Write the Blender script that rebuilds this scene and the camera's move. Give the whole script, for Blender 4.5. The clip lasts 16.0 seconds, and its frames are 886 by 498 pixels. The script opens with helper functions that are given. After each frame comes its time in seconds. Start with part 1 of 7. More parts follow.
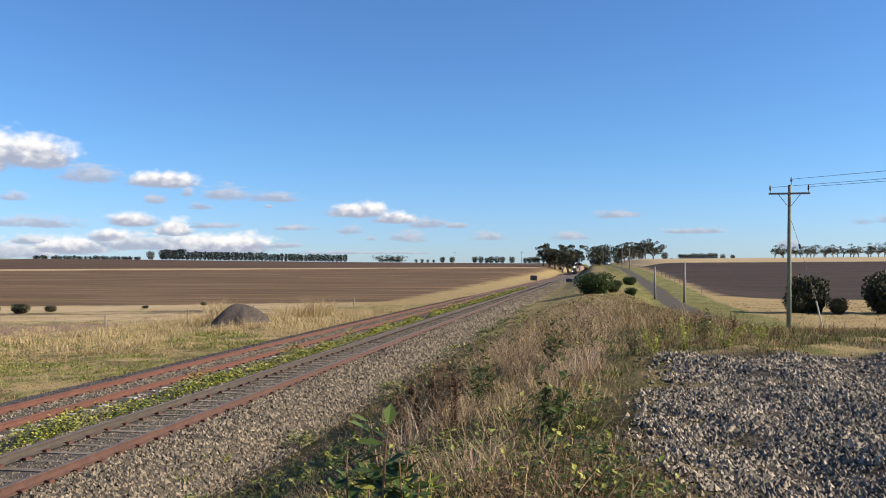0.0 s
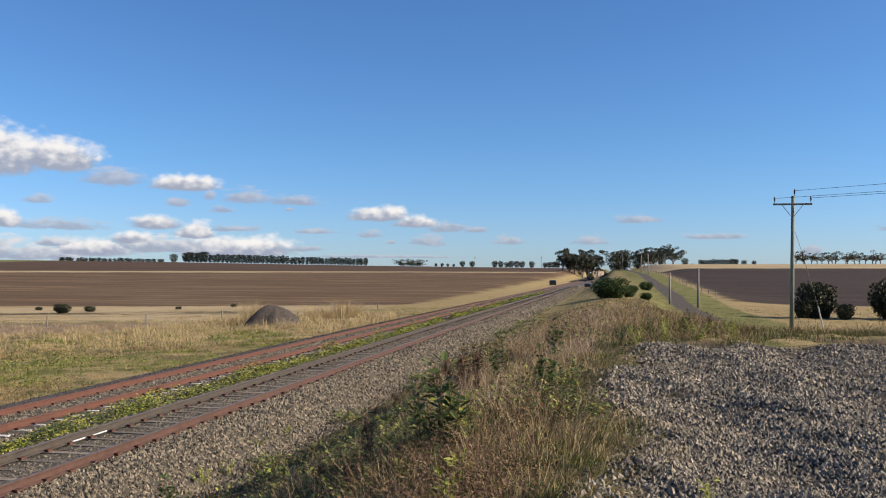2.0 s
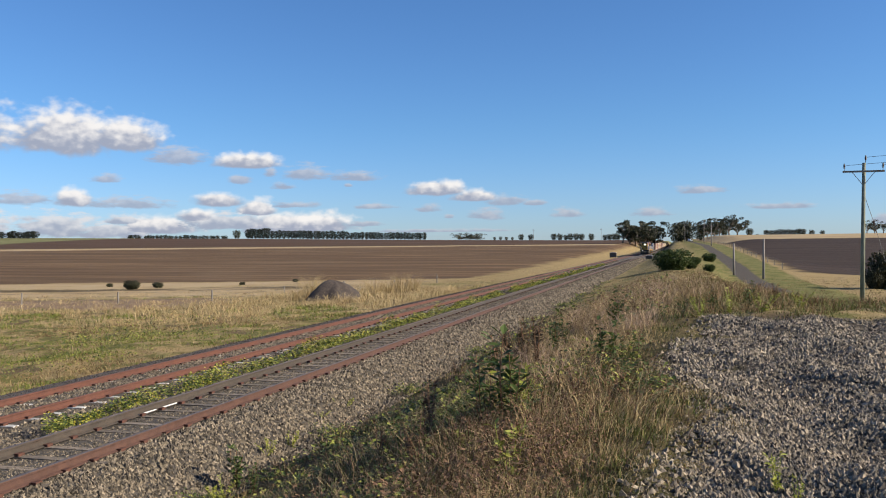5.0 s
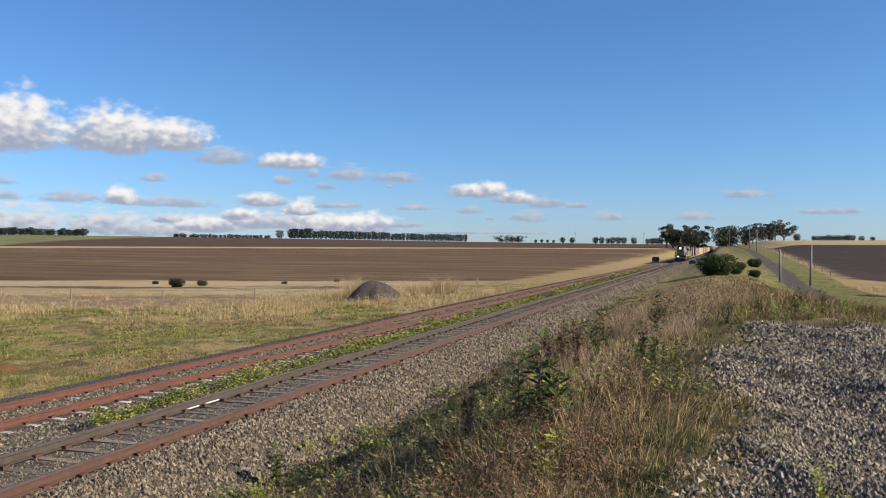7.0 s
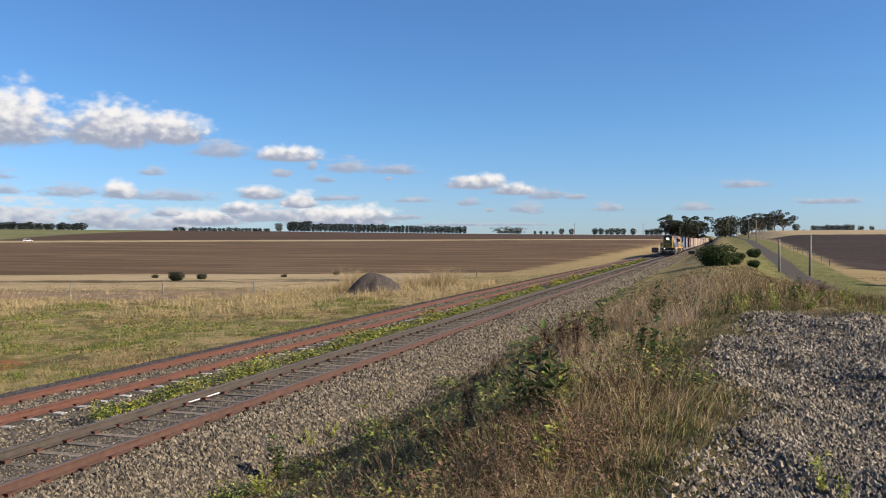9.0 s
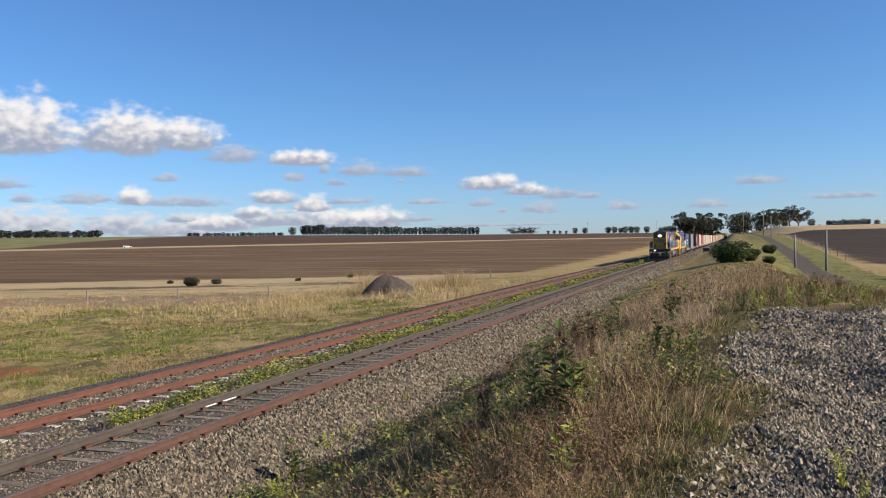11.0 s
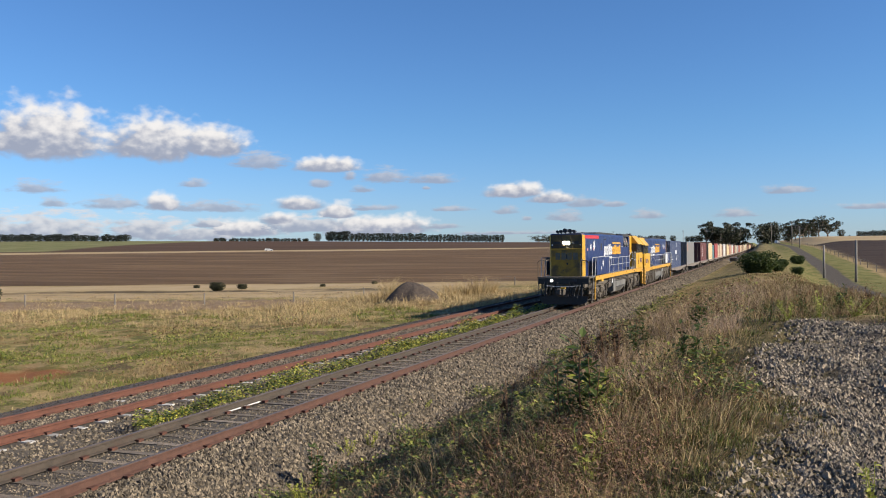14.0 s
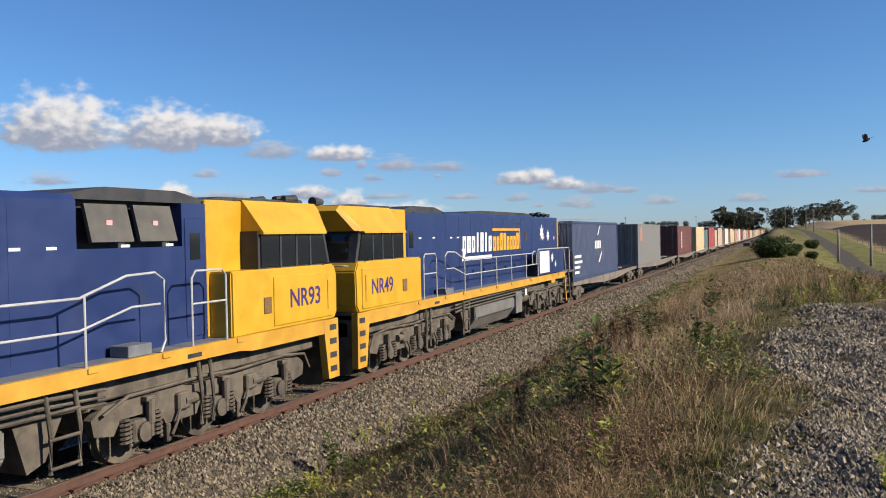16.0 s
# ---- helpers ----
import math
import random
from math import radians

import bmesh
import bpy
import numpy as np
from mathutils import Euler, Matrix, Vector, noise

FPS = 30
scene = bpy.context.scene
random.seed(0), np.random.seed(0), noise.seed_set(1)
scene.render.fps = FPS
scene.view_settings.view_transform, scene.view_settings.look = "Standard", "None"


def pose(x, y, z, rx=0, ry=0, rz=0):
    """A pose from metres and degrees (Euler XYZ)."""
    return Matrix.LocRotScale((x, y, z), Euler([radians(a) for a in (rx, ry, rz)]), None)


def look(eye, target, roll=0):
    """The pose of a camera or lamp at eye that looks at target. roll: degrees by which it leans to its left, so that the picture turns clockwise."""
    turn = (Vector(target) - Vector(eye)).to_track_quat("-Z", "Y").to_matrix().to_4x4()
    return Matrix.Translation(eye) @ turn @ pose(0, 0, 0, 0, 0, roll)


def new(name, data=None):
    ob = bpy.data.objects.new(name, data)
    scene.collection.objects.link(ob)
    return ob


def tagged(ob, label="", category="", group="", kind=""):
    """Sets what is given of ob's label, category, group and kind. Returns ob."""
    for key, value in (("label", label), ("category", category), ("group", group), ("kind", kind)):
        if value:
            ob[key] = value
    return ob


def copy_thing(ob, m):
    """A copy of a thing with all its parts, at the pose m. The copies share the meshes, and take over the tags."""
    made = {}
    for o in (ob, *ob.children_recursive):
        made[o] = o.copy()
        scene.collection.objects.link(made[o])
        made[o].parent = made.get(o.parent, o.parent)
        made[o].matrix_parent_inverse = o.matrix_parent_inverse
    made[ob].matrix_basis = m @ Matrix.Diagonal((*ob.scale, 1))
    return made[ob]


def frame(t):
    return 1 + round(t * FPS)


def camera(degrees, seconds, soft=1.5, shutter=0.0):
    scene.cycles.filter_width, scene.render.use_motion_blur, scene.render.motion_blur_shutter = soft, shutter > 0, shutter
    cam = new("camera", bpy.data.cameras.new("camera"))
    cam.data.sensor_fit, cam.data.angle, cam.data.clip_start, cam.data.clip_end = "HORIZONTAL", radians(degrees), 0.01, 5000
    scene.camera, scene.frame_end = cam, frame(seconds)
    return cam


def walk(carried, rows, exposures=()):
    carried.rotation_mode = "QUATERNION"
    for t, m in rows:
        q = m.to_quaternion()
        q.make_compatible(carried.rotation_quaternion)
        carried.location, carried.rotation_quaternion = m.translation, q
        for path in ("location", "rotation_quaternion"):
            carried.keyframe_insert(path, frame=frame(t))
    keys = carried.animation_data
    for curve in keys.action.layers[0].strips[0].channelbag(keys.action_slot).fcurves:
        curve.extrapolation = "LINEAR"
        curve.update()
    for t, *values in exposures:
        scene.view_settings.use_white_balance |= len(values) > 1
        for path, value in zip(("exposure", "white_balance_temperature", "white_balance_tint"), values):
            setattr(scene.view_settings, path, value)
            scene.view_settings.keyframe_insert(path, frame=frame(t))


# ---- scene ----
cam = camera(55.64, 16.0, soft=1.0)
walk(cam, [
    (0, pose(9.646, 3.498, 3.318, 91.193, 0.3, 10.178)),
    (0.5, pose(9.705, 3.046, 3.313, 91.269, 0.1, 10.579)),
    (1, pose(9.863, 2.28, 3.306, 91.539, 0, 11.053)),
    (1.5, pose(10.068, 0.883, 3.333, 91.566, 0, 11.265)),
    (2, pose(10.17, 0, 3.36, 91.474, -0.06, 11.529)),
    (2.5, pose(10.17, 0, 3.36, 91.442, -0.226, 11.653)),
    (3, pose(10.17, 0, 3.36, 91.179, 0, 11.803)),
    (3.5, pose(10.17, 0, 3.36, 90.761, 0.273, 12.187)),
    (4, pose(10.17, 0, 3.36, 90.415, 0.039, 13.076)),
    (4.5, pose(10.17, 0, 3.36, 89.979, 0.175, 14.286)),
    (5, pose(10.17, 0, 3.36, 89.701, 0.574, 15.524)),
    (7.5, pose(10.17, 0, 3.36, 89.812, -0.222, 18.44)),
    (8, pose(10.17, 0, 3.36, 89.491, 0.132, 18.077)),
    (8.5, pose(10.17, 0, 3.36, 89.248, 0.022, 18.078)),
    (9, pose(10.17, 0, 3.36, 89.292, 0.228, 18.257)),
    (11.5, pose(10.17, 0, 3.36, 89.412, 1.244, 19.212)),
    (12, pose(10.17, 0, 3.36, 89.402, 0.835, 19.452)),
    (12.5, pose(10.17, 0, 3.36, 89.439, 0.401, 19.742)),
    (13, pose(10.17, 0, 3.36, 89.554, 0.44, 20.024)),
    (13.5, pose(10.17, 0, 3.36, 89.845, 0.609, 20.386)),
    (14, pose(10.17, 0, 3.36, 89.913, 0.653, 20.822)),
    (14.5, pose(10.17, 0, 3.36, 89.826, 0.581, 20.977)),
    (15, pose(10.17, 0, 3.36, 89.685, 0.802, 21.117)),
    (15.5, pose(10.17, 0, 3.36, 89.339, 1.012, 21.377)),
    (16, pose(10.17, 0, 3.36, 89.105, 1.225, 21.634)),
], [(0, 0.89), (0.5, 0.86), (1.5, 0.76), (2.5, 0.66), (5, 0.70), (9, 0.70), (12.5, 0.70), (14, 0.66), (15, 0.59), (16, 0.57)])

# ---- world, sun ----
SUN_TO = Vector((9.0, 0.5, 4.85)).normalized()
sun = new("sun", bpy.data.lights.new("sun", "SUN"))
sun.data.energy, sun.data.angle, sun.data.color = 5.0, radians(0.53), (1.0, 0.90, 0.74)
sun.matrix_world = look((60, 5, 40), Vector((60, 5, 40)) - SUN_TO)


class Tree:
    """Short hand for node trees."""

    def __init__(self, tree):
        self.t = tree
        tree.nodes.clear()

    def n(self, kind, at=None, operation="", data_type="", vector_type="", blend_type=""):
        node = self.t.nodes.new(kind)
        if operation:
            node.operation = operation
        if data_type:
            node.data_type = data_type
        if vector_type:
            node.vector_type = vector_type
        if blend_type:
            node.blend_type = blend_type
        for key, v in (at or {}).items():
            sock = node.inputs[key]
            if hasattr(v, "bl_idname") and hasattr(v, "outputs"):
                v = v.outputs[0]
            if hasattr(v, "is_linked"):
                self.t.links.new(v, sock)
            else:
                sock.default_value = v
        return node

    def m(self, op, a, b=0.0, c=0.0):
        return self.n("ShaderNodeMath", {0: a, 1: b, 2: c}, operation=op)

    def ramp(self, v, lo, hi, a=0.0, b=1.0):
        node = self.n("ShaderNodeMapRange", {"Value": v, "From Min": lo, "From Max": hi, "To Min": a, "To Max": b})
        node.interpolation_type = "SMOOTHSTEP"
        return node

    def mix(self, f, a, b):
        node = self.n("ShaderNodeMix", data_type="RGBA")
        for i, v in ((0, f), (6, a), (7, b)):
            if hasattr(v, "outputs"):
                v = v.outputs[2] if v.bl_idname == "ShaderNodeMix" else v.outputs[0]
            if hasattr(v, "is_linked"):
                self.t.links.new(v, node.inputs[i])
            else:
                node.inputs[i].default_value = v if i == 0 else (*v, 1)
        return node

    def noise(self, vec, scale, detail=4.0, rough=0.55, distort=0.0):
        at = {"Scale": scale, "Detail": detail, "Roughness": rough, "Distortion": distort}
        if vec is not None:
            at["Vector"] = vec
        return self.n("ShaderNodeTexNoise", at)


def make_sky():
    world = bpy.data.worlds.new("sky")
    scene.world = world
    world.use_nodes = True
    t = Tree(world.node_tree)
    sky = t.n("ShaderNodeTexSky")
    sky.sky_type, sky.sun_disc = "NISHITA", False
    sky.sun_elevation, sky.sun_rotation = math.asin(SUN_TO.z), math.atan2(SUN_TO.x, SUN_TO.y)
    sky.altitude, sky.air_density, sky.dust_density, sky.ozone_density = 100, 1.0, 0.15, 2.0
    way = t.n("ShaderNodeTexCoord").outputs["Generated"]
    xyz = t.n("ShaderNodeSeparateXYZ", {0: way})
    az = t.m("MULTIPLY", t.m("ARCTAN2", xyz.outputs[0], xyz.outputs[1]), 57.2958)
    el = t.m("MULTIPLY", t.m("ARCSINE", xyz.outputs[2]), 57.2958)
    flat = t.n("ShaderNodeCombineXYZ", {0: az, 1: el})
    coarse = t.noise(t.n("ShaderNodeVectorMath", {0: flat, 1: (0.8, 1.3, 1)}, operation="MULTIPLY"), 0.75, 3, 0.5)
    puff = t.noise(t.n("ShaderNodeVectorMath", {0: flat, 1: (0.9, 1.25, 1)}, operation="MULTIPLY"), 1.5, 4, 0.42)
    wisp = t.noise(t.n("ShaderNodeVectorMath", {0: flat, 1: (0.45, 1.6, 1)}, operation="MULTIPLY"), 1.6, 6, 0.62)
    # flat-based clouds: azimuth, elevation of the base, half width, height in degrees
    heap = [(-46, 6.53, 4.01, 3.21), (-39.6, 6.5, 3.53, 2.58), (-36.3, 6.62, 2.92, 1.8), (-28.6, 5.41, 2.55, 0.92),
            (-39.2, 2.86, 1.36, 0.97), (-27.9, 2.3, 1.41, 0.97), (-26.3, 1.18, 3.41, 1.31), (-23.6, 1.24, 2.55, 1.12),
            (-30.4, 2.89, 1.9, 0.83), (-15.8, 3.6, 2.14, 0.97), (-13.3, 3.12, 1.82, 0.73), (-31.9, 1.86, 1.51, 0.73),
            (-34.2, 1.15, 3.04, 1.02)]
    grey = [(-33, 5.63, 1.95, 1.07), (-24.7, 4.68, 1.65, 0.88), (-27.1, 4.79, 0.54, 0.49), (-21.3, 4.55, 1.9, 0.63),
            (-29.2, 4.29, 0.92, 0.58), (-26.2, 3.92, 0.83, 0.44), (-37.4, 4.27, 1.02, 0.54), (-46.7, 3.83, 1.51, 0.73),
            (-45.7, 2.93, 0.92, 0.58), (-42.2, 2.89, 2.38, 0.73), (-36, 2.68, 3.16, 0.63), (-25.7, 2.67, 1.82, 0.39),
            (-21.1, 1.38, 1.65, 0.39), (-11.1, 2.8, 1.65, 0.63), (-9.4, 2.7, 1.09, 0.32), (-16.5, 2.36, 0.97, 0.49),
            (-15.1, 1.86, 0.44, 0.29), (-12.7, 1.86, 1.27, 0.68), (-20.3, 2.57, 1.51, 0.32), (-21.9, 4.03, 0.34, 0.24),
            (1.5, 3.3, 1.77, 0.5), (-1.6, 1.87, 1.47, 0.58), (-7.1, 1.9, 1.23, 0.54), (6.4, 2.16, 2.7, 0.35),
            (12.3, 1.12, 0.69, 0.66), (-15.3, 0.91, 5.6, 0.22), (22, 2.6, 6, 0.8)]
    low = [(-45.9, 0.95, 4.62, 1.75), (-40.3, 1.04, 3.04, 1.36), (-36.4, 1.63, 1.27, 0.63), (-30.1, 1.41, 3.16, 0.97),
           (-37.4, 0.87, 3.16, 0.88), (-50.2, 1.19, 3.65, 1.46), (-55, 1.2, 8, 1.6)]
    lift = t.m("ADD", t.m("MULTIPLY", t.m("SUBTRACT", coarse, 0.5), 0.7), t.m("MULTIPLY", t.m("SUBTRACT", puff, 0.5), 0.6))
    veil = t.m("MULTIPLY", t.m("SUBTRACT", wisp, 0.5), 1.9)
    cover, shade, bright = None, None, None
    for group, gain, level, rag in ((heap, 1.0, 1.0, lift), (low, 0.95, 0.66, veil), (grey, 0.72, 0.35, veil)):
        for a, e, w, h in group:
            m = t.n("ShaderNodeMapping", {"Vector": flat, "Location": (a, e, 0), "Scale": (w * 1.12, h * 1.1, 1)}, vector_type="TEXTURE")
            uv = t.n("ShaderNodeSeparateXYZ", {0: m})
            up = t.m("MAXIMUM", uv.outputs[1], t.m("MULTIPLY", uv.outputs[1], -3.2))
            ln = t.m("SQRT", t.m("ADD", t.m("MULTIPLY", uv.outputs[0], uv.outputs[0]), t.m("MULTIPLY", up, up)))
            f = t.m("MULTIPLY", t.m("ADD", t.m("SUBTRACT", 1.0, ln), rag), gain)
            tip = t.m("ADD", uv.outputs[1], t.m("MULTIPLY", uv.outputs[0], 0.15))
            if cover is None:
                cover, shade, bright = f, tip, t.m("ADD", level, 0.0)
            else:
                more = t.ramp(t.m("SUBTRACT", f, cover), -0.2, 0.2)
                shade = t.n("ShaderNodeMix", {0: more, 2: shade, 3: tip}).outputs[0]
                bright = t.n("ShaderNodeMix", {0: more, 2: bright, 3: level}).outputs[0]
                cover = t.m("SMOOTH_MAX", cover, f, 0.08)
    alpha = t.m("MULTIPLY", t.ramp(cover, 0.0, 0.5), t.ramp(bright, 0.3, 1.0, 0.80, 0.98))
    top = t.m("ADD", t.m("ADD", shade, t.m("MULTIPLY", t.m("SUBTRACT", puff, 0.5), 1.3)), t.m("MULTIPLY", t.m("SUBTRACT", coarse, 0.5), 0.6))
    lit = t.m("MULTIPLY", t.ramp(top, -0.15, 0.7), bright)
    tone = t.mix(lit, (0.225, 0.248, 0.315), (0.585, 0.565, 0.55))
    gain_sky = t.n("ShaderNodeMix", data_type="RGBA", blend_type="MULTIPLY")
    gain_sky.inputs[0].default_value = 1
    t.t.links.new(sky.outputs[0], gain_sky.inputs[6])
    tint = t.mix(t.ramp(el, 0.0, 9.0), (SKY * 0.66, SKY * 0.92, SKY * 1.52), (SKY * 0.60, SKY * 0.95, SKY * 1.40))
    t.t.links.new(tint.outputs[2], gain_sky.inputs[7])
    col = t.mix(alpha, gain_sky, tone)
    bg = t.n("ShaderNodeBackground", {"Color": col.outputs[2], "Strength": 1.0})
    t.n("ShaderNodeOutputWorld", {"Surface": bg})


SKY = 0.061
make_sky()


# ---- materials ----
def deep(c):
    """One common scale that lowers base colours, set against the exposure to deepen shade."""
    return tuple(v * 0.78 for v in c)


def surf(name, c1, c2, scale=4.0, rough=0.7, bump=0.0, bscale=40.0, metal=0.0, dirt=None, dscale=1.2, dmin=0.52, island=0.0, rand=0.0, stretch=(1, 1, 1), spec=0.5):
    """A surface with grain, larger stains, relief and, where asked, a shade of its own for each piece."""
    c1, c2, dirt = deep(c1), deep(c2), dirt and deep(dirt)
    mat = bpy.data.materials.new(name)
    mat.use_nodes = True
    t = Tree(mat.node_tree)
    vec = t.n("ShaderNodeTexCoord").outputs["Object"]
    vec = t.n("ShaderNodeVectorMath", {0: vec, 1: stretch}, operation="MULTIPLY")
    grain = t.noise(vec, scale, 6, 0.6)
    col = t.mix(t.ramp(grain, 0.3, 0.7), c1, c2)
    if dirt:
        d = t.noise(vec, dscale, 5, 0.65, 0.4)
        col = t.mix(t.ramp(d, dmin, dmin + 0.2, 0, 0.85), col, dirt)
    if island or rand:
        src = t.n("ShaderNodeNewGeometry").outputs["Random Per Island"] if island else t.n("ShaderNodeObjectInfo").outputs["Random"]
        amt = island or rand
        hsv = t.n("ShaderNodeHueSaturation", {"Color": col.outputs[2], "Value": t.ramp(src, 0, 1, 1 - amt, 1 + amt)})
        hsv.inputs["Hue"].default_value = 0.5
        colout = hsv.outputs[0]
    else:
        colout = col.outputs[2]
    at = {"Base Color": colout, "Roughness": t.ramp(grain, 0.2, 0.8, max(0, rough - 0.1), min(1, rough + 0.1)), "Metallic": metal, "Specular IOR Level": spec}
    if bump:
        bn = t.n("ShaderNodeBump", {"Height": t.noise(vec, bscale, 4, 0.6), "Strength": bump, "Distance": 0.02})
        at["Normal"] = bn
    p = t.n("ShaderNodeBsdfPrincipled", at)
    t.n("ShaderNodeOutputMaterial", {"Surface": p})
    return mat


def leaf(name, dark, light, third=None, rough=0.6, through_=0.25):
    """Blades and leaves: one shade per island, some light let through."""
    mat = bpy.data.materials.new(name)
    mat.use_nodes = True
    t = Tree(mat.node_tree)
    dark, light, third = deep(dark), deep(light), third and deep(third)
    r = t.n("ShaderNodeNewGeometry").outputs["Random Per Island"]
    col = t.mix(r, dark, light)
    pos = t.n("ShaderNodeTexCoord").outputs["Object"]
    if third:
        col = t.mix(t.ramp(t.noise(pos, 0.55, 4), 0.45, 0.62), col, third)
    p = t.n("ShaderNodeBsdfPrincipled", {"Base Color": col.outputs[2], "Roughness": rough, "Specular IOR Level": 0.25})
    tr = t.n("ShaderNodeBsdfTranslucent", {"Color": col.outputs[2]})
    t.n("ShaderNodeOutputMaterial", {"Surface": t.n("ShaderNodeMixShader", {0: through_, 1: p, 2: tr})})
    return mat


def glow(name, colour, power):
    mat = bpy.data.materials.new(name)
    mat.use_nodes = True
    t = Tree(mat.node_tree)
    t.n("ShaderNodeOutputMaterial", {"Surface": t.n("ShaderNodeEmission", {"Color": (*colour, 1), "Strength": power})})
    return mat


def glass_dark(name):
    mat = bpy.data.materials.new(name)
    mat.use_nodes = True
    t = Tree(mat.node_tree)
    t.n("ShaderNodeOutputMaterial", {"Surface": t.n("ShaderNodeBsdfPrincipled", {"Base Color": (0.012, 0.015, 0.018, 1), "Roughness": 0.06, "Specular IOR Level": 0.6})})
    return mat


# bed colour set below its stones': shade of the gaps put into it
M_BALLAST = surf("ballast_stone", (0.045, 0.036, 0.028), (0.115, 0.095, 0.072), 16, 0.9, 1.0, 30, dirt=(0.05, 0.04, 0.032), dscale=0.7, dmin=0.5)
M_STONE = surf("crushed_stone", (0.142, 0.111, 0.076), (0.33, 0.264, 0.184), 9, 0.85, 0.4, 60, island=0.72)
M_STONE_B = surf("ballast_chip", (0.115, 0.09, 0.06), (0.235, 0.187, 0.13), 9, 0.9, 0.4, 60, island=0.7)
M_FINES = surf("dark_ballast_fines", (0.045, 0.034, 0.03), (0.10, 0.078, 0.066), 9, 0.95, 0.4, 60, island=0.5)
M_RAIL_GREY = surf("dull_brown_rail", (0.058, 0.044, 0.033), (0.092, 0.07, 0.053), 6, 0.75, 0.3, 60, dirt=(0.08, 0.045, 0.032), dscale=1.5)
M_RAIL = surf("rusty_rail", (0.085, 0.04, 0.028), (0.13, 0.062, 0.043), 6, 0.75, 0.3, 60, dirt=(0.10, 0.045, 0.03), dscale=1.5)
M_RAIL_RED = surf("deep_red_rusty_rail", (0.115, 0.042, 0.026), (0.165, 0.064, 0.04), 6, 0.8, 0.3, 60, dirt=(0.10, 0.045, 0.03), dscale=1.5)
M_HEAD = surf("worn_rail_head", (0.10, 0.075, 0.06), (0.15, 0.115, 0.095), 5, 0.55, 0.05, 50, metal=0.15)
M_SLEEPER = surf("weathered_sleeper", (0.15, 0.115, 0.082), (0.27, 0.215, 0.16), 7, 0.9, 0.5, 40, dirt=(0.11, 0.082, 0.06), dscale=2, rand=0.25)
M_CONCRETE = surf("pale_concrete_sleeper", (0.42, 0.40, 0.37), (0.58, 0.55, 0.51), 7, 0.9, 0.4, 40, dirt=(0.22, 0.17, 0.13), dscale=2.5, rand=0.2)
M_CLIP = surf("rusty_clip", (0.07, 0.03, 0.02), (0.13, 0.05, 0.03), 20, 0.8)
M_WOOD_POLE = surf("treated_pole_wood", (0.16, 0.17, 0.12), (0.29, 0.30, 0.22), 5, 0.85, 0.3, 30, stretch=(3, 3, 0.4))
M_GREYWOOD = surf("grey_weathered_wood", (0.20, 0.17, 0.14), (0.34, 0.30, 0.26), 5, 0.9, 0.3, 30, stretch=(3, 3, 0.4))
M_STEEL = surf("galvanised_steel", (0.30, 0.31, 0.32), (0.42, 0.43, 0.44), 8, 0.45, 0.05, metal=0.7)
M_WIRE = surf("overhead_wire", (0.10, 0.10, 0.11), (0.16, 0.16, 0.17), 8, 0.5, metal=0.5)
M_CERAMIC = surf("brown_insulator", (0.05, 0.035, 0.03), (0.09, 0.06, 0.05), 8, 0.3)
M_BARK = surf("gum_bark", (0.16, 0.12, 0.09), (0.34, 0.28, 0.22), 3, 0.9, 0.5, 20)
M_GUM = leaf("gum_leaves", (0.022, 0.026, 0.014), (0.105, 0.105, 0.055), rough=0.5, through_=0.12)
M_PINE = leaf("pine_needles", (0.010, 0.016, 0.009), (0.035, 0.045, 0.022), through_=0.08)
M_BUSH = leaf("bush_leaves", (0.03, 0.05, 0.012), (0.10, 0.135, 0.035), through_=0.25)
M_BUSH_DRY = leaf("dull_bush_leaves", (0.028, 0.03, 0.014), (0.10, 0.095, 0.048), through_=0.15)


# ---- shared helpers ----
def mesh_from(bm, name, mats, smooth=False):
    me = bpy.data.meshes.new(name)
    bm.to_mesh(me)
    bm.free()
    for m in mats if isinstance(mats, (list, tuple)) else [mats]:
        me.materials.append(m)
    if smooth:
        me.shade_smooth()
    return me


def part(name, bm, material, parent=None, label="", smooth=False):
    ob = new(name, mesh_from(bm, name, material, smooth))
    if parent is not None:
        ob.parent = parent
    if label:
        ob["label"] = label
    return ob


def raw(name, verts, faces, mats, parent=None, smooth=False, index=None):
    """One mesh from numpy arrays; faces all of one size."""
    verts, faces = np.asarray(verts, np.float32), np.asarray(faces, np.int32)
    me = bpy.data.meshes.new(name)
    k = faces.shape[1]
    me.vertices.add(len(verts))
    me.vertices.foreach_set("co", verts.ravel())
    me.loops.add(faces.size)
    me.loops.foreach_set("vertex_index", faces.ravel())
    me.polygons.add(len(faces))
    me.polygons.foreach_set("loop_start", np.arange(0, faces.size, k, dtype=np.int32))
    if index is not None:
        me.polygons.foreach_set("material_index", np.asarray(index, np.int32))
    me.update(calc_edges=True)
    for m in mats if isinstance(mats, (list, tuple)) else [mats]:
        me.materials.append(m)
    if smooth:
        me.shade_smooth()
    else:
        me.shade_flat()
    ob = new(name, me)
    if parent is not None:
        ob.parent = parent
    return ob


def empty(name, m=None):
    ob = new(name)
    ob.empty_display_size = 0.2
    if m is not None:
        ob.matrix_basis = m
    return ob


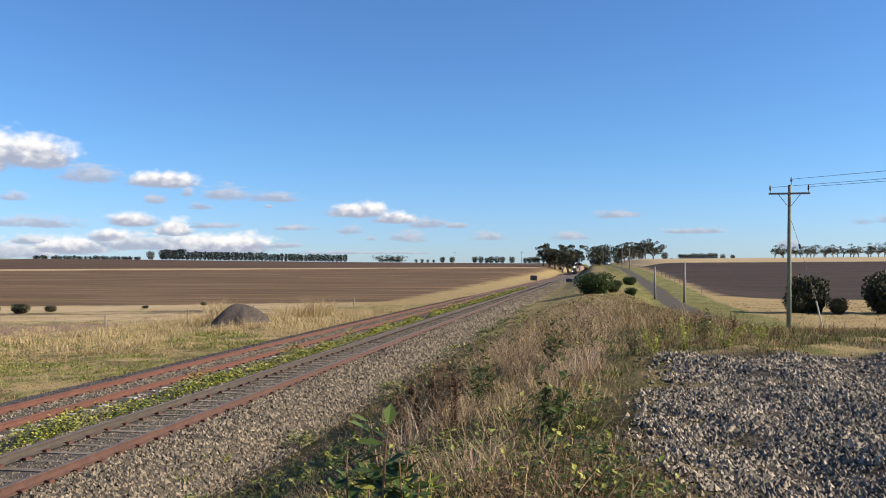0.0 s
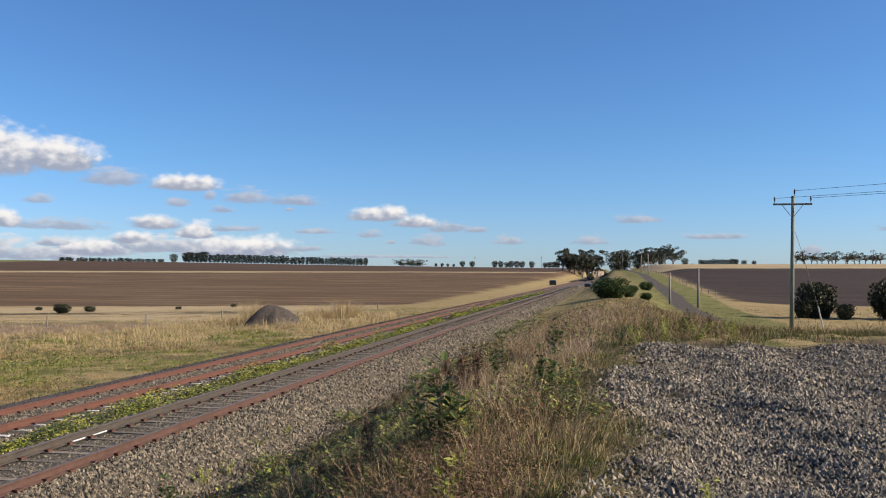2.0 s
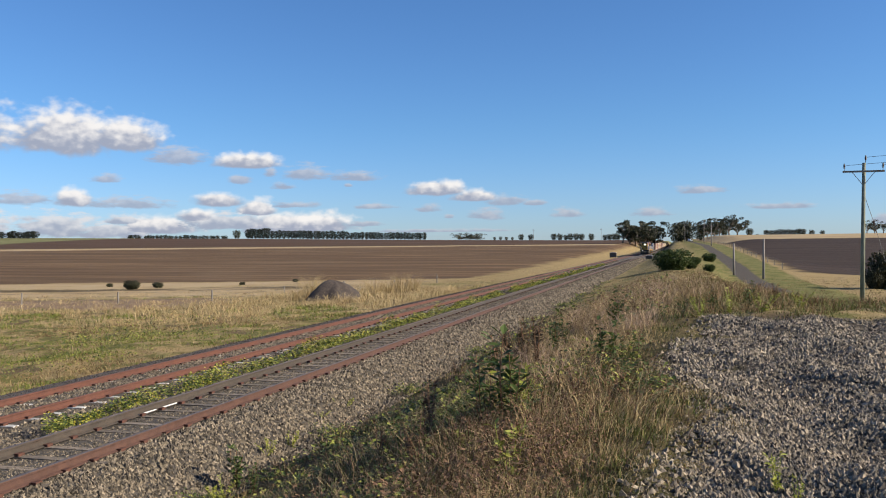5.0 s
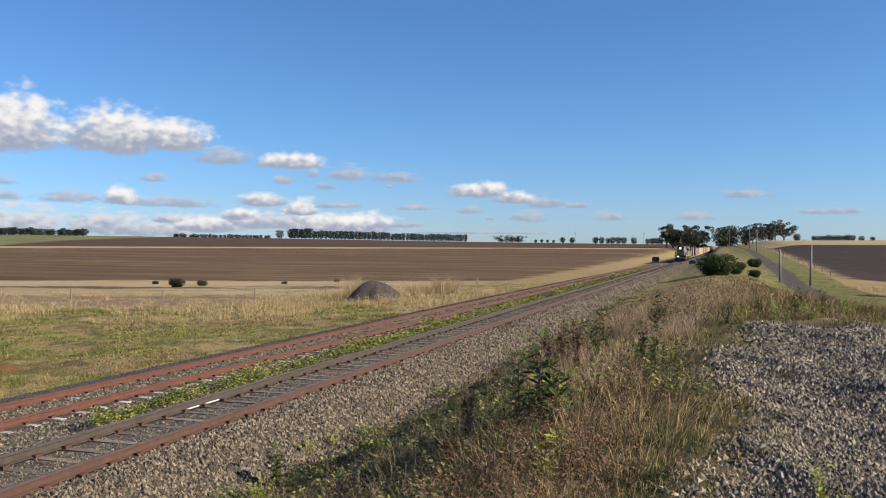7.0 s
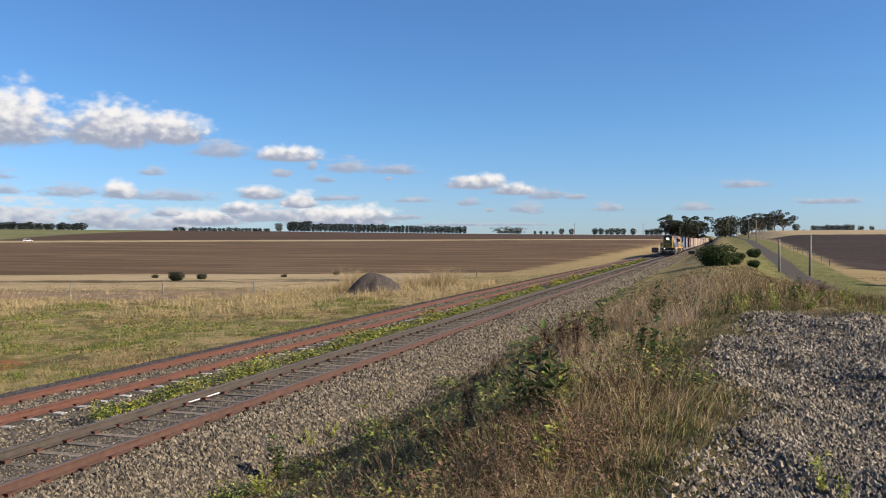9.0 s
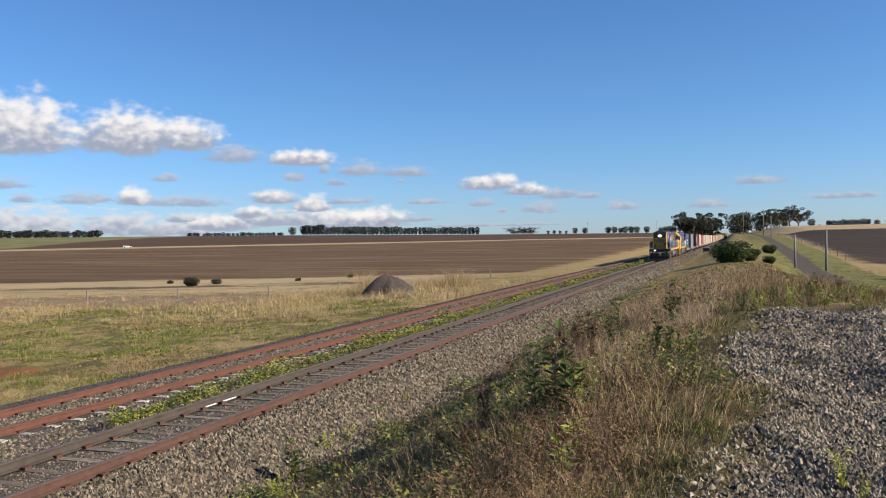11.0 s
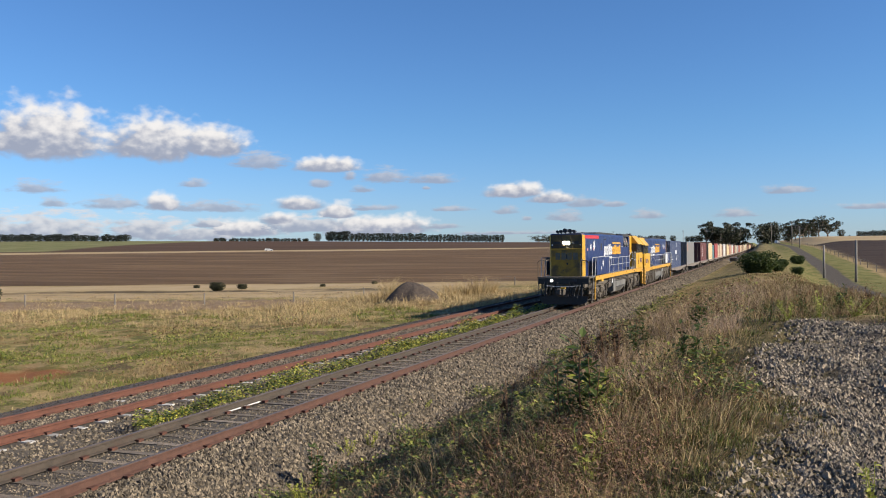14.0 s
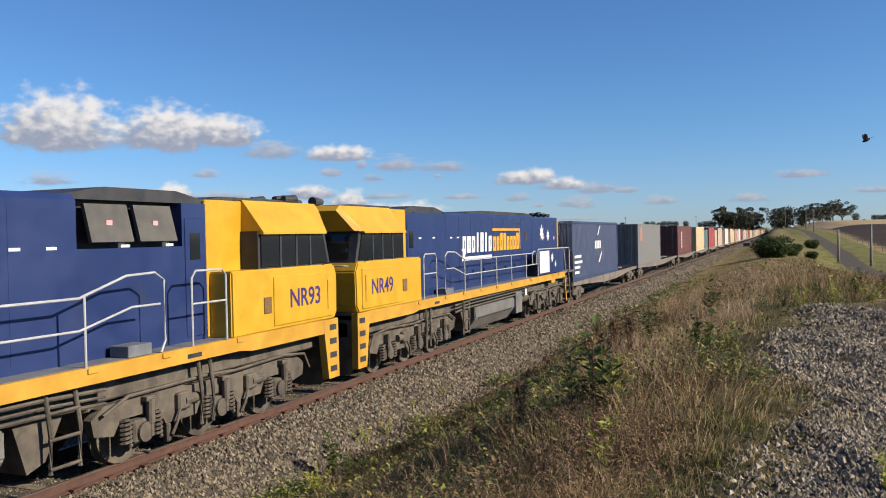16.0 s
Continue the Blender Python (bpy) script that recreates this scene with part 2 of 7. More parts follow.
def box(bm, x0, x1, y0, y1, z0, z1, bevel=0.0, mi=0):
    vs = [bm.verts.new((x, y, z)) for z in (z0, z1) for y in (y0, y1) for x in (x0, x1)]
    fs = [bm.faces.new([vs[i] for i in q]) for q in ((0, 2, 3, 1), (4, 5, 7, 6), (0, 1, 5, 4), (1, 3, 7, 5), (3, 2, 6, 7), (2, 0, 4, 6))]
    for f in fs:
        f.material_index = mi
    if bevel:
        es = {e for f in fs for e in f.edges}
        bmesh.ops.bevel(bm, geom=list(es), offset=bevel, segments=1, affect="EDGES")


def tube(bm, a, b, r, seg=8, r2=None, cap=True):
    a, b = Vector(a), Vector(b)
    q = (b - a).to_track_quat("Z", "Y")
    r2 = r if r2 is None else r2
    rings = [[bm.verts.new(p + q @ Vector((rr * math.cos(i * 2 * math.pi / seg), rr * math.sin(i * 2 * math.pi / seg), 0))) for i in range(seg)] for p, rr in ((a, r), (b, r2))]
    for i in range(seg):
        j = (i + 1) % seg
        bm.faces.new((rings[0][i], rings[0][j], rings[1][j], rings[1][i]))
    if cap:
        bm.faces.new(rings[0][::-1])
        bm.faces.new(rings[1])


def pipe(bm, pts, r, seg=6):
    """A bent tube through points."""
    pts = [Vector(p) for p in pts]
    rings = []
    for k, p in enumerate(pts):
        d = (pts[min(k + 1, len(pts) - 1)] - pts[max(k - 1, 0)])
        q = d.to_track_quat("Z", "Y")
        rings.append([bm.verts.new(p + q @ Vector((r * math.cos(i * 2 * math.pi / seg), r * math.sin(i * 2 * math.pi / seg), 0))) for i in range(seg)])
    for a, b in zip(rings, rings[1:]):
        for i in range(seg):
            j = (i + 1) % seg
            bm.faces.new((a[i], a[j], b[j], b[i]))
    bm.faces.new(rings[0][::-1])
    bm.faces.new(rings[-1])


def prism(bm, pts, axis, lo, hi, mi=0):
    """A 2D outline drawn out along an axis: 'x' takes (y, z), 'y' takes (x, z), 'z' takes (x, y)."""
    def at(p, s):
        return {"x": (s, p[0], p[1]), "y": (p[0], s, p[1]), "z": (p[0], p[1], s)}[axis]
    a = [bm.verts.new(at(p, lo)) for p in pts]
    b = [bm.verts.new(at(p, hi)) for p in pts]
    n = len(pts)
    fs = [bm.faces.new((a[i], a[(i + 1) % n], b[(i + 1) % n], b[i])) for i in range(n)] + [bm.faces.new(a[::-1]), bm.faces.new(b)]
    for f in fs:
        f.material_index = mi
    bmesh.ops.recalc_face_normals(bm, faces=fs)


def track_z(y):
    """Height of the rail tops along the line."""
    return -0.0029 * np.clip(np.asarray(y, float) - 50, 0, 300)


def ease(v, lo, hi):
    t = np.clip((np.asarray(v, float) - lo) / (hi - lo), 0, 1)
    return t * t * (3 - 2 * t)


def ground_z(x, y):
    """The lie of the land."""
    x, y = np.asarray(x, float), np.asarray(y, float)
    r = np.hypot(x - 10, y)
    az = np.degrees(np.arctan2(x - 10, y))
    behind = np.abs(az) > 90
    # far rise, all round
    crest = np.interp(az, [-180, -60, -45, -30, -17, -5, 3, 12, 20, 60, 180], [6, 15, 15, 12.5, 9.0, 6.5, 6.5, 9.5, 9.5, 6, 6])
    left = np.interp(r, [0, 112, 480, 950, 2200, 4900], [0, 0, 3.7, 1, 1, 1])
    zl = np.where(r < 112, -1.2, np.where(r < 480, -1.2 + (r - 112) / 368 * 3.7, np.where(r < 950, 2.5 + (crest - 2.5) * (r - 480) / 470, crest + np.minimum(r - 950, 3900) * 0.0012)))
    verge = np.interp(y, [-60, 0, 22, 60, 100, 200, 350, 560, 950], [1.75, 1.75, 1.75, 0.7, 0.05, 1.3, 2.6, 3.4, 5.5])
    side = np.interp(y, [-60, 0, 21, 34, 62, 104, 131, 260, 540, 950], [1.75, 1.75, 1.75, 0.9, -0.9, -1.0, -0.1, 2.4, 3.8, 6.0])
    field = np.interp(r, [0, 22, 34, 62, 122, 300, 470, 950, 4900], [1.75, 1.75, 0.9, -0.9, -1.2, 4.2, 6.9, 9, 14])
    zr = verge + (side - verge) * ease(x, 12.5, 17)
    zr = zr + (field - zr) * ease(x, 22, 36)
    far = ease(r, 600, 950)
    zr = zr + (np.where(r < 950, crest, crest + (r - 950) * 0.0012) - zr) * far
    bed = track_z(y) - 0.8
    z = np.where(x > -2, bed + (zr - bed) * ease(x, 2.2, 9.9), bed + (zl - bed) * ease(-x, 7.2, 22))
    return z


def bumps(x, y, amp, size):
    return amp * (np.sin(x / size * 2.1 + 1.3 * np.sin(y / size * 1.7)) * np.sin(y / size * 1.9 + 1.1 * np.sin(x / size * 2.3 + 2)))


def land(x, y):
    x, y = np.asarray(x, float), np.asarray(y, float)
    off = ease(np.abs(x + 2.2), 5.2, 8)
    return ground_z(x, y) + off * (bumps(x, y, 0.10, 1.6) * (1 - ease(np.hypot(x - 10, y), 60, 140)) + bumps(x + 7, y, 0.05, 0.55) * (1 - ease(np.hypot(x - 10, y), 20, 40)))


# ---- the ground ----
def ground_material():
    mat = bpy.data.materials.new("open_country")
    mat.use_nodes = True
    t = Tree(mat.node_tree)
    pos = t.n("ShaderNodeNewGeometry").outputs["Position"]
    xyz = t.n("ShaderNodeSeparateXYZ", {0: pos})
    x, y = xyz.outputs[0], xyz.outputs[1]
    dx = t.m("SUBTRACT", x, 10.0)
    r = t.m("SQRT", t.m("ADD", t.m("MULTIPLY", dx, dx), t.m("MULTIPLY", y, y)))
    az = t.m("MULTIPLY", t.m("ARCTAN2", dx, y), 57.2958)
    big = t.noise(pos, 0.06, 5, 0.6)
    mid = t.noise(pos, 0.7, 6, 0.65)
    fine = t.noise(pos, 9.0, 5, 0.7)
    wave = t.m("SUBTRACT", t.noise(pos, 0.22, 4, 0.6), 0.5)
    # furrows and drill rows run across the view, and fade into blotches
    furrow = t.noise(t.n("ShaderNodeVectorMath", {0: pos, 1: (0.02, 0.34, 0.2)}, operation="MULTIPLY"), 1.0, 7, 0.7)
    furrow2 = t.noise(t.n("ShaderNodeVectorMath", {0: pos, 1: (0.006, 0.07, 0.1)}, operation="MULTIPLY"), 1.0, 6, 0.6)
    straw = t.mix(t.ramp(fine, 0.3, 0.7), (0.28, 0.20, 0.095), (0.46, 0.345, 0.18))
    green = t.mix(t.ramp(fine, 0.3, 0.7), (0.10, 0.10, 0.028), (0.20, 0.185, 0.065))
    verge = t.mix(t.ramp(mid, 0.42, 0.60), straw, green)
    verge = t.mix(t.ramp(t.noise(pos, 0.35, 5, 0.6), 0.56, 0.66, 0, 0.8), verge, (0.17, 0.115, 0.075))
    rows = t.noise(t.n("ShaderNodeVectorMath", {0: pos, 1: (0.012, 0.11, 0.1)}, operation="MULTIPLY"), 1.0, 3, 0.5, 0.6)
    soil = t.mix(t.ramp(furrow, 0.36, 0.64), (0.10, 0.06, 0.033), (0.26, 0.17, 0.096))
    soil = t.mix(t.ramp(furrow2, 0.40, 0.62, 0, 0.6), soil, (0.135, 0.088, 0.052))
    soil = t.mix(t.ramp(rows, 0.50, 0.58, 0, 0.55), soil, (0.095, 0.06, 0.036))
    soil = t.mix(t.ramp(t.noise(pos, 0.021, 4, 0.6), 0.5, 0.68, 0, 0.5), soil, (0.225, 0.155, 0.095))
    soil = t.mix(t.ramp(fine, 0.55, 0.8, 0, 0.5), soil, (0.29, 0.19, 0.12))
    dark = t.mix(t.ramp(furrow2, 0.35, 0.65), (0.088, 0.054, 0.035), (0.125, 0.08, 0.053))
    black = t.mix(t.ramp(furrow, 0.3, 0.7), (0.045, 0.031, 0.024), (0.082, 0.058, 0.045))
    pale = t.mix(t.ramp(big, 0.35, 0.65), (0.42, 0.31, 0.175), (0.50, 0.385, 0.235))
    crop = t.mix(t.ramp(big, 0.35, 0.65), (0.17, 0.17, 0.07), (0.24, 0.23, 0.11))
    wob = t.m("MULTIPLY", wave, 6.0)
    col = verge
    # ground under the bank's grass: shade between the blades put into its dark colour
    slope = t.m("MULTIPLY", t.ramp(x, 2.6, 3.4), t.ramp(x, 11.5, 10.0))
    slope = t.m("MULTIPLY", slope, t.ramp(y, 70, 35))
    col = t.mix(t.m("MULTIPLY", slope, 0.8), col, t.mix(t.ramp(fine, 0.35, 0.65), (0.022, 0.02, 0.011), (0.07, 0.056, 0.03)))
    # paddock beyond the left verge
    in_left = t.m("MINIMUM", t.m("SUBTRACT", -15.0, x), t.m("SUBTRACT", t.m("SUBTRACT", y, t.m("MULTIPLY", x, 0.38)), 114.0))
    col = t.mix(t.ramp(in_left, -16.0, -9.0, 0, 0.8), col, straw)
    col = t.mix(t.ramp(t.m("ADD", in_left, wob), -1.0, 2.5), col, soil)
    lft = t.ramp(t.m("SUBTRACT", -20.0, x), 0, 4)
    ragged = t.m("MULTIPLY", t.m("SUBTRACT", t.noise(pos, 0.035, 5, 0.65), 0.5), 75.0)
    strip = t.m("MULTIPLY", t.ramp(t.m("ADD", r, ragged), 452, 466), lft)
    col = t.mix(strip, col, pale)
    col = t.mix(t.m("MULTIPLY", t.ramp(t.m("ADD", t.m("ADD", r, wob), t.m("MULTIPLY", ragged, -0.35)), 497, 508), lft), col, dark)
    far_green = t.m("SUBTRACT", t.m("MULTIPLY", t.m("SUBTRACT", 900.0, r), -0.025), t.m("ADD", az, 36.0))
    col = t.mix(t.m("MULTIPLY", t.ramp(far_green, 0, 1.2), t.ramp(r, 515, 530)), col, crop)
    ex, ey = t.m("DIVIDE", t.m("ADD", x, 14.6), 2.6), t.m("DIVIDE", t.m("SUBTRACT", y, 22.0), 3.4)
    bare = t.m("ADD", t.m("SQRT", t.m("ADD", t.m("MULTIPLY", ex, ex), t.m("MULTIPLY", ey, ey))), t.m("MULTIPLY", wave, 2.4))
    col = t.mix(t.ramp(bare, 1.0, 0.5, 0, 0.9), col, (0.30, 0.125, 0.06))
    edge_d = t.m("ADD", t.m("SUBTRACT", t.m("SUBTRACT", y, t.m("MULTIPLY", x, 0.38)), 114.0), t.m("ADD", t.m("MULTIPLY", wave, 6.0), t.m("MULTIPLY", t.m("SUBTRACT", big, 0.5), 16.0)))
    west = t.ramp(x, -16, -24)
    uneven = t.noise(t.n("ShaderNodeVectorMath", {0: pos, 1: (0.07, 0.22, 0.1)}, operation="MULTIPLY"), 1.0, 5, 0.65)
    tan_strip = t.m("MULTIPLY", t.ramp(edge_d, -36, -31), t.ramp(edge_d, 1.0, -1.5))
    col = t.mix(t.m("MULTIPLY", t.m("MULTIPLY", tan_strip, west), t.ramp(uneven, 0.36, 0.5, 0.6, 1.0)), col, pale)
    drain = t.m("ABSOLUTE", t.m("ADD", edge_d, 18.5))
    col = t.mix(t.m("MULTIPLY", t.m("MULTIPLY", t.ramp(drain, 3.4, 1.6, 0, 0.9), west), t.ramp(uneven, 0.6, 0.46, 0.2, 1.0)), col, t.mix(t.ramp(fine, 0.35, 0.65), (0.07, 0.05, 0.03), (0.15, 0.11, 0.06)))
    path = t.m("ABSOLUTE", t.m("ADD", edge_d, 42.0))
    col = t.mix(t.m("MULTIPLY", t.ramp(path, 7.0, 5.0, 0, 0.9), t.ramp(x, -23, -30)), col, t.mix(t.ramp(mid, 0.35, 0.65), (0.23, 0.155, 0.105), (0.33, 0.235, 0.16)))
    # ditch line of darker grass inside the left verge
    in_right = t.m("MINIMUM", t.m("SUBTRACT", x, 25.0), t.m("SUBTRACT", y, 117.0))
    rough = t.mix(t.ramp(mid, 0.4, 0.6), (0.125, 0.13, 0.04), (0.27, 0.225, 0.095))
    rough = t.mix(t.m("MULTIPLY", t.ramp(t.m("ADD", x, wave), 20.2, 20.8), t.ramp(t.m("ADD", x, wave), 23.4, 22.6)), rough, t.mix(t.ramp(mid, 0.35, 0.65), (0.14, 0.14, 0.045), (0.25, 0.225, 0.09)))
    rough = t.mix(t.ramp(t.m("ADD", x, t.m("MULTIPLY", wave, 2.0)), 23.2, 24.0), rough, straw)
    rt = t.ramp(x, 12.0, 15.0)
    col = t.mix(t.m("MULTIPLY", rt, t.ramp(y, 40, 60)), col, rough)
    col = t.mix(t.ramp(t.m("ADD", in_right, wob), -1.5, 2.0), col, black)
    col = t.mix(t.m("MULTIPLY", t.ramp(t.m("ADD", r, t.m("MULTIPLY", wave, 20.0)), 296, 306), t.ramp(x, 24, 27)), col, pale)
    # gravel lane
    lane = t.m("SUBTRACT", 1.2, t.m("ABSOLUTE", t.m("SUBTRACT", x, 18.4)))
    lane = t.m("MULTIPLY", t.ramp(t.m("ADD", lane, t.m("MULTIPLY", wave, 0.8)), -0.25, 0.25), t.ramp(y, 70, 80))
    col = t.mix(lane, col, t.mix(t.ramp(fine, 0.3, 0.7), (0.085, 0.072, 0.06), (0.14, 0.12, 0.10)))
    # bare soil under the stone heap, the gaps' shade put into its dark colour
    pad = t.m("MULTIPLY", t.ramp(t.m("ADD", t.m("SUBTRACT", x, t.m("MULTIPLY", y, 0.05)), t.m("MULTIPLY", wave, 1.0)), 9.95, 10.45), t.ramp(t.m("ADD", y, t.m("MULTIPLY", wave, 3.0)), 19.5, 18.0))
    col = t.mix(pad, col, t.mix(t.ramp(fine, 0.35, 0.65), (0.035, 0.028, 0.022), (0.10, 0.08, 0.06)))
    bump = t.n("ShaderNodeBump", {"Height": t.m("ADD", fine, t.m("MULTIPLY", mid, 2.0)), "Strength": 0.5, "Distance": 0.08})
    whole = t.n("ShaderNodeHueSaturation", {"Color": col.outputs[2], "Value": 0.78, "Saturation": 1.05})
    p = t.n("ShaderNodeBsdfPrincipled", {"Base Color": whole, "Roughness": 0.95, "Specular IOR Level": 0.1, "Normal": bump})
    t.n("ShaderNodeOutputMaterial", {"Surface": p})
    return mat


def make_ground():
    az = np.radians(np.concatenate([np.arange(-56, 22, 0.3), np.arange(22, 304, 4.0)]))
    rad = np.concatenate([[0.01, 0.6], 1.2 * 1.043 ** np.arange(0, 199)])
    rad = rad[rad < 4900]
    a, r = np.meshgrid(az, rad)
    x, y = 10 + r * np.sin(a), r * np.cos(a)
    z = land(x, y)
    n, m = a.shape
    v = np.stack([x, y, z], -1).reshape(-1, 3)
    i, j = np.meshgrid(np.arange(n - 1), np.arange(m), indexing="ij")
    k = (j + 1) % m
    f = np.stack([i * m + j, i * m + k, (i + 1) * m + k, (i + 1) * m + j], -1).reshape(-1, 4)[:, ::-1]
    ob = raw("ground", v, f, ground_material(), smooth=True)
    tagged(ob, "rolling farmland of ploughed paddocks and dry grass verges", "ground", kind="structure")


make_ground()


# ---- railway: ballast bed, rails, sleepers ----
TRACK2_X, TRACK2_Z = -4.4, -0.19
YS = np.concatenate([np.arange(-60, 120, 3.0), np.arange(120, 1400, 20.0)])


def along(section, ys, zoff=0.0, x=0.0):
    """Vertices and faces of an open cross-section drawn along the line."""
    s = np.array(section)
    v = np.array([[x + px, yy, pz + zoff + float(track_z(yy))] for yy in ys for px, pz in s])
    k = len(s)
    f = [[a * k + b, a * k + b + 1, (a + 1) * k + b + 1, (a + 1) * k + b] for a in range(len(ys) - 1) for b in range(k - 1)]
    return v, np.array(f)[:, ::-1]


v, f = along([(-8.0, -1.05), (-7.0, -0.5), (-6.0, -0.38), (-5.2, -0.365), (-4.4, -0.352), (-3.7, -0.365), (-3.62, -0.375), (-3.2, -0.385), (-2.95, -0.46), (-2.4, -0.52), (-1.9, -0.42), (-1.5, -0.22), (0, -0.184), (1.3, -0.195), (1.7, -0.29), (3.1, -1.0)], YS)
ballast = raw("ballast_bed", v, f[:, ::-1], M_BALLAST)
tagged(ballast, "grey-brown crushed stone ballast bed under two tracks", "ballast", kind="structure")

RAIL = [(-0.07, -0.17), (-0.07, -0.155), (-0.012, -0.135), (-0.012, -0.045), (-0.036, -0.035), (-0.036, -0.006), (-0.03, 0), (0.03, 0), (0.036, -0.006), (0.036, -0.035), (0.012, -0.045), (0.012, -0.135), (0.07, -0.155), (0.07, -0.17)]


def make_track(x, zoff, name, label, mat_sl, half, spread, first=4.0):
    track = empty(name, pose(x, 0, zoff))
    tagged(track, label, "railway track", "tracks", "structure")
    for sx in (-0.755, 0.755):
        v, f = along(RAIL, YS, 0, sx)
        idx = np.array([1 if b in (5, 6, 7) else 0 for a in range(len(YS) - 1) for b in range(len(RAIL) - 1)])
        raw("rail", v, f, [(M_RAIL if sx > 0 else M_RAIL_GREY) if x == 0 else M_RAIL_RED, M_HEAD if x == 0 else M_RAIL_RED], track, index=idx)
    return track


near_track = make_track(0, 0, "near_track", "standard railway track with rusty rails and weathered sleepers", M_SLEEPER, 1.3, 0.12)
far_track = make_track(TRACK2_X, TRACK2_Z, "second_track", "disused-looking parallel track with deep red rusty rails", M_CONCRETE, 1.3, 0.12)


# ---- trees, bushes ----
def blob_leaves(rng, centres, radii, per, size, flat=0.75):
    """Small four-sided leaf clumps spread over and through a set of balls, thinner towards the middle."""
    quads = []
    for c, rad in zip(centres, radii):
        d = rng.normal(size=(per, 3))
        d /= np.linalg.norm(d, axis=1)[:, None]
        p = c + d * (rad * (0.55 + 0.5 * rng.random(per)))[:, None] * np.array([1, 1, flat])
        u = rng.normal(size=(per, 3))
        u /= np.linalg.norm(u, axis=1)[:, None]
        w = np.cross(u, rng.normal(size=(per, 3)))
        w /= np.linalg.norm(w, axis=1)[:, None]
        s = (size * (0.6 + 0.9 * rng.random(per)))[:, None]
        quads.append(np.stack([p - u * s, p + w * s * 0.6, p + u * s, p - w * s * 0.6], 1))
    q = np.concatenate(quads)
    return q.reshape(-1, 3), np.arange(len(q) * 4).reshape(-1, 4)


def limb_path(bm, rng, base, top, r0, r1, bend=0.12, n=5, seg=7):
    base, top = Vector(base), Vector(top)
    ln = (top - base).length
    off = Vector(rng.normal(size=3) * bend * ln)
    pts = [base.lerp(top, k / n) + off * math.sin(k / n * math.pi) * 0.5 for k in range(n + 1)]
    for k in range(n):
        tube(bm, pts[k], pts[k + 1], r0 + (r1 - r0) * k / n, seg, r0 + (r1 - r0) * (k + 1) / n, cap=False)
    return pts


def gum_tree(seed, height, spread, clumps=34, per=120, lean=0.0, open_=0.3):
    """A spreading gum: forked trunk, bare limbs, and a broken crown of flattened clumps at the limbs' ends."""
    rng = np.random.default_rng(seed)
    tree = empty("gum_tree")
    bm = bmesh.new()
    cs, rs = [], []
    stems = 4
    fork = height * (0.12 + 0.1 * rng.random())
    limb_path(bm, rng, (0, 0, -0.4), (lean * 0.3, 0, fork), height * 0.042, height * 0.032)
    for s in range(stems):
        a = s * 1.57 + rng.random() * 1.2
        reach = spread * (0.45 + 0.4 * rng.random())
        tip = Vector((lean + math.cos(a) * reach, math.sin(a) * reach, height * (0.5 + 0.34 * rng.random())))
        pts = limb_path(bm, rng, (lean * 0.3, 0, fork), tip, height * 0.027, height * 0.009, 0.16)
        for k in range(clumps // stems):
            b = pts[2 + k % 4]
            ang, q = rng.random() * 6.28, rng.random() ** 0.7
            side = spread * 0.5 * q
            c = Vector((b.x + math.cos(ang) * side, b.y + math.sin(ang) * side, min(height * 0.93, max(height * open_, b.z + height * (0.05 + 0.13 * rng.normal())))))
            limb_path(bm, rng, b, c, height * 0.007, height * 0.003, 0.12, 3, 5)
            cs.append(np.array(c))
            rs.append(spread * (0.17 + 0.17 * rng.random()))
    part("trunk", bm, M_BARK, tree, smooth=True)
    v, f = blob_leaves(rng, cs, rs, per, height * 0.02, 0.58)
    raw("crown", v, f, M_GUM, tree)
    return tree


def dense_tree(name, seed, height, spread, mat, low=0.12, clumps=22, per=110, shape=1.0, size=0.03):
    """A close-leaved tree or conifer whose crown reaches almost to the ground."""
    rng = np.random.default_rng(seed)
    tree = empty(name)
    bm = bmesh.new()
    limb_path(bm, rng, (0, 0, -0.4), (0, 0, height * 0.85), height * 0.03, height * 0.006, 0.03)
    cs, rs = [], []
    for k in range(clumps):
        h = low + (0.95 - low) * (k + rng.random()) / clumps
        wide = spread * (math.sin(math.pi * min(1, (1 - h) ** shape * 0.8 + 0.12)))
        a = k * 2.4 + rng.random()
        c = np.array([math.cos(a) * wide * 0.6, math.sin(a) * wide * 0.6, height * h])
        limb_path(bm, rng, (0, 0, height * h * 0.8), c, height * 0.008, height * 0.003, 0.05, 2, 5)
        cs.append(c)
        rs.append(max(0.1 * spread, wide * (0.42 + 0.2 * rng.random())))
    part("trunk", bm, M_BARK, tree, smooth=True)
    v, f = blob_leaves(rng, cs, rs, per, height * size, 0.9)
    raw("crown", v, f, mat, tree)
    return tree


def polar(az, d):
    """A place on the ground, from degrees off the line's direction and metres from where the camera stands."""
    a = radians(az)
    x, y = 10.17 + d * math.sin(a), d * math.cos(a)
    return x, y, float(land(x, y))


def plant_at(src, az, d, turn=0.0, size=1.0, sink=0.0, **tags):
    x, y, z = polar(az, d)
    ob = copy_thing(src, pose(x, y, z - sink, 0, 0, turn))
    ob.scale = (size, size, size)
    for k, v in tags.items():
        ob[k] = v
    return ob


def remove(ob):
    for o in (*ob.children_recursive, ob):
        bpy.data.objects.remove(o)


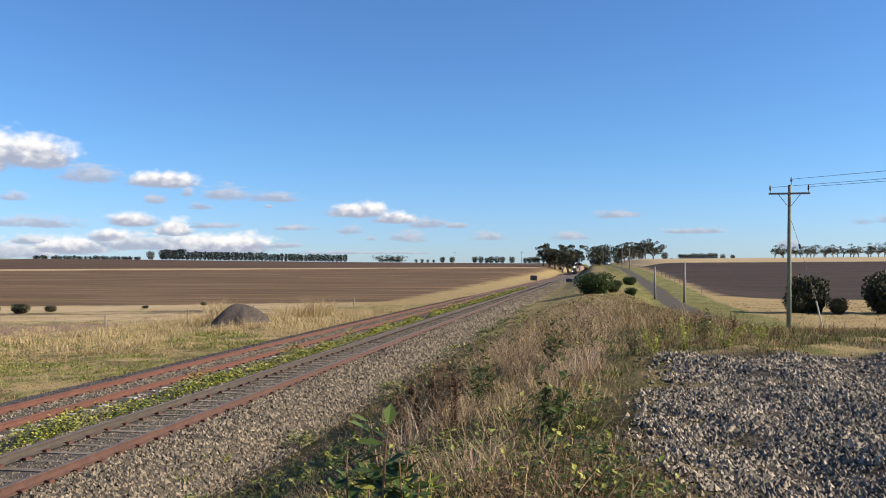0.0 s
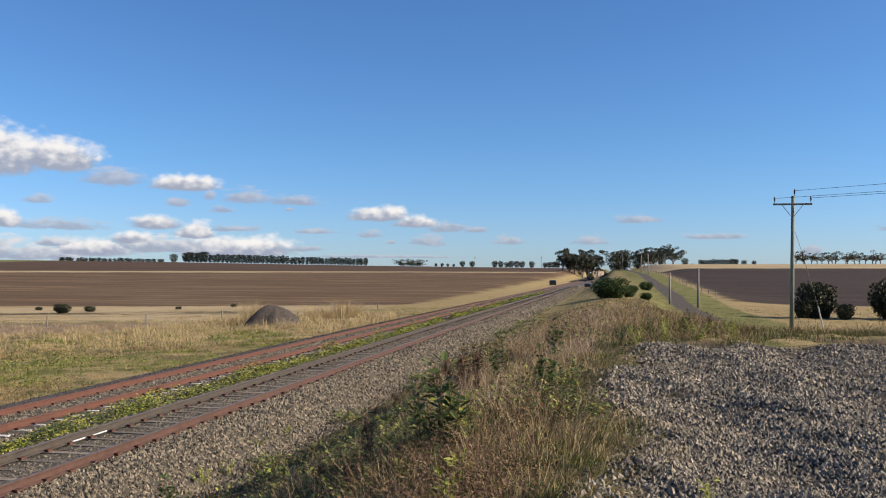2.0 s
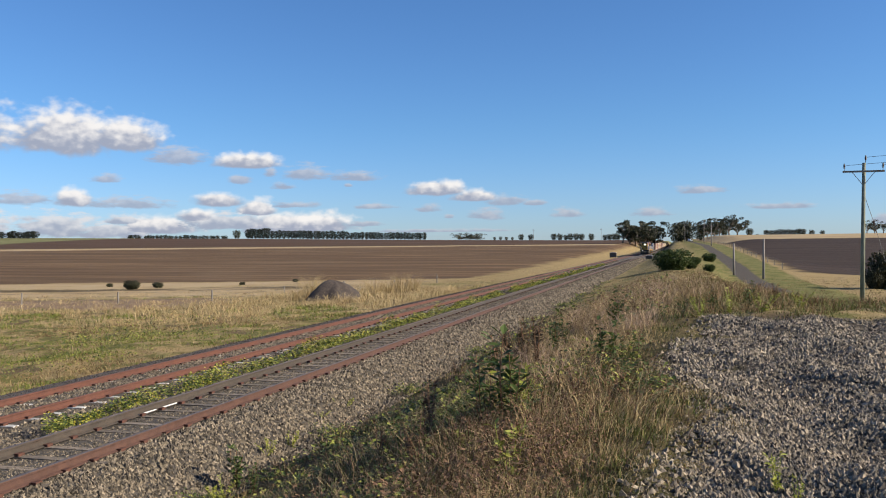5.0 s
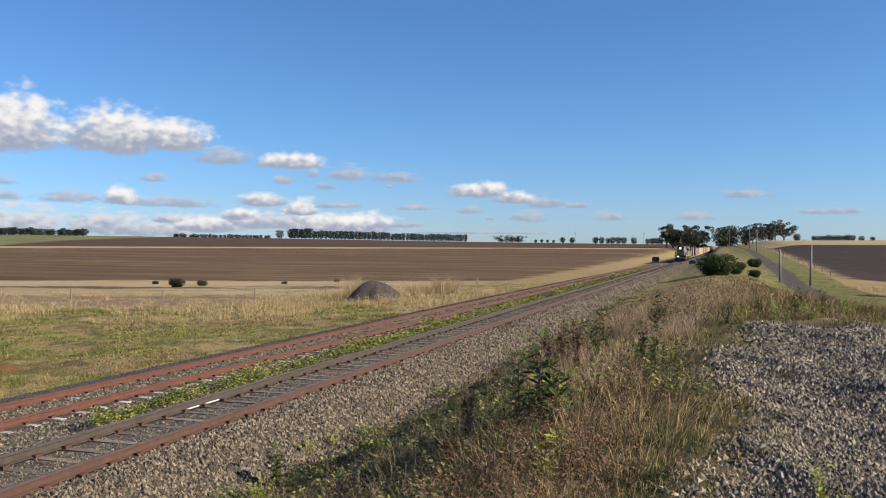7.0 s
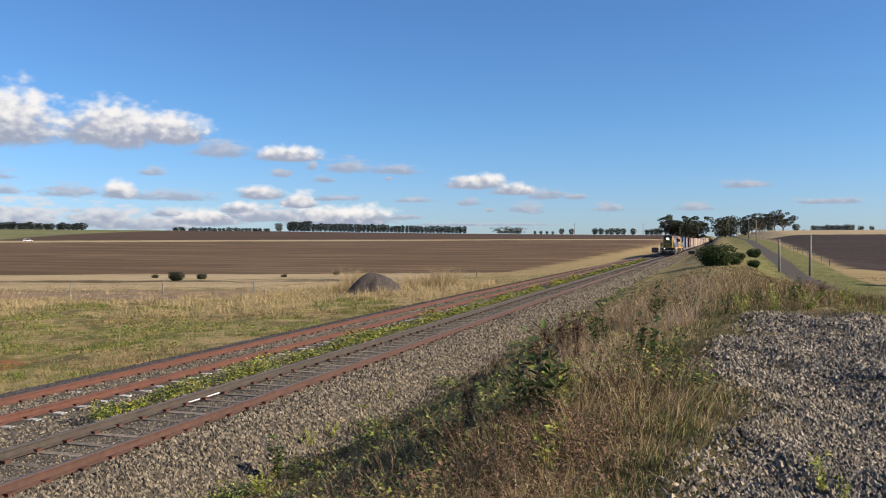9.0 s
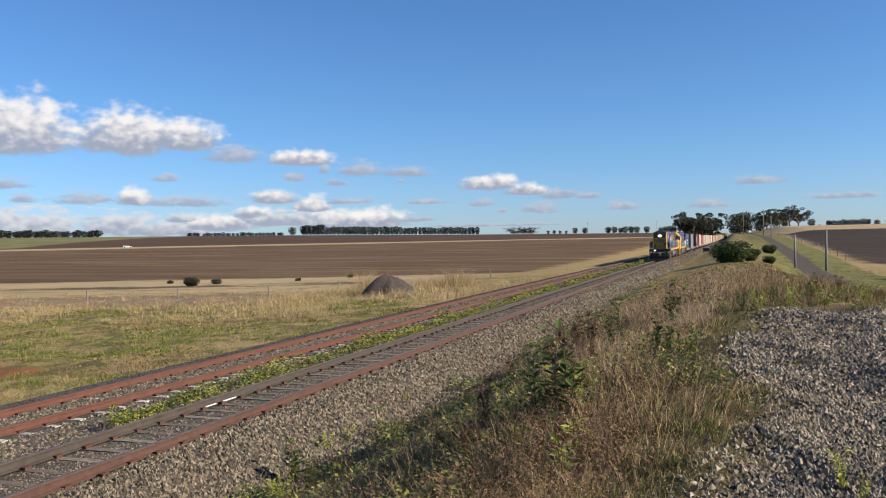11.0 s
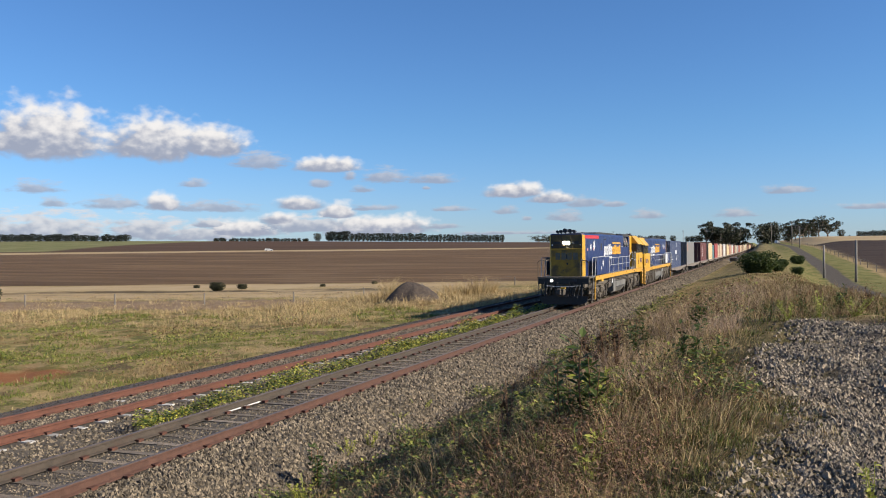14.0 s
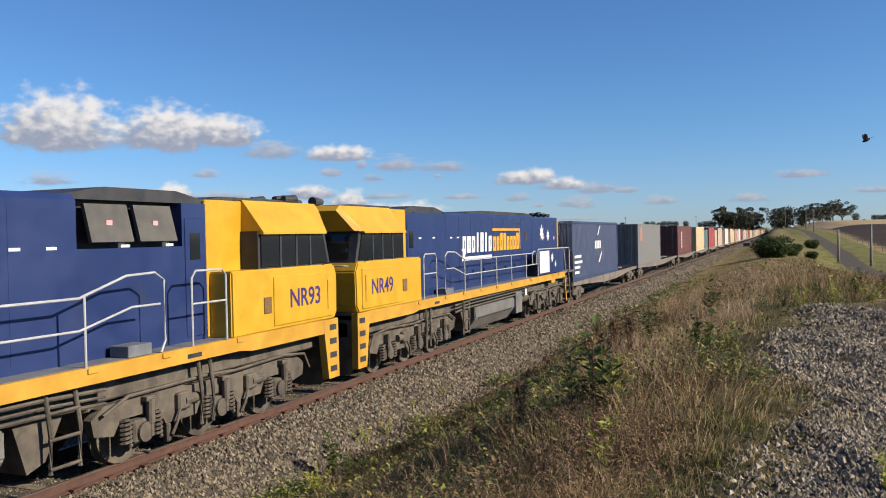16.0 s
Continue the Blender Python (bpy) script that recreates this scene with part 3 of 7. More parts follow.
def far_trees():
    rng = np.random.default_rng(5)
    near_gum = "spreading gum tree with dark broken crown by the railway", "tree", "gum trees by the line"
    gums = [tagged(gum_tree(11, 12, 6.2), *near_gum), tagged(gum_tree(14, 12, 5.4, 40, 120, 0.8, 0.22), *near_gum), tagged(gum_tree(19, 12, 5.8, 30, 130, -0.8, 0.36), *near_gum), tagged(gum_tree(25, 12, 5.2, 36, 120, 0.5, 0.4), *near_gum)]
    gums_low = [tagged(gum_tree(37 + k, 12, 7.5, 24, 60, 0.6 * k, 0.4), "scattered gum tree on the pale skyline", "tree", "skyline gums") for k in range(3)]
    # clump left of the line, then broken heads to the right
    for az, d, s, k in ((-3.4, 545, 1.1, 1), (-3.0, 560, 1.3, 0), (-2.6, 552, 1.4, 1), (-2.1, 545, 1.4, 3), (-1.75, 565, 1.55, 2), (-1.3, 570, 1.6, 1), (1.75, 540, 0.95, 1), (2.2, 545, 1.0, 0), (2.7, 552, 0.9, 3), (3.3, 515, 0.98, 2), (3.8, 525, 1.02, 0), (1.95, 560, 0.9, 3), (2.4, 565, 0.95, 1)):
        plant_at(gums[k], az, d, rng.random() * 360, s)
    roundtree = tagged(dense_tree("dark_tree", 31, 11, 6.0, M_GUM, 0.15, 28, 58, 0.7, 0.04), "dense dark round-headed tree on the skyline", "tree", "skyline trees")
    for az, d, s in ((0.05, 560, 1.02), (0.68, 570, 1.08), (0.38, 590, 1.1), (-0.75, 760, 0.5), (-0.6, 900, 0.4), (1.5, 590, 0.6), (2.45, 600, 0.6), (-2.9, 600, 0.55), (-2.2, 600, 0.5), (3.0, 580, 0.55), (4.55, 700, 0.5), (5.0, 900, 0.3), (8.2, 900, 0.5), (8.8, 880, 0.42)):
        plant_at(roundtree, az, d, rng.random() * 360, s)
    # long windbreak on the left skyline
    pine = [tagged(dense_tree("pine_tree", 41 + k, 10, 3.6, M_PINE, 0.06, 18, 42, 0.9, 0.047), "dark windbreak conifer standing in a row", "tree", "windbreak row") for k in range(2)]
    for k in range(46):
        az = -28.6 + k * 0.262
        plant_at(pine[k % 2], az + rng.normal() * 0.02, 950, rng.random() * 360, (1.12 if k < 6 else 0.92 if k < 26 else 0.82) * (0.92 + 0.16 * rng.random()))
    for az in list(np.arange(-36.0, -29.9, 0.24)) + list(np.arange(-49.5, -41.4, 0.3)):
        b = plant_at(pine[0], az + rng.normal() * 0.05, 1050 if az > -40 else 900, rng.random() * 360, (0.45 if az > -40 else 0.68) * (0.85 + 0.3 * rng.random()))
        b.scale = (b.scale[0] * 1.7, b.scale[1] * 1.7, b.scale[2])
    flat_top = tagged(gum_tree(61, 8, 9, 40, 170), "low spreading flat-topped tree on the skyline", "tree", "skyline trees")
    plant_at(flat_top, -13.7, 930, 20, 1.05, 0.6)
    plant_at(flat_top, -14.3, 930, 100, 0.95, 0.6)
    plant_at(flat_top, -13.15, 930, 200, 0.95, 0.6)
    plant_at(roundtree, -29.3, 980, 20, 0.8)
    for az, s in ((-12.0, .3), (-11.6, .33), (-11.2, .3), (-10.8, .28), (-10.2, .55), (-9.55, .55), (-8.0, .6), (-7.6, .6), (-7.2, .5), (-6.9, .62), (-6.5, .62), (-6.15, .6), (-5.5, .6), (-4.6, .5), (-4.3, .55), (-4.0, .6), (-3.75, .55)):
        plant_at(roundtree, az, 930, rng.random() * 360, s)
    for k in range(22):
        plant_at(gums_low[k % 3], 11.3 + k * 0.3 + rng.normal() * 0.08, 520 + 30 * rng.random(), rng.random() * 360, 0.52 + 0.2 * rng.random())
    for k in range(9):
        plant_at(roundtree, 5.55 + k * 0.27, 700, rng.random() * 360, 0.34 + 0.1 * rng.random())
    for o in (*gums, *gums_low, roundtree, *pine, flat_top):
        remove(o)


def near_bushes():
    big = tagged(dense_tree("bush", 71, 2.6, 2.2, M_BUSH, 0.1, 34, 260, 0.55, 0.04), "large dark green rounded bush on the bank", "bush")
    big.matrix_basis = pose(9.7, 103, float(land(9.7, 103)) - 0.3)
    big.scale = (1.0, 1.0, 0.86)
    for n, (x, y, s) in enumerate(((11.9, 106, 0.3), (15.2, 140, 0.5), (13.9, 104, 0.33), (12.5, 120, 0.4))):
        b = copy_thing(big, pose(x, y, float(land(x, y)) - 0.1, 0, 0, 70 * n))
        b.scale = (s * 1.1, s, s * 0.9)
        tagged(b, "small green shrub on the grassy bank", "bush", "bank shrubs")
    dull = tagged(dense_tree("paddock_bush", 75, 3.6, 2.6, M_BUSH_DRY, 0.08, 34, 95, 0.6, 0.055), "dull grey-green paddock bush by the fence", "bush", "paddock bushes")
    for az, d, s, sq in ((11.65, 84, 0.36, 1.15), (12.2, 85, 0.52, 1.55), (12.75, 85.5, 0.5, 1.5), (14.0, 84, 0.34, 1.0), (16.4, 86, 0.6, 1.4), (17.2, 87, 0.7, 1.3)):
        b = plant_at(dull, az, d, az * 40, s)
        b.scale = (s, s, s * sq)
    for az, d, s in ((-35.9, 98, 0.3), (-34.3, 100, 0.2), (-50.0, 78, 0.7), (-29.0, 104, 0.12), (-25.5, 108, 0.14), (-37.2, 106, 0.14)):
        b = plant_at(dull, az, d, az * 30, s, 0.12, label="low scrubby bush in the dry grass", group="ditch scrub")
        b.scale = (s * 1.15, s, s * 0.9)
    remove(dull)


far_trees()
near_bushes()


# ---- power poles and wires ----
def power_pole(name, height, arm, label, az=None, d=None, lean=0.0, braces=True):
    pole = empty(name)
    bm = bmesh.new()
    tube(bm, (0, 0, -1), (0.03, 0, height), 0.155, 12, 0.105)
    part("post", bm, M_WOOD_POLE if arm > 2 else M_GREYWOOD, pole, smooth=True)
    if arm:
        bm = bmesh.new()
        box(bm, -arm / 2, arm / 2, -0.16, -0.06, height - 0.62, height - 0.5, 0.01)
        part("crossarm", bm, M_GREYWOOD, pole)
        for s in (-1, 1):
            bm = bmesh.new()
            tube(bm, (s * arm * 0.27, -0.11, height - 0.6), (s * 0.1, -0.13, height - 1.35), 0.022, 6)
            part("brace", bm, M_STEEL, pole)
        for x, z in ((-arm * 0.46, height - 0.5), (0.12, height), (arm * 0.46, height - 0.5)):
            ins = bmesh.new()
            tube(ins, (x, -0.11, z), (x, -0.11, z + 0.18), 0.02, 6)
            for h, r in ((0.16, 0.07), (0.24, 0.085), (0.32, 0.075), (0.40, 0.06)):
                tube(ins, (x, -0.11, z + h), (x, -0.11, z + h + 0.07), r, 10, r * 0.55)
            part("insulator", ins, M_CERAMIC, pole)
    tagged(pole, label, "power pole")
    if az is not None:
        x, y, z = polar(az, d)
        pole.matrix_basis = pose(x, y, z, 0, lean, 0)
    return pole


POLE_D = 61.0
px, py, pz = polar(10.98, POLE_D)
main_pole = power_pole("power_pole", 3.36 + POLE_D * math.tan(radians(4.72)) - pz, 2.45, "tall timber power pole with crossarm and insulators", 10.98, POLE_D, 0.9)
main_pole.matrix_basis = main_pole.matrix_basis @ pose(0, 0, 0, 0, 0, -8)
bm = bmesh.new()
tube(bm, (px + 0.15, py, pz + 7.2), (px + 0.75, py + 0.1, pz + 5.3), 0.016, 6)
tube(bm, (px + 0.75, py + 0.1, pz + 5.3), (px + 2.0, py + 0.4, pz + 0.9), 0.012, 6)
stay = part("stay_wire", bm, M_WIRE)
tagged(stay, "steel stay wire anchoring the timber power pole", "stay wire")
bm = bmesh.new()
tube(bm, (px + 0.72, py + 0.1, pz + 5.4), (px + 0.8, py + 0.1, pz + 5.1), 0.07, 8)
part("stay_insulator", bm, M_CERAMIC, stay)
bm = bmesh.new()
tube(bm, (px + 1.75, py + 0.34, pz + 1.75), (px + 2.12, py + 0.44, pz + 0.1), 0.05, 8)
part("guard_sleeve", bm, surf("pale_plastic", (0.5, 0.45, 0.36), (0.62, 0.56, 0.46), 6, 0.6), stay)
power_pole("plain_pole", 4.65, 0, "grey timber pole without arms beside the lane", 5.35, 104, 0.5)
power_pole("service_pole", 3.95, 0, "thin grey timber pole beside the lane", 3.57, 110, -0.3)
for az, d, h in ((1.75, 330, 9.0), (0.55, 480, 10), (2.2, 250, 6.0), (-4.85, 620, 10), (-9.35, 640, 10), (-0.05, 620, 12)):
    power_pole("distant_pole", h, 1.6, "distant timber power pole on the plain", az, d)


def wires():
    top = Vector((px, py, pz)) + Vector((0.2, 0, 3.36 + POLE_D * math.tan(radians(4.72)) - pz))
    for dx, dz, end in ((-1.1, -0.15, (75, -20, 9.5)), (0.1, 0.35, (77, -20, 10.2)), (1.15, -0.15, (79, -20, 9.5))):
        a, b = top + Vector((dx, -0.1, dz)), Vector(end)
        bm = bmesh.new()
        pts = [a.lerp(b, k / 14) - Vector((0, 0, 1.3 * math.sin(math.pi * k / 14))) for k in range(15)]
        pipe(bm, pts, 0.012, 4)
        tagged(part("power_line", bm, M_WIRE), "thin overhead power line sagging between poles", "power line", "power lines")


wires()


# ---- small things beside the line ----
def soil_mound():
    rng = np.random.default_rng(8)
    x0, y0, z0 = polar(-23.0, 70)
    n, m = 26, 40
    v, f = [], []
    for i in range(n):
        for j in range(m):
            a, q = j * 2 * math.pi / m, i / (n - 1)
            rad = q * (2.25 + 0.3 * math.sin(2 * a + 1) + 0.16 * math.sin(5 * a))
            dome = 1 - q ** 2.1 + 0.16 * math.sin(a * 3 + 1.0) * q * (1 - q) + 0.12 * math.exp(-((q * math.cos(a) + 0.3) ** 2 + (q * math.sin(a)) ** 2) / 0.05)
            h = 1.5 * dome + 0.12 * math.sin(9 * a + 7 * q) * q * (1 - q) + rng.normal() * 0.035 * q - 0.25 * q
            v.append((x0 + rad * math.cos(a), y0 + rad * math.sin(a) * 1.1, z0 + h))
    for i in range(n - 1):
        for j in range(m):
            k = (j + 1) % m
            f.append((i * m + j, (i + 1) * m + j, (i + 1) * m + k, i * m + k))
    ob = raw("soil_mound", v, f, surf("heaped_soil", (0.042, 0.03, 0.023), (0.095, 0.07, 0.055), 5, 0.95, 0.9, 14, dirt=(0.125, 0.095, 0.072), dscale=1.4), smooth=True)
    tagged(ob, "rounded heap of dark brown soil in dry grass", "soil mound")


soil_mound()


def trackside_box(x, y, w, h):
    """A squat relay cabinet on legs."""
    z = float(land(x, y))
    cab = empty("relay_cabinet", pose(x, y, z))
    bm = bmesh.new()
    box(bm, -w / 2, w / 2, -w * 0.35, w * 0.35, 0.3, 0.3 + h, 0.03)
    part("body", bm, surf("dark_cabinet_paint", (0.05, 0.045, 0.04), (0.09, 0.08, 0.07), 5, 0.6), cab)
    bm = bmesh.new()
    prism(bm, [(-w / 2 - 0.08, 0.3 + h), (w / 2 + 0.08, 0.3 + h), (w / 2 + 0.05, 0.36 + h), (0, 0.46 + h), (-w / 2 - 0.05, 0.36 + h)], "y", -w * 0.4, w * 0.4)
    part("roof", bm, M_STEEL, cab)
    for sx in (-1, 1):
        for sy in (-1, 1):
            bm = bmesh.new()
            box(bm, sx * w * 0.42 - 0.04, sx * w * 0.42 + 0.04, sy * w * 0.28 - 0.04, sy * w * 0.28 + 0.04, -0.2, 0.31)
            part("leg", bm, M_STEEL, cab)
    tagged(cab, "dark trackside relay cabinet standing on the verge", "cabinet", "relay cabinets")


trackside_box(-8.5, 262, 2.0, 1.4)
trackside_box(3.6, 215, 1.6, 0.8)


def fence_run(points, label, post_h=1.15, gap=5.0):
    fence = empty("wire_fence")
    tagged(fence, label, "fence", "wire fences")
    for a, b in zip(points, points[1:]):
        a, b = Vector(a), Vector(b)
        n = max(1, int((b - a).length / gap))
        pts = [a.lerp(b, k / n) for k in range(n + 1)]
        pts = [Vector((p.x, p.y, float(land(p.x, p.y)))) for p in pts]
        for k, p in enumerate(pts):
            bm = bmesh.new()
            tube(bm, p - Vector((0, 0, 0.3)), p + Vector((0.02 * math.sin(k * 7), 0, post_h + 0.05 * math.sin(k * 3))), 0.06, 7)
            part("post", bm, M_GREYWOOD, fence)
        for h in (0.3, 0.6, 0.9, 1.08):
            bm = bmesh.new()
            pipe(bm, [p + Vector((0, 0, h)) for p in pts], 0.006, 3)
            part("wire", bm, M_WIRE, fence)


fence_run([(-62, 48), (-27, 62), (-17, 95)], "low wire fence on grey timber posts across the verge", 1.0, 7)
fence_run([(23.6, 300), (24.0, 122), (34, 113), (70, 112)], "old wire fence on timber posts round the paddock", 0.85, 9)


# ---- the train ----
def front_y(t):
    """Where the leading face of the train stands, metres along the line."""
    u = t - 15
    return 20.44 - 25.5 * u + 0.1276 * u * u


RUNNING = []
M_BLUE = surf("locomotive_blue", (0.016, 0.032, 0.118), (0.021, 0.04, 0.14), 1.5, 0.42, 0.03, 30, dirt=(0.03, 0.042, 0.10), dscale=0.9, dmin=0.56)
M_YELLOW = surf("locomotive_yellow", (0.60, 0.335, 0.020), (0.70, 0.40, 0.026), 2.5, 0.42, 0.03, 30, dirt=(0.44, 0.23, 0.04), dscale=1.3, dmin=0.60)
# end-face yellow: real grime, with the face's shade put into the colour too
M_YELLOW_DIRTY_SHADE = surf("soot_stained_shaded_yellow", (0.30, 0.175, 0.016), (0.44, 0.26, 0.02), 2.5, 0.6, 0.05, 30, dirt=(0.06, 0.05, 0.032), dscale=1.1, dmin=0.45)
M_SOOT = surf("sooty_upper_face", (0.07, 0.05, 0.014), (0.12, 0.085, 0.02), 2.5, 0.7, 0.05, 30, dirt=(0.035, 0.03, 0.025), dscale=1.3, dmin=0.42)
M_SILL = surf("chipped_yellow_sill", (0.55, 0.28, 0.03), (0.68, 0.37, 0.04), 2.2, 0.55, 0.05, 40, dirt=(0.42, 0.24, 0.14), dscale=1.6, dmin=0.60)
M_RED = surf("red_band_paint", (0.52, 0.022, 0.03), (0.60, 0.035, 0.045), 3, 0.45, 0.02, 30)
M_WHITE = surf("white_livery_paint", (0.74, 0.74, 0.73), (0.84, 0.84, 0.83), 4, 0.5, 0, dirt=(0.5, 0.5, 0.48), dscale=3, dmin=0.62)
M_AMBER = surf("amber_livery_paint", (0.74, 0.36, 0.012), (0.84, 0.43, 0.02), 4, 0.5)
M_PINK = surf("faded_pink_decal", (0.75, 0.33, 0.33), (0.82, 0.42, 0.40), 8, 0.6)
M_DARK = surf("sooty_roof_paint", (0.022, 0.022, 0.026), (0.05, 0.05, 0.055), 3, 0.7, 0.1, 30)
M_GEAR = surf("brake_dust_running_gear", (0.082, 0.066, 0.05), (0.165, 0.136, 0.105), 3, 0.85, 0.3, 25, dirt=(0.045, 0.038, 0.032), dscale=1.8, dmin=0.5)
M_TANK = surf("dusty_grey_tank", (0.13, 0.125, 0.115), (0.21, 0.20, 0.185), 2, 0.7, 0.1, 25, dirt=(0.08, 0.07, 0.06), dscale=1.0)
M_WALK = surf("walkway_grey", (0.12, 0.13, 0.15), (0.19, 0.20, 0.22), 4, 0.8, 0.2, 40)
M_RAILING = surf("dull_handrail_paint", (0.42, 0.42, 0.42), (0.56, 0.56, 0.55), 6, 0.5, 0, dirt=(0.28, 0.22, 0.17), dscale=6, dmin=0.6)
M_PANELGREY = surf("grey_radiator_shutter", (0.07, 0.065, 0.055), (0.115, 0.105, 0.09), 3, 0.6, 0.1, 30)
M_TREAD = surf("bright_wheel_tread", (0.30, 0.27, 0.25), (0.42, 0.40, 0.38), 5, 0.4, metal=0.7)
M_GLASS = glass_dark("cab_window_glass")
M_LAMP = glow("headlight", (1.0, 0.95, 0.85), 90.0)
M_LAMP2 = glow("ditch_light", (1.0, 0.93, 0.8), 45.0)
M_PURPLE = surf("violet_numeral_paint", (0.045, 0.02, 0.16), (0.06, 0.03, 0.20), 5, 0.5)
M_FADED = surf("faded_grey_paint", (0.10, 0.10, 0.075), (0.15, 0.15, 0.125), 4, 0.7, 0, dirt=(0.2, 0.14, 0.03), dscale=3, dmin=0.5)
M_GRILLE = surf("brown_grille", (0.16, 0.085, 0.03), (0.24, 0.13, 0.05), 12, 0.8, 0.4, 80)
# black of hoses and tyres; also the painted shade of the pilot steel
M_RUBBER_SHADE = surf("black_rubber_and_shaded_steel", (0.015, 0.015, 0.015), (0.03, 0.03, 0.03), 8, 0.6)


def star(bm, x, y, z, r, side, points=7, mi=0):
    """A seven-pointed star plate on a body side."""
    pts = []
    for k in range(points * 2):
        a = math.pi / 2 + k * math.pi / points
        rr = r if k % 2 == 0 else r * 0.48
        pts.append((y + side * rr * math.cos(a), z + rr * math.sin(a)))
    prism(bm, pts, "x", x, x + side * 0.006)


def lettering(text, size, m, material, parent, label=""):
    cu = bpy.data.curves.new("lettering", "FONT")
    cu.body, cu.size, cu.extrude, cu.align_x = text, size, 0.003, "CENTER"
    cu.offset = 0.006
    tmp = new("lettering_source", cu)
    me = bpy.data.meshes.new_from_object(tmp.evaluated_get(bpy.context.evaluated_depsgraph_get()))
    bpy.data.objects.remove(tmp)
    me.materials.append(material)
    ob = new("lettering", me)
    ob.parent = parent
    ob.matrix_basis = m
    if label:
        ob["label"] = label
    return ob


def wheelset(parent, y, r, gauge=0.755):
    bm = bmesh.new()
    tube(bm, (-1.0, y, r), (1.0, y, r), 0.09, 10)
    for s in (-1, 1):
        tube(bm, (s * (gauge - 0.075), y, r), (s * (gauge - 0.045), y, r), r + 0.03, 20)
        tube(bm, (s * (gauge - 0.045), y, r), (s * (gauge + 0.065), y, r), r, 20)
        tube(bm, (s * (gauge + 0.066), y, r), (s * (gauge + 0.072), y, r), r * 0.82, 16)
    return part("wheelset", bm, [M_GEAR], parent)


def loco_bogie(parent, yc):
    """Three-axle bogie: side frames with horns, coil springs, dampers, brake rigging."""
    bogie = empty("bogie", pose(0, yc, 0))
    bogie.parent = parent
    for k in (-1.87, 0, 1.87):
        wheelset(bogie, k, 0.508)
    out = [(-2.85, 0.86), (-2.6, 1.02), (-1.0, 1.06), (-0.7, 1.0), (0.7, 1.0), (1.0, 1.06), (2.6, 1.02), (2.85, 0.86), (2.8, 0.62), (2.42, 0.55),
           (2.28, 0.76), (1.46, 0.76), (1.3, 0.5), (0.56, 0.5), (0.42, 0.74), (-0.42, 0.74), (-0.56, 0.5), (-1.3, 0.5), (-1.46, 0.76), (-2.28, 0.76), (-2.42, 0.55), (-2.8, 0.62)]
    for s in (-1, 1):
        bm = bmesh.new()
        prism(bm, out, "x", s * 1.06, s * 1.20)
        part("side_frame", bm, M_GEAR, bogie)
        for k in (-1.87, 0, 1.87):
            bm = bmesh.new()
            box(bm, s * 1.14 - 0.13, s * 1.14 + 0.13, k - 0.2, k + 0.2, 0.36, 0.70, 0.03)
            tube(bm, (s * 1.2, k, 0.508), (s * 1.32, k, 0.508), 0.15, 14)
            part("axle_box", bm, M_GEAR, bogie)
            for d in (-0.33, 0.33):
                bm = bmesh.new()
                pipe(bm, [(s * 1.21 + 0.085 * math.cos(q * math.pi / 4), k + d + 0.085 * math.sin(q * math.pi / 4), 0.36 + q * 0.0082) for q in range(49)], 0.024, 5)
                part("coil_spring", bm, M_GEAR, bogie)
            bm = bmesh.new()
            tube(bm, (s * 1.30, k + 0.12, 0.42), (s * 1.30, k + 0.12, 0.98), 0.045, 10)
            tube(bm, (s * 1.30, k + 0.12, 0.62), (s * 1.30, k + 0.12, 0.98), 0.065, 10)
            box(bm, s * 1.2 - 0.02, s * 1.2 + 0.12, k + 0.02, k + 0.22, 0.95, 1.03, 0.01)
            part("damper", bm, M_GEAR, bogie)
        for k in (-0.93, 0.93):
            bm = bmesh.new()
            box(bm, s * 1.24 - 0.08, s * 1.24 + 0.06, k - 0.16, k + 0.16, 0.66, 0.94, 0.03)
            tube(bm, (s * 1.24, k, 0.8), (s * 1.24, k + 0.42, 0.8), 0.085, 12)
            pipe(bm, [(s * 1.26, k - 0.1, 0.7), (s * 1.3, k - 0.22, 0.52), (s * 1.26, k - 0.3, 0.32)], 0.03, 6)
            box(bm, s * 1.1, s * 1.22, k - 0.36, k - 0.26, 0.2, 0.5, 0.02)
            part("brake_unit", bm, M_GEAR, bogie)
        bm = bmesh.new()
        pipe(bm, [(s * 1.27, -2.7, 0.9), (s * 1.28, -2.2, 1.1), (s * 1.28, -0.4, 1.12), (s * 1.3, 0.4, 1.08), (s * 1.28, 2.0, 1.12), (s * 1.28, 2.75, 1.05), (s * 1.27, 2.95, 0.75)], 0.028, 6)
        part("brake_pipe", bm, M_GEAR, bogie)
    bm = bmesh.new()
    box(bm, -1.0, 1.0, -2.7, 2.7, 0.6, 0.98, 0.05)
    part("cross_member", bm, M_GEAR, bogie)
    return bogie


def railing(parent, pts, r=0.02, name="handrail", mat=None):
    bm = bmesh.new()
    pipe(bm, pts, r, 7)
    return part(name, bm, mat or M_RAILING, parent)


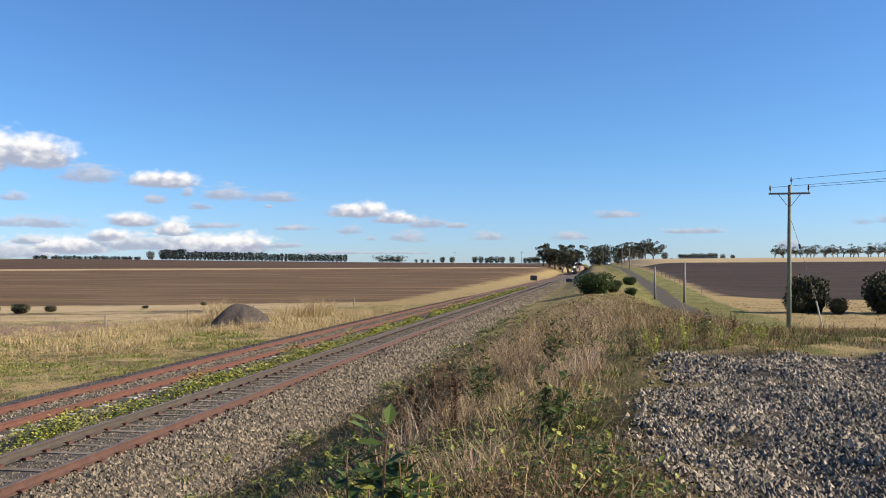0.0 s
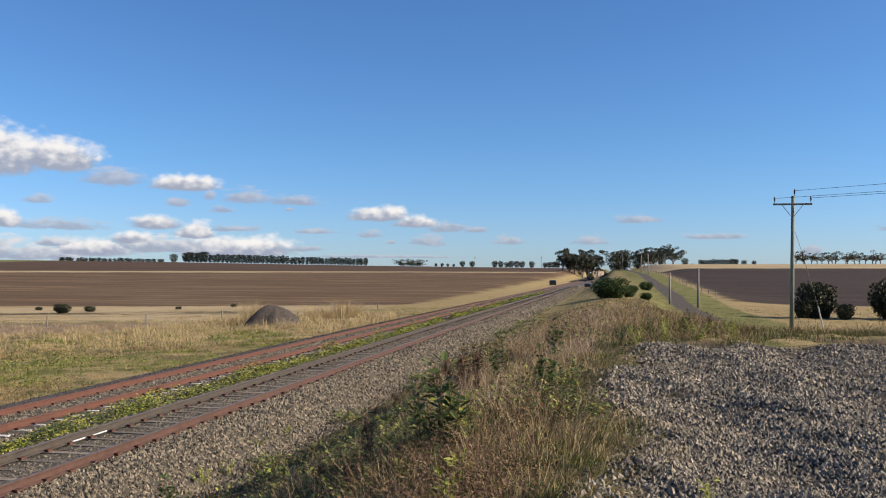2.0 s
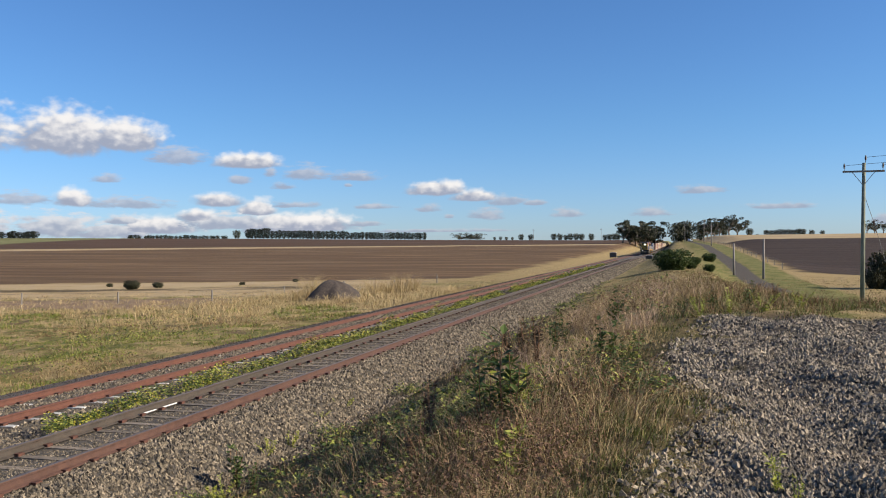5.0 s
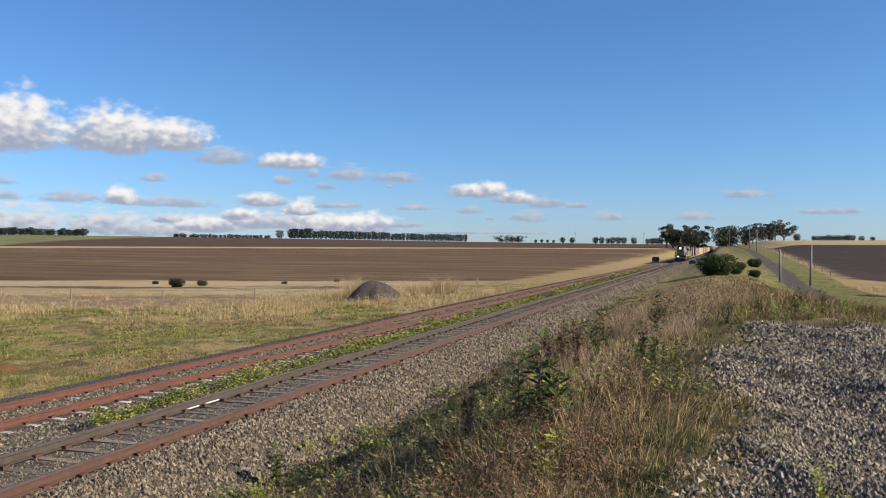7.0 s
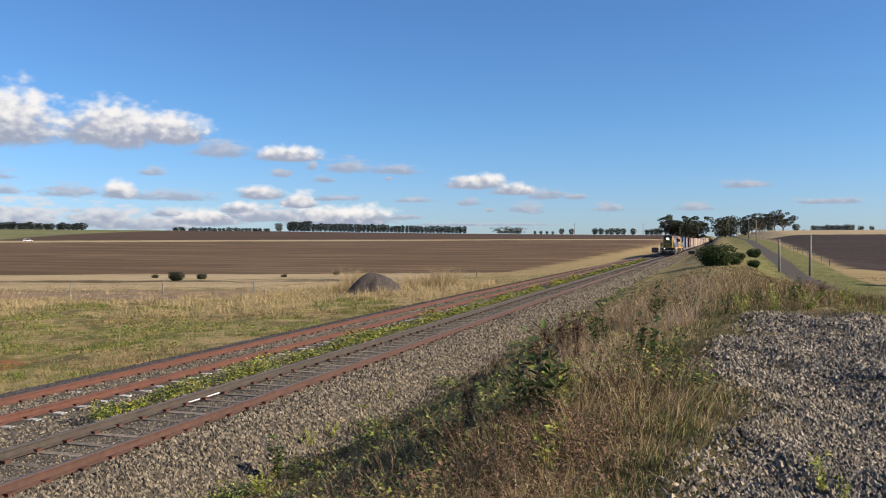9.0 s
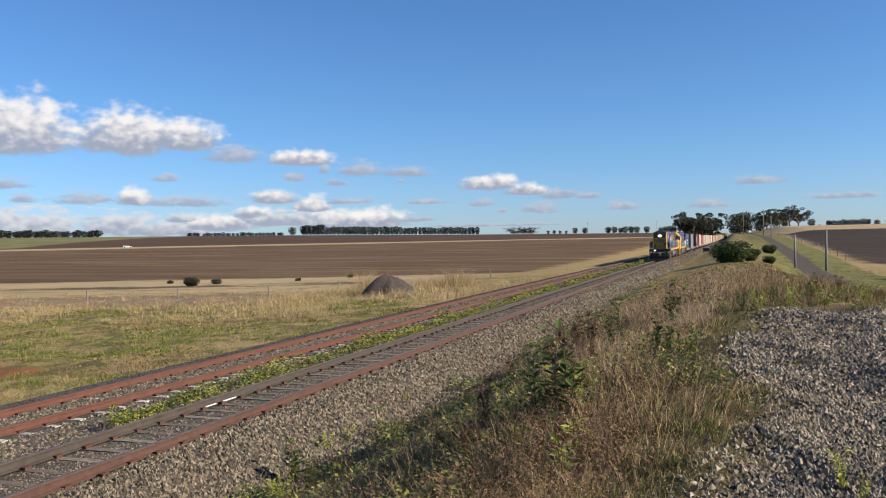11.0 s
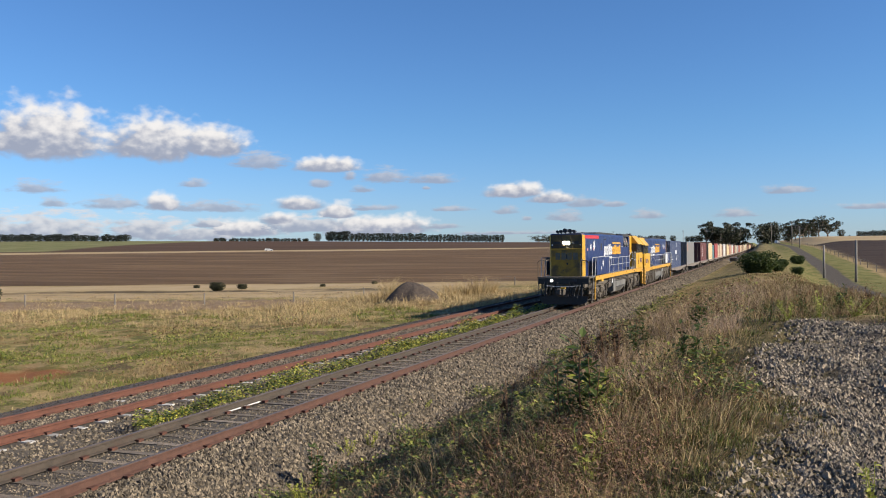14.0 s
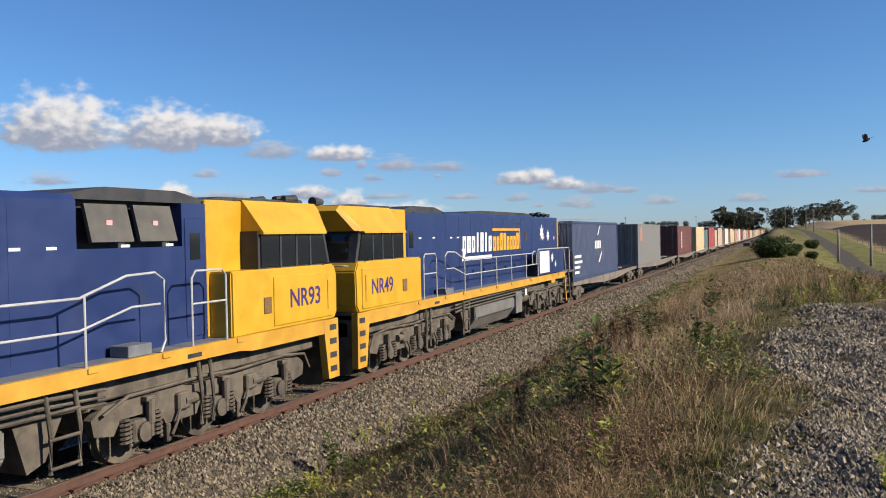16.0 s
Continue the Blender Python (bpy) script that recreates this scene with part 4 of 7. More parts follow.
def locomotive(number, shut=False):
    """A hood locomotive with a full-width cab at one end; y runs from the hood's face (0) to the cab's nose (20.7)."""
    lo = empty("locomotive")
    # frame, deck
    bm = bmesh.new()
    box(bm, -1.15, 1.15, -0.85, 20.6, 1.08, 1.45, 0.03)
    part("underframe", bm, M_GEAR, lo)
    for s in (-1, 1):
        bm = bmesh.new()
        prism(bm, [(0.95, 1.67), (20.72, 1.67), (20.72, 1.38), (17.6, 1.38), (17.2, 1.43), (3.3, 1.43), (3.3, 1.30), (2.65, 1.30), (2.65, 1.43), (0.95, 1.43)], "x", s * 1.36, s * 1.452)
        part("side_sill", bm, M_SILL, lo, "chipped yellow side sill")
        for y in (2.0, 3.1, 6.4, 8.9, 10.6, 12.2, 13.8, 15.3, 17.2):
            bm = bmesh.new()
            box(bm, s * 1.45, s * 1.475, y - 0.09, y + 0.09, 1.58, 1.66, 0.005)
            part("rail_bracket", bm, M_SILL, lo)
        bm = bmesh.new()
        box(bm, s * 1.452, s * 1.456, 15.8, 16.15, 1.49, 1.56)
        part("jacking_slot", bm, M_DARK, lo)
    bm = bmesh.new()
    box(bm, -1.38, 1.38, -0.85, 20.6, 1.60, 1.675)
    part("walkway", bm, M_WALK, lo)
    # long hood, with chamfered leading corners
    bm = bmesh.new()
    plan = [(-0.98, 0.16), (-0.86, 0.0), (0.86, 0.0), (0.98, 0.16), (0.98, 14.05), (-0.98, 14.05)]
    zs = [(1.675, 1.0), (3.98, 1.0), (4.07, 0.93)]
    rings = [[bm.verts.new((x * k, y, z)) for x, y in plan] for z, k in zs]
    for a, b in zip(rings, rings[1:]):
        for i in range(6):
            bm.faces.new((a[i], a[(i + 1) % 6], b[(i + 1) % 6], b[i]))
    bm.faces.new(rings[-1])
    bmesh.ops.recalc_face_normals(bm, faces=bm.faces)
    part("long_hood", bm, M_BLUE, lo, "deep blue hood body")
    bm = bmesh.new()
    box(bm, -0.98, 0.98, 14.05, 16.94, 1.675, 3.28)
    box(bm, -0.98, 0.98, 16.32, 16.94, 3.28, 4.0, 0.0)
    part("radiator_base", bm, M_BLUE, lo)
    bm = bmesh.new()
    wide = 0.975 if shut else 0.72
    box(bm, -wide, wide, 14.05, 16.32, 3.28, 4.02)
    part("radiator_core", bm, M_BLUE if shut else M_DARK, lo, "closed blue radiator flank" if shut else "black radiator recess")
    bm = bmesh.new()
    prism(bm, [(13.4, 4.0), (14.1, 4.1), (14.7, 4.2), (16.3, 4.2), (16.95, 4.08), (16.95, 4.0)], "x", -0.9, 0.9)
    part("radiator_roof", bm, M_DARK, lo, "sooty dark radiator roof")
    for s in (-1, 1):
        for y in () if shut else (14.72, 15.72):
            bm = bmesh.new()
            a = [bm.verts.new(p) for p in ((s * 0.97, y - 0.43, 3.36), (s * 0.97, y + 0.43, 3.36), (s * 0.80, y + 0.46, 3.93), (s * 0.80, y - 0.40, 3.93))]
            b = [bm.verts.new(p.co + Vector((s * 0.06, 0, 0.015))) for p in a]
            for i in range(4):
                bm.faces.new((a[i], a[(i + 1) % 4], b[(i + 1) % 4], b[i]))
            bm.faces.new(b), bm.faces.new(a[::-1])
            bmesh.ops.recalc_face_normals(bm, faces=bm.faces)
            part("radiator_shutter", bm, M_PANELGREY, lo, "grey tilted radiator shutter")
            bm = bmesh.new()
            box(bm, s * 0.93, s * 0.955, y - 0.06, y + 0.06, 3.60, 3.70)
            part("shutter_badge", bm, M_PINK, lo)
        # door by the cab
        bm = bmesh.new()
        box(bm, s * 0.98, s * 0.995, 16.38, 16.88, 1.75, 3.75, 0.01)
        part("hood_door", bm, M_BLUE, lo)
        bm = bmesh.new()
        box(bm, s * 0.995, s * 1.003, 16.5, 16.76, 3.05, 3.5, 0.0)
        part("door_window", bm, M_GLASS, lo)
        # hood doors, seams and handles
        for y in (0.9, 2.4, 4.55, 6.05, 7.2, 8.35, 9.5, 10.65, 11.8, 12.9):
            bm = bmesh.new()
            box(bm, s * 0.975, s * 0.984, y, y + 0.014, 1.75, 3.95)
            part("panel_seam", bm, M_BLUE, lo)
        for y in (7.0, 8.2, 9.4, 10.6, 11.7):
            bm = bmesh.new()
            box(bm, s * 0.975, s * 0.988, y - 0.45, y + 0.45, 1.78, 2.5, 0.006)
            part("engine_door", bm, M_BLUE, lo)
            bm = bmesh.new()
            box(bm, s * 0.996, s * 1.02, y - 0.03, y + 0.03, 2.1, 2.25)
            part("door_latch", bm, M_DARK, lo)
        if not shut:
            bm = bmesh.new()
            box(bm, s * 0.98, s * 0.988, 0.22, 4.5, 3.79, 3.98)
            part("red_band", bm, M_RED, lo, "bright red stripe along the hood top")
        else:
            bm = bmesh.new()
            box(bm, s * 1.455, s * 1.462, 3.6, 5.1, 1.78, 2.66, 0.004)
            part("pale_panel", bm, M_WHITE, lo, "pale replacement panel")
        bm = bmesh.new()
        box(bm, s * 0.975, s * 0.986, 0.165, 0.32, 1.7, 3.98)
        part("corner_stripe", bm, M_YELLOW, lo, "yellow corner stripe")
        bm = bmesh.new()
        box(bm, s * 0.98, s * 0.987, 5.14, 5.53, 3.09, 3.52)
        part("hood_vent", bm, M_DARK, lo, "dark square vent")
        bm = bmesh.new()
        box(bm, s * 0.98, s * 0.99, 6.2, 6.95, 3.74, 3.80)
        part("roof_vent", bm, M_DARK, lo)
        for x, y, z, r in ((0.98, 2.97, 3.39, 0.37), (0.98, 1.93, 3.29, 0.26), (1.46, 3.15, 2.36, 0.24), (1.46, 2.6, 2.08, 0.145)):
            bm = bmesh.new()
            star(bm, s * x, y, z, r, s)
            part("livery_star", bm, M_WHITE, lo, "white seven-pointed star")
        for y, z in ((0.95, 3.17), (2.72, 3.20)):
            bm = bmesh.new()
            box(bm, s * 0.988, s * 0.996, y - 0.1, y + 0.1, z - 0.07, z + 0.07)
            part("warning_decal", bm, M_PINK, lo)
        for y, z in ((13.0, 3.3), (13.6, 3.3), (12.6, 2.9), (15.0, 3.31), (16.0, 3.31)):
            bm = bmesh.new()
            box(bm, s * 0.982, s * 0.989, y - 0.09, y + 0.09, z - 0.022, z + 0.022)
            part("small_decal", bm, M_WHITE, lo)
        # livery wordmark as plain upright bars in its colours
        y0, w = 6.2, 0.43
        for k in range(7):
            yy = y0 + k * w if s > 0 else 12.66 - k * w
            drop = 0.28 if k == 0 else 0.0
            tall = 0.12 if k in (3, 4, 5) else 0.0
            outer = [(0.03, 2.80 - drop), (0.36, 2.80), (0.40, 3.33 + tall), (0.07, 3.33 + tall)]
            if k in (3, 5):
                outer = [(0.10, 2.80), (0.27, 2.80), (0.31, 3.45), (0.14, 3.45)]
            bm = bmesh.new()
            prism(bm, [(yy + s * a, b) for a, b in outer], "x", s * 0.98, s * 0.9875)
            part("wordmark_bar", bm, M_WHITE, lo, "white wordmark bar")
            if k not in (3, 5):
                bm = bmesh.new()
                prism(bm, [(yy + s * a, b) for a, b in ((0.17, 2.93), (0.23, 2.93), (0.26, 3.2), (0.2, 3.2))], "x", s * 0.9875, s * 0.9895)
                part("wordmark_slot", bm, M_BLUE, lo)
        for k in range(8):
            yy = 9.28 + k * 0.405 if s > 0 else 9.58 - k * 0.405
            tall = 0.12 if k in (2, 3, 7) else 0.0
            outer = [(0.02, 2.80), (0.34, 2.80), (0.37, 3.30 + tall), (0.05, 3.30 + tall)]
            bm = bmesh.new()
            prism(bm, [(yy + s * a, b) for a, b in outer], "x", s * 0.98, s * 0.9875)
            part("wordmark_bar", bm, M_AMBER, lo, "amber wordmark bar")
            if k not in (3,):
                bm = bmesh.new()
                prism(bm, [(yy + s * a, b) for a, b in ((0.16, 2.93), (0.21, 2.93), (0.23, 3.17), (0.18, 3.17))], "x", s * 0.9875, s * 0.9895)
                part("wordmark_slot", bm, M_BLUE, lo)
        ya, yb = (9.28, 12.66) if s > 0 else (9.58, 6.2)
        bm = bmesh.new()
        box(bm, s * 0.98, s * 0.9875, min(ya, yb), max(ya, yb), 3.50, 3.585)
        ye = yb - s * 0.09
        box(bm, s * 0.98, s * 0.9873, min(ye, yb), max(ye, yb), 2.80, 3.50)
        part("wordmark_frame", bm, M_AMBER, lo)
        yc, yd = (6.2, 9.15) if s > 0 else (12.66, 9.7)
        bm = bmesh.new()
        box(bm, s * 0.98, s * 0.9875, min(yc, yd), max(yc, yd), 2.55, 2.68)
        part("wordmark_underline", bm, M_WHITE, lo)
        # skirt panel and platform
        bm = bmesh.new()
        box(bm, s * 1.415, s * 1.455, 1.17, 5.27, 1.72, 2.70, 0.006)
        part("side_panel", bm, M_BLUE, lo, "blue walkway panel")
        for y in (2.0, 3.05, 4.3):
            bm = bmesh.new()
            box(bm, s * 1.455, s * 1.46, y, y + 0.015, 1.73, 2.69)
            part("panel_seam", bm, M_BLUE, lo)
        # handrails
        railing(lo, [(s * 1.44, -0.78, 0.55), (s * 1.44, -0.06, 1.7), (s * 1.44, -0.06, 2.60), (s * 1.44, 0.06, 2.72), (s * 1.44, 5.25, 2.75), (s * 1.44, 5.34, 2.68), (s * 1.44, 5.34, 1.7)][1:], 0.022)
        railing(lo, [(s * 1.44, 1.0, 2.72), (s * 1.44, 0.78, 2.1), (s * 1.44, 0.66, 1.68), (s * 1.45, 0.75, 1.55)], 0.02)
        railing(lo, [(s * 1.44, 5.55, 2.18), (s * 1.44, 5.55, 2.55), (s * 1.44, 5.68, 2.68), (s * 1.44, 6.0, 2.68), (s * 1.44, 6.12, 2.55), (s * 1.44, 6.12, 2.18)], 0.02)
        railing(lo, [(s * 1.44, 5.4, 2.18), (s * 1.44, 13.6, 2.18), (s * 1.44, 14.6, 2.42), (s * 1.44, 15.2, 2.42)], 0.018)
        railing(lo, [(s * 1.44, 6.12, 2.62), (s * 1.44, 13.6, 2.62), (s * 1.44, 14.5, 2.88), (s * 1.44, 15.1, 2.90), (s * 1.44, 15.3, 2.78), (s * 1.44, 15.3, 1.85), (s * 1.44, 15.2, 1.68)], 0.02)
        for y in (7.0, 8.9, 10.6, 12.2, 13.7):
            railing(lo, [(s * 1.44, y, 1.64), (s * 1.44, y, 2.64)], 0.02, "stanchion")
        railing(lo, [(s * 1.44, 15.95, 1.68), (s * 1.44, 15.95, 2.76), (s * 1.44, 16.05, 2.88), (s * 1.44, 16.75, 2.88), (s * 1.44, 16.85, 2.78), (s * 1.44, 16.85, 1.68)], 0.02)
        railing(lo, [(s * 1.44, 15.95, 2.35), (s * 1.44, 16.85, 2.35)], 0.018)
        bm = bmesh.new()
        box(bm, min(s * 1.05, s * 1.4), max(s * 1.05, s * 1.4), 14.55, 15.05, 1.675, 1.85, 0.01)
        part("step_box", bm, M_WALK, lo)
        # ladders at the hood end
        for y, paint in ((-0.05, M_GEAR), (0.75, M_SILL)):
            bm = bmesh.new()
            prism(bm, [(y - 0.18, 0.36), (y - 0.06, 0.36), (y + 0.24, 1.64), (y + 0.12, 1.64)], "x", s * 1.39, s * 1.45)
            part("ladder_stringer", bm, paint, lo, "boarding ladder stringer")
        for q in range(4):
            bm = bmesh.new()
            box(bm, s * 1.12, s * 1.42, -0.2 + q * 0.08, 0.72 + q * 0.08, 0.38 + q * 0.31, 0.42 + q * 0.31)
            part("ladder_tread", bm, M_GEAR, lo)
        # steps at the cab end
        bm = bmesh.new()
        prism(bm, [(20.1, 1.67), (20.72, 1.67), (20.74, 0.42), (20.3, 0.42)], "x", s * 1.30, s * 1.455)
        part("step_column", bm, M_SILL, lo, "yellow cab step column")
        for q in range(4):
            bm = bmesh.new()
            box(bm, s * 1.452, s * 1.459, 20.36, 20.64, 0.56 + q * 0.29, 0.68 + q * 0.29)
            part("step_hole", bm, M_DARK, lo)
    # hood roof
    bm = bmesh.new()
    prism(bm, [(3.6, 4.05), (4.4, 4.17), (5.2, 4.2), (10.2, 4.19), (11.6, 4.12), (12.0, 4.05)], "x", -0.84, 0.84)
    part("hood_roof", bm, M_DARK, lo, "sooty dark hood roof")
    for y, x, r, h in ((12.75, 0.75, 0.07, 0.14), (2.4, 0.4, 0.06, 0.1)):
        bm = bmesh.new()
        tube(bm, (x, y, 4.03), (x, y, 4.06 + h), r, 10)
        part("roof_vent_cap", bm, M_DARK, lo)
    for k, (x, r) in enumerate(((-0.55, 0.075), (-0.36, 0.09), (-0.12, 0.125), (0.16, 0.11), (0.38, 0.085))):
        bm = bmesh.new()
        tube(bm, (x, 0.35, 4.02), (x, 0.35, 4.10 + r), 0.04, 8)
        tube(bm, (x, 0.12, 4.11 + r), (x, 0.62, 4.11 + r), r, 12, r * 0.75)
        part("air_horn", bm, M_DARK, lo)
    # face of the hood
    bm = bmesh.new()
    box(bm, -0.88, 0.88, -0.035, 0.01, 3.23, 4.0, 0.012)
    part("upper_face", bm, M_SOOT, lo, "soot-blackened yellow end face")
    bm = bmesh.new()
    box(bm, -0.88, 0.88, -0.03, 0.01, 1.68, 3.20, 0.012)
    part("lower_face", bm, M_YELLOW_DIRTY_SHADE, lo, "grimy yellow end face, darkened for shade")
    bm = bmesh.new()
    box(bm, -0.88, 0.88, -0.05, -0.03, 3.195, 3.235)
    part("face_rail", bm, M_YELLOW, lo)
    bm = bmesh.new()
    for s in (-1, 1):
        prism(bm, [(s * 0.865, -0.012), (s * 0.99, 0.155), (s * 0.97, 0.17), (s * 0.855, 0.01)], "z", 1.69, 3.985)
    part("face_corner", bm, M_YELLOW, lo)
    bm = bmesh.new()
    box(bm, -0.24, 0.24, -0.06, -0.03, 3.44, 3.66, 0.02)
    part("headlight_housing", bm, M_DARK, lo)
    for x in (-0.1, 0.1):
        bm = bmesh.new()
        tube(bm, (x, -0.085, 3.55), (x, -0.055, 3.55), 0.085, 16)
        part("headlight", bm, M_LAMP, lo, "lit white headlight")
    for x in (-0.54, 0.5):
        bm = bmesh.new()
        box(bm, x - 0.2, x + 0.2, -0.05, -0.03, 3.47, 3.63, 0.02)
        part("number_box", bm, M_DARK, lo)
    for x in (-0.8, 0.78):
        bm = bmesh.new()
        tube(bm, (x, -0.06, 3.44), (x, -0.03, 3.44), 0.035, 10)
        part("marker_light", bm, M_WHITE, lo)
    for k in range(4):
        bm = bmesh.new()
        box(bm, -0.62 + k * 0.33, -0.36 + k * 0.33, -0.0345, -0.031, 2.62, 3.0)
        part("faded_numeral_bar", bm, M_FADED, lo, "faded grey-blue paint patch")
    bm = bmesh.new()
    for k in range(6):
        prism(bm, [(-0.8 + k * 0.12, 3.28), (-0.72 + k * 0.12, 3.28), (-0.70 + k * 0.12, 3.36), (-0.78 + k * 0.12, 3.36)], "y", -0.045, -0.036)
    part("faded_wordmark", bm, M_DARK, lo)
    bm = bmesh.new()
    for x, z, w, h in ((0.02, 2.78, 0.16, 0.3), (0.04, 2.38, 0.12, 0.14), (-0.2, 2.0, 0.06, 0.07), (0.82, 2.9, 0.07, 0.12), (0.82, 2.3, 0.07, 0.14)):
        prism(bm, [(x - w / 2, z + h / 2), (x - w / 3, z - h / 3), (x, z - h / 2), (x + w / 2, z), (x + w / 3, z + h / 2)], "y", -0.034, -0.0305)
    part("soot_hole", bm, M_DARK, lo)
    # pilot, coupler, hoses, front platform
    # plate, headstock and brackets are black: shade put into their colour
    bm = bmesh.new()
    prism(bm, [(-1.36, 0.62), (-0.45, 0.72), (0.45, 0.72), (1.36, 0.62), (1.3, 0.4), (1.1, 0.2), (-1.1, 0.2), (-1.3, 0.4)], "y", -0.95, -0.88)
    part("pilot_plate", bm, M_RUBBER_SHADE, lo, "grimy pilot plate, darkened for shade")
    bm = bmesh.new()
    box(bm, -1.42, 1.42, -0.93, -0.80, 1.30, 1.60, 0.02)
    part("headstock", bm, M_RUBBER_SHADE, lo, "grimy headstock beam, darkened for shade")
    for x in (-1.0, -0.45, 0.45, 1.0):
        bm = bmesh.new()
        box(bm, x - 0.05, x + 0.05, -0.9, -0.8, 0.55, 1.32, 0.01)
        part("pilot_bracket", bm, M_RUBBER_SHADE, lo)
    for x in (-1.05, -0.9, -0.3, 0.32, 0.58, 1.08):
        bm = bmesh.new()
        pipe(bm, [(x, -0.93, 1.42), (x + 0.03, -1.0, 1.2), (x - 0.02, -0.98, 0.95), (x + 0.04, -0.93, 0.75)], 0.022, 6)
        part("control_hose", bm, M_GEAR, lo)
    bm = bmesh.new()
    pipe(bm, [(-0.95, -1.0, 1.22), (-0.4, -1.04, 1.16), (0.4, -1.04, 1.16), (0.95, -1.0, 1.22)], 0.018, 6)
    part("uncoupling_rod", bm, M_RAILING, lo)
    bm = bmesh.new()
    box(bm, -1.44, 1.44, -0.97, 0.0, 1.60, 1.68)
    part("end_platform", bm, M_GEAR, lo)
    bm = bmesh.new()
    box(bm, -0.16, 0.16, -1.55, -0.9, 0.72, 1.04, 0.04)
    box(bm, -0.22, 0.02, -1.68, -1.4, 0.74, 1.08, 0.04)
    box(bm, -0.3, 0.3, -1.02, -0.9, 0.6, 1.2, 0.03)
    part("coupler", bm, M_GEAR, lo)
    bm = bmesh.new()
    box(bm, -0.02, 0.24, -1.58, -1.4, 1.06, 1.14, 0.01)
    part("coupler_lever", bm, M_YELLOW, lo, "yellow coupler lever")
    for x, sag in ((0.75, 0.45), (-0.6, 0.4), (0.95, 0.5), (-0.85, 0.5)):
        bm = bmesh.new()
        pipe(bm, [(x, -0.98, 1.25), (x - 0.05, -1.12, 1.0), (x - 0.16, -1.15, 1.25 - sag - 0.2), (x - 0.32, -1.1, 1.25 - sag - 0.1), (x - 0.34, -1.05, 1.05)], 0.028, 6)
        part("air_hose", bm, M_RUBBER_SHADE, lo)
    for x in (-0.62, 0.62):
        bm = bmesh.new()
        box(bm, x - 0.13, x + 0.13, -1.0, -0.95, 1.40, 1.58, 0.01)
        part("ditch_light_housing", bm, M_DARK, lo)
    bm = bmesh.new()
    tube(bm, (-0.62, -1.03, 1.49), (-0.62, -1.0, 1.49), 0.06, 14)
    part("ditch_light", bm, M_LAMP2, lo, "lit ditch light")
    for s in (-1, 1):
        railing(lo, [(s * 1.4, -0.9, 0.7), (s * 1.4, -0.95, 1.6), (s * 1.4, -0.95, 2.5), (s * 1.3, -0.95, 2.58), (s * 0.95, -0.9, 2.58), (s * 0.92, -0.2, 2.62)], 0.02, mat=M_GEAR)
        railing(lo, [(s * 0.95, -0.9, 2.58), (s * 0.95, -0.9, 1.65)], 0.018, mat=M_GEAR)
    # cab
    bm = bmesh.new()
    box(bm, -0.98, 0.98, 16.94, 18.06, 1.68, 4.08, 0.02)
    part("cab_neck", bm, M_YELLOW, lo)
    bm = bmesh.new()
    prism(bm, [(17.02, 1.66), (20.6, 1.66), (20.72, 1.8), (20.74, 2.6), (20.62, 2.82), (17.02, 2.82)], "x", -1.44, 1.44)
    bmesh.ops.bevel(bm, geom=list(bm.edges), offset=0.03, segments=2, affect="EDGES")
    part("cab_body", bm, M_YELLOW, lo, "bright yellow cab body")
    bm = bmesh.new()
    prism(bm, [(17.95, 2.8), (20.6, 2.8), (20.38, 3.52), (17.95, 3.52)], "x", -1.36, 1.36)
    part("cab_upper", bm, M_DARK, lo)
    bm = bmesh.new()
    lower = [bm.verts.new(p) for p in ((-1.47, 17.98, 3.46), (1.47, 17.98, 3.46), (1.47, 20.3, 3.46), (-1.47, 20.3, 3.46))]
    low2 = [bm.verts.new((v.co.x, v.co.y, 3.50)) for v in lower]
    upper = [bm.verts.new(p) for p in ((-1.0, 18.0, 4.10), (1.0, 18.0, 4.10), (1.0, 20.62, 4.10), (-1.0, 20.62, 4.10))]
    lip = [bm.verts.new(p) for p in ((1.0, 20.78, 3.98), (-1.0, 20.78, 3.98), (1.3, 20.5, 3.52), (-1.3, 20.5, 3.52))]
    for a, b in ((lower, low2), (low2, upper)):
        for i in range(4):
            if (a, i) != (low2, 2):
                bm.faces.new((a[i], a[(i + 1) % 4], b[(i + 1) % 4], b[i]))
    bm.faces.new(upper), bm.faces.new(lower[::-1])
    bm.faces.new((upper[2], lip[0], lip[1], upper[3]))
    bm.faces.new((lip[0], lip[2], lip[3], lip[1]))
    bm.faces.new((low2[2], lip[2], lip[0], upper[2]))
    bm.faces.new((low2[3], upper[3], lip[1], lip[3]))
    bm.faces.new((low2[2], low2[3], lip[3], lip[2]))
    bmesh.ops.recalc_face_normals(bm, faces=bm.faces)
    part("cab_roof", bm, M_YELLOW, lo, "sloping yellow cab roof")
    bm = bmesh.new()
    prism(bm, [(17.2, 4.08), (17.6, 4.16), (19.6, 4.16), (20.1, 4.09)], "x", -0.8, 0.8)
    part("air_conditioner", bm, M_DARK, lo)
    for k, x in enumerate((0.5, 0.28, -0.3)):
        bm = bmesh.new()
        tube(bm, (x, 20.35, 4.09), (x, 20.35, 4.2), 0.035, 8)
        tube(bm, (x, 20.2, 4.21), (x, 20.62, 4.21), 0.07, 10, 0.11)
        part("air_horn", bm, M_DARK, lo)
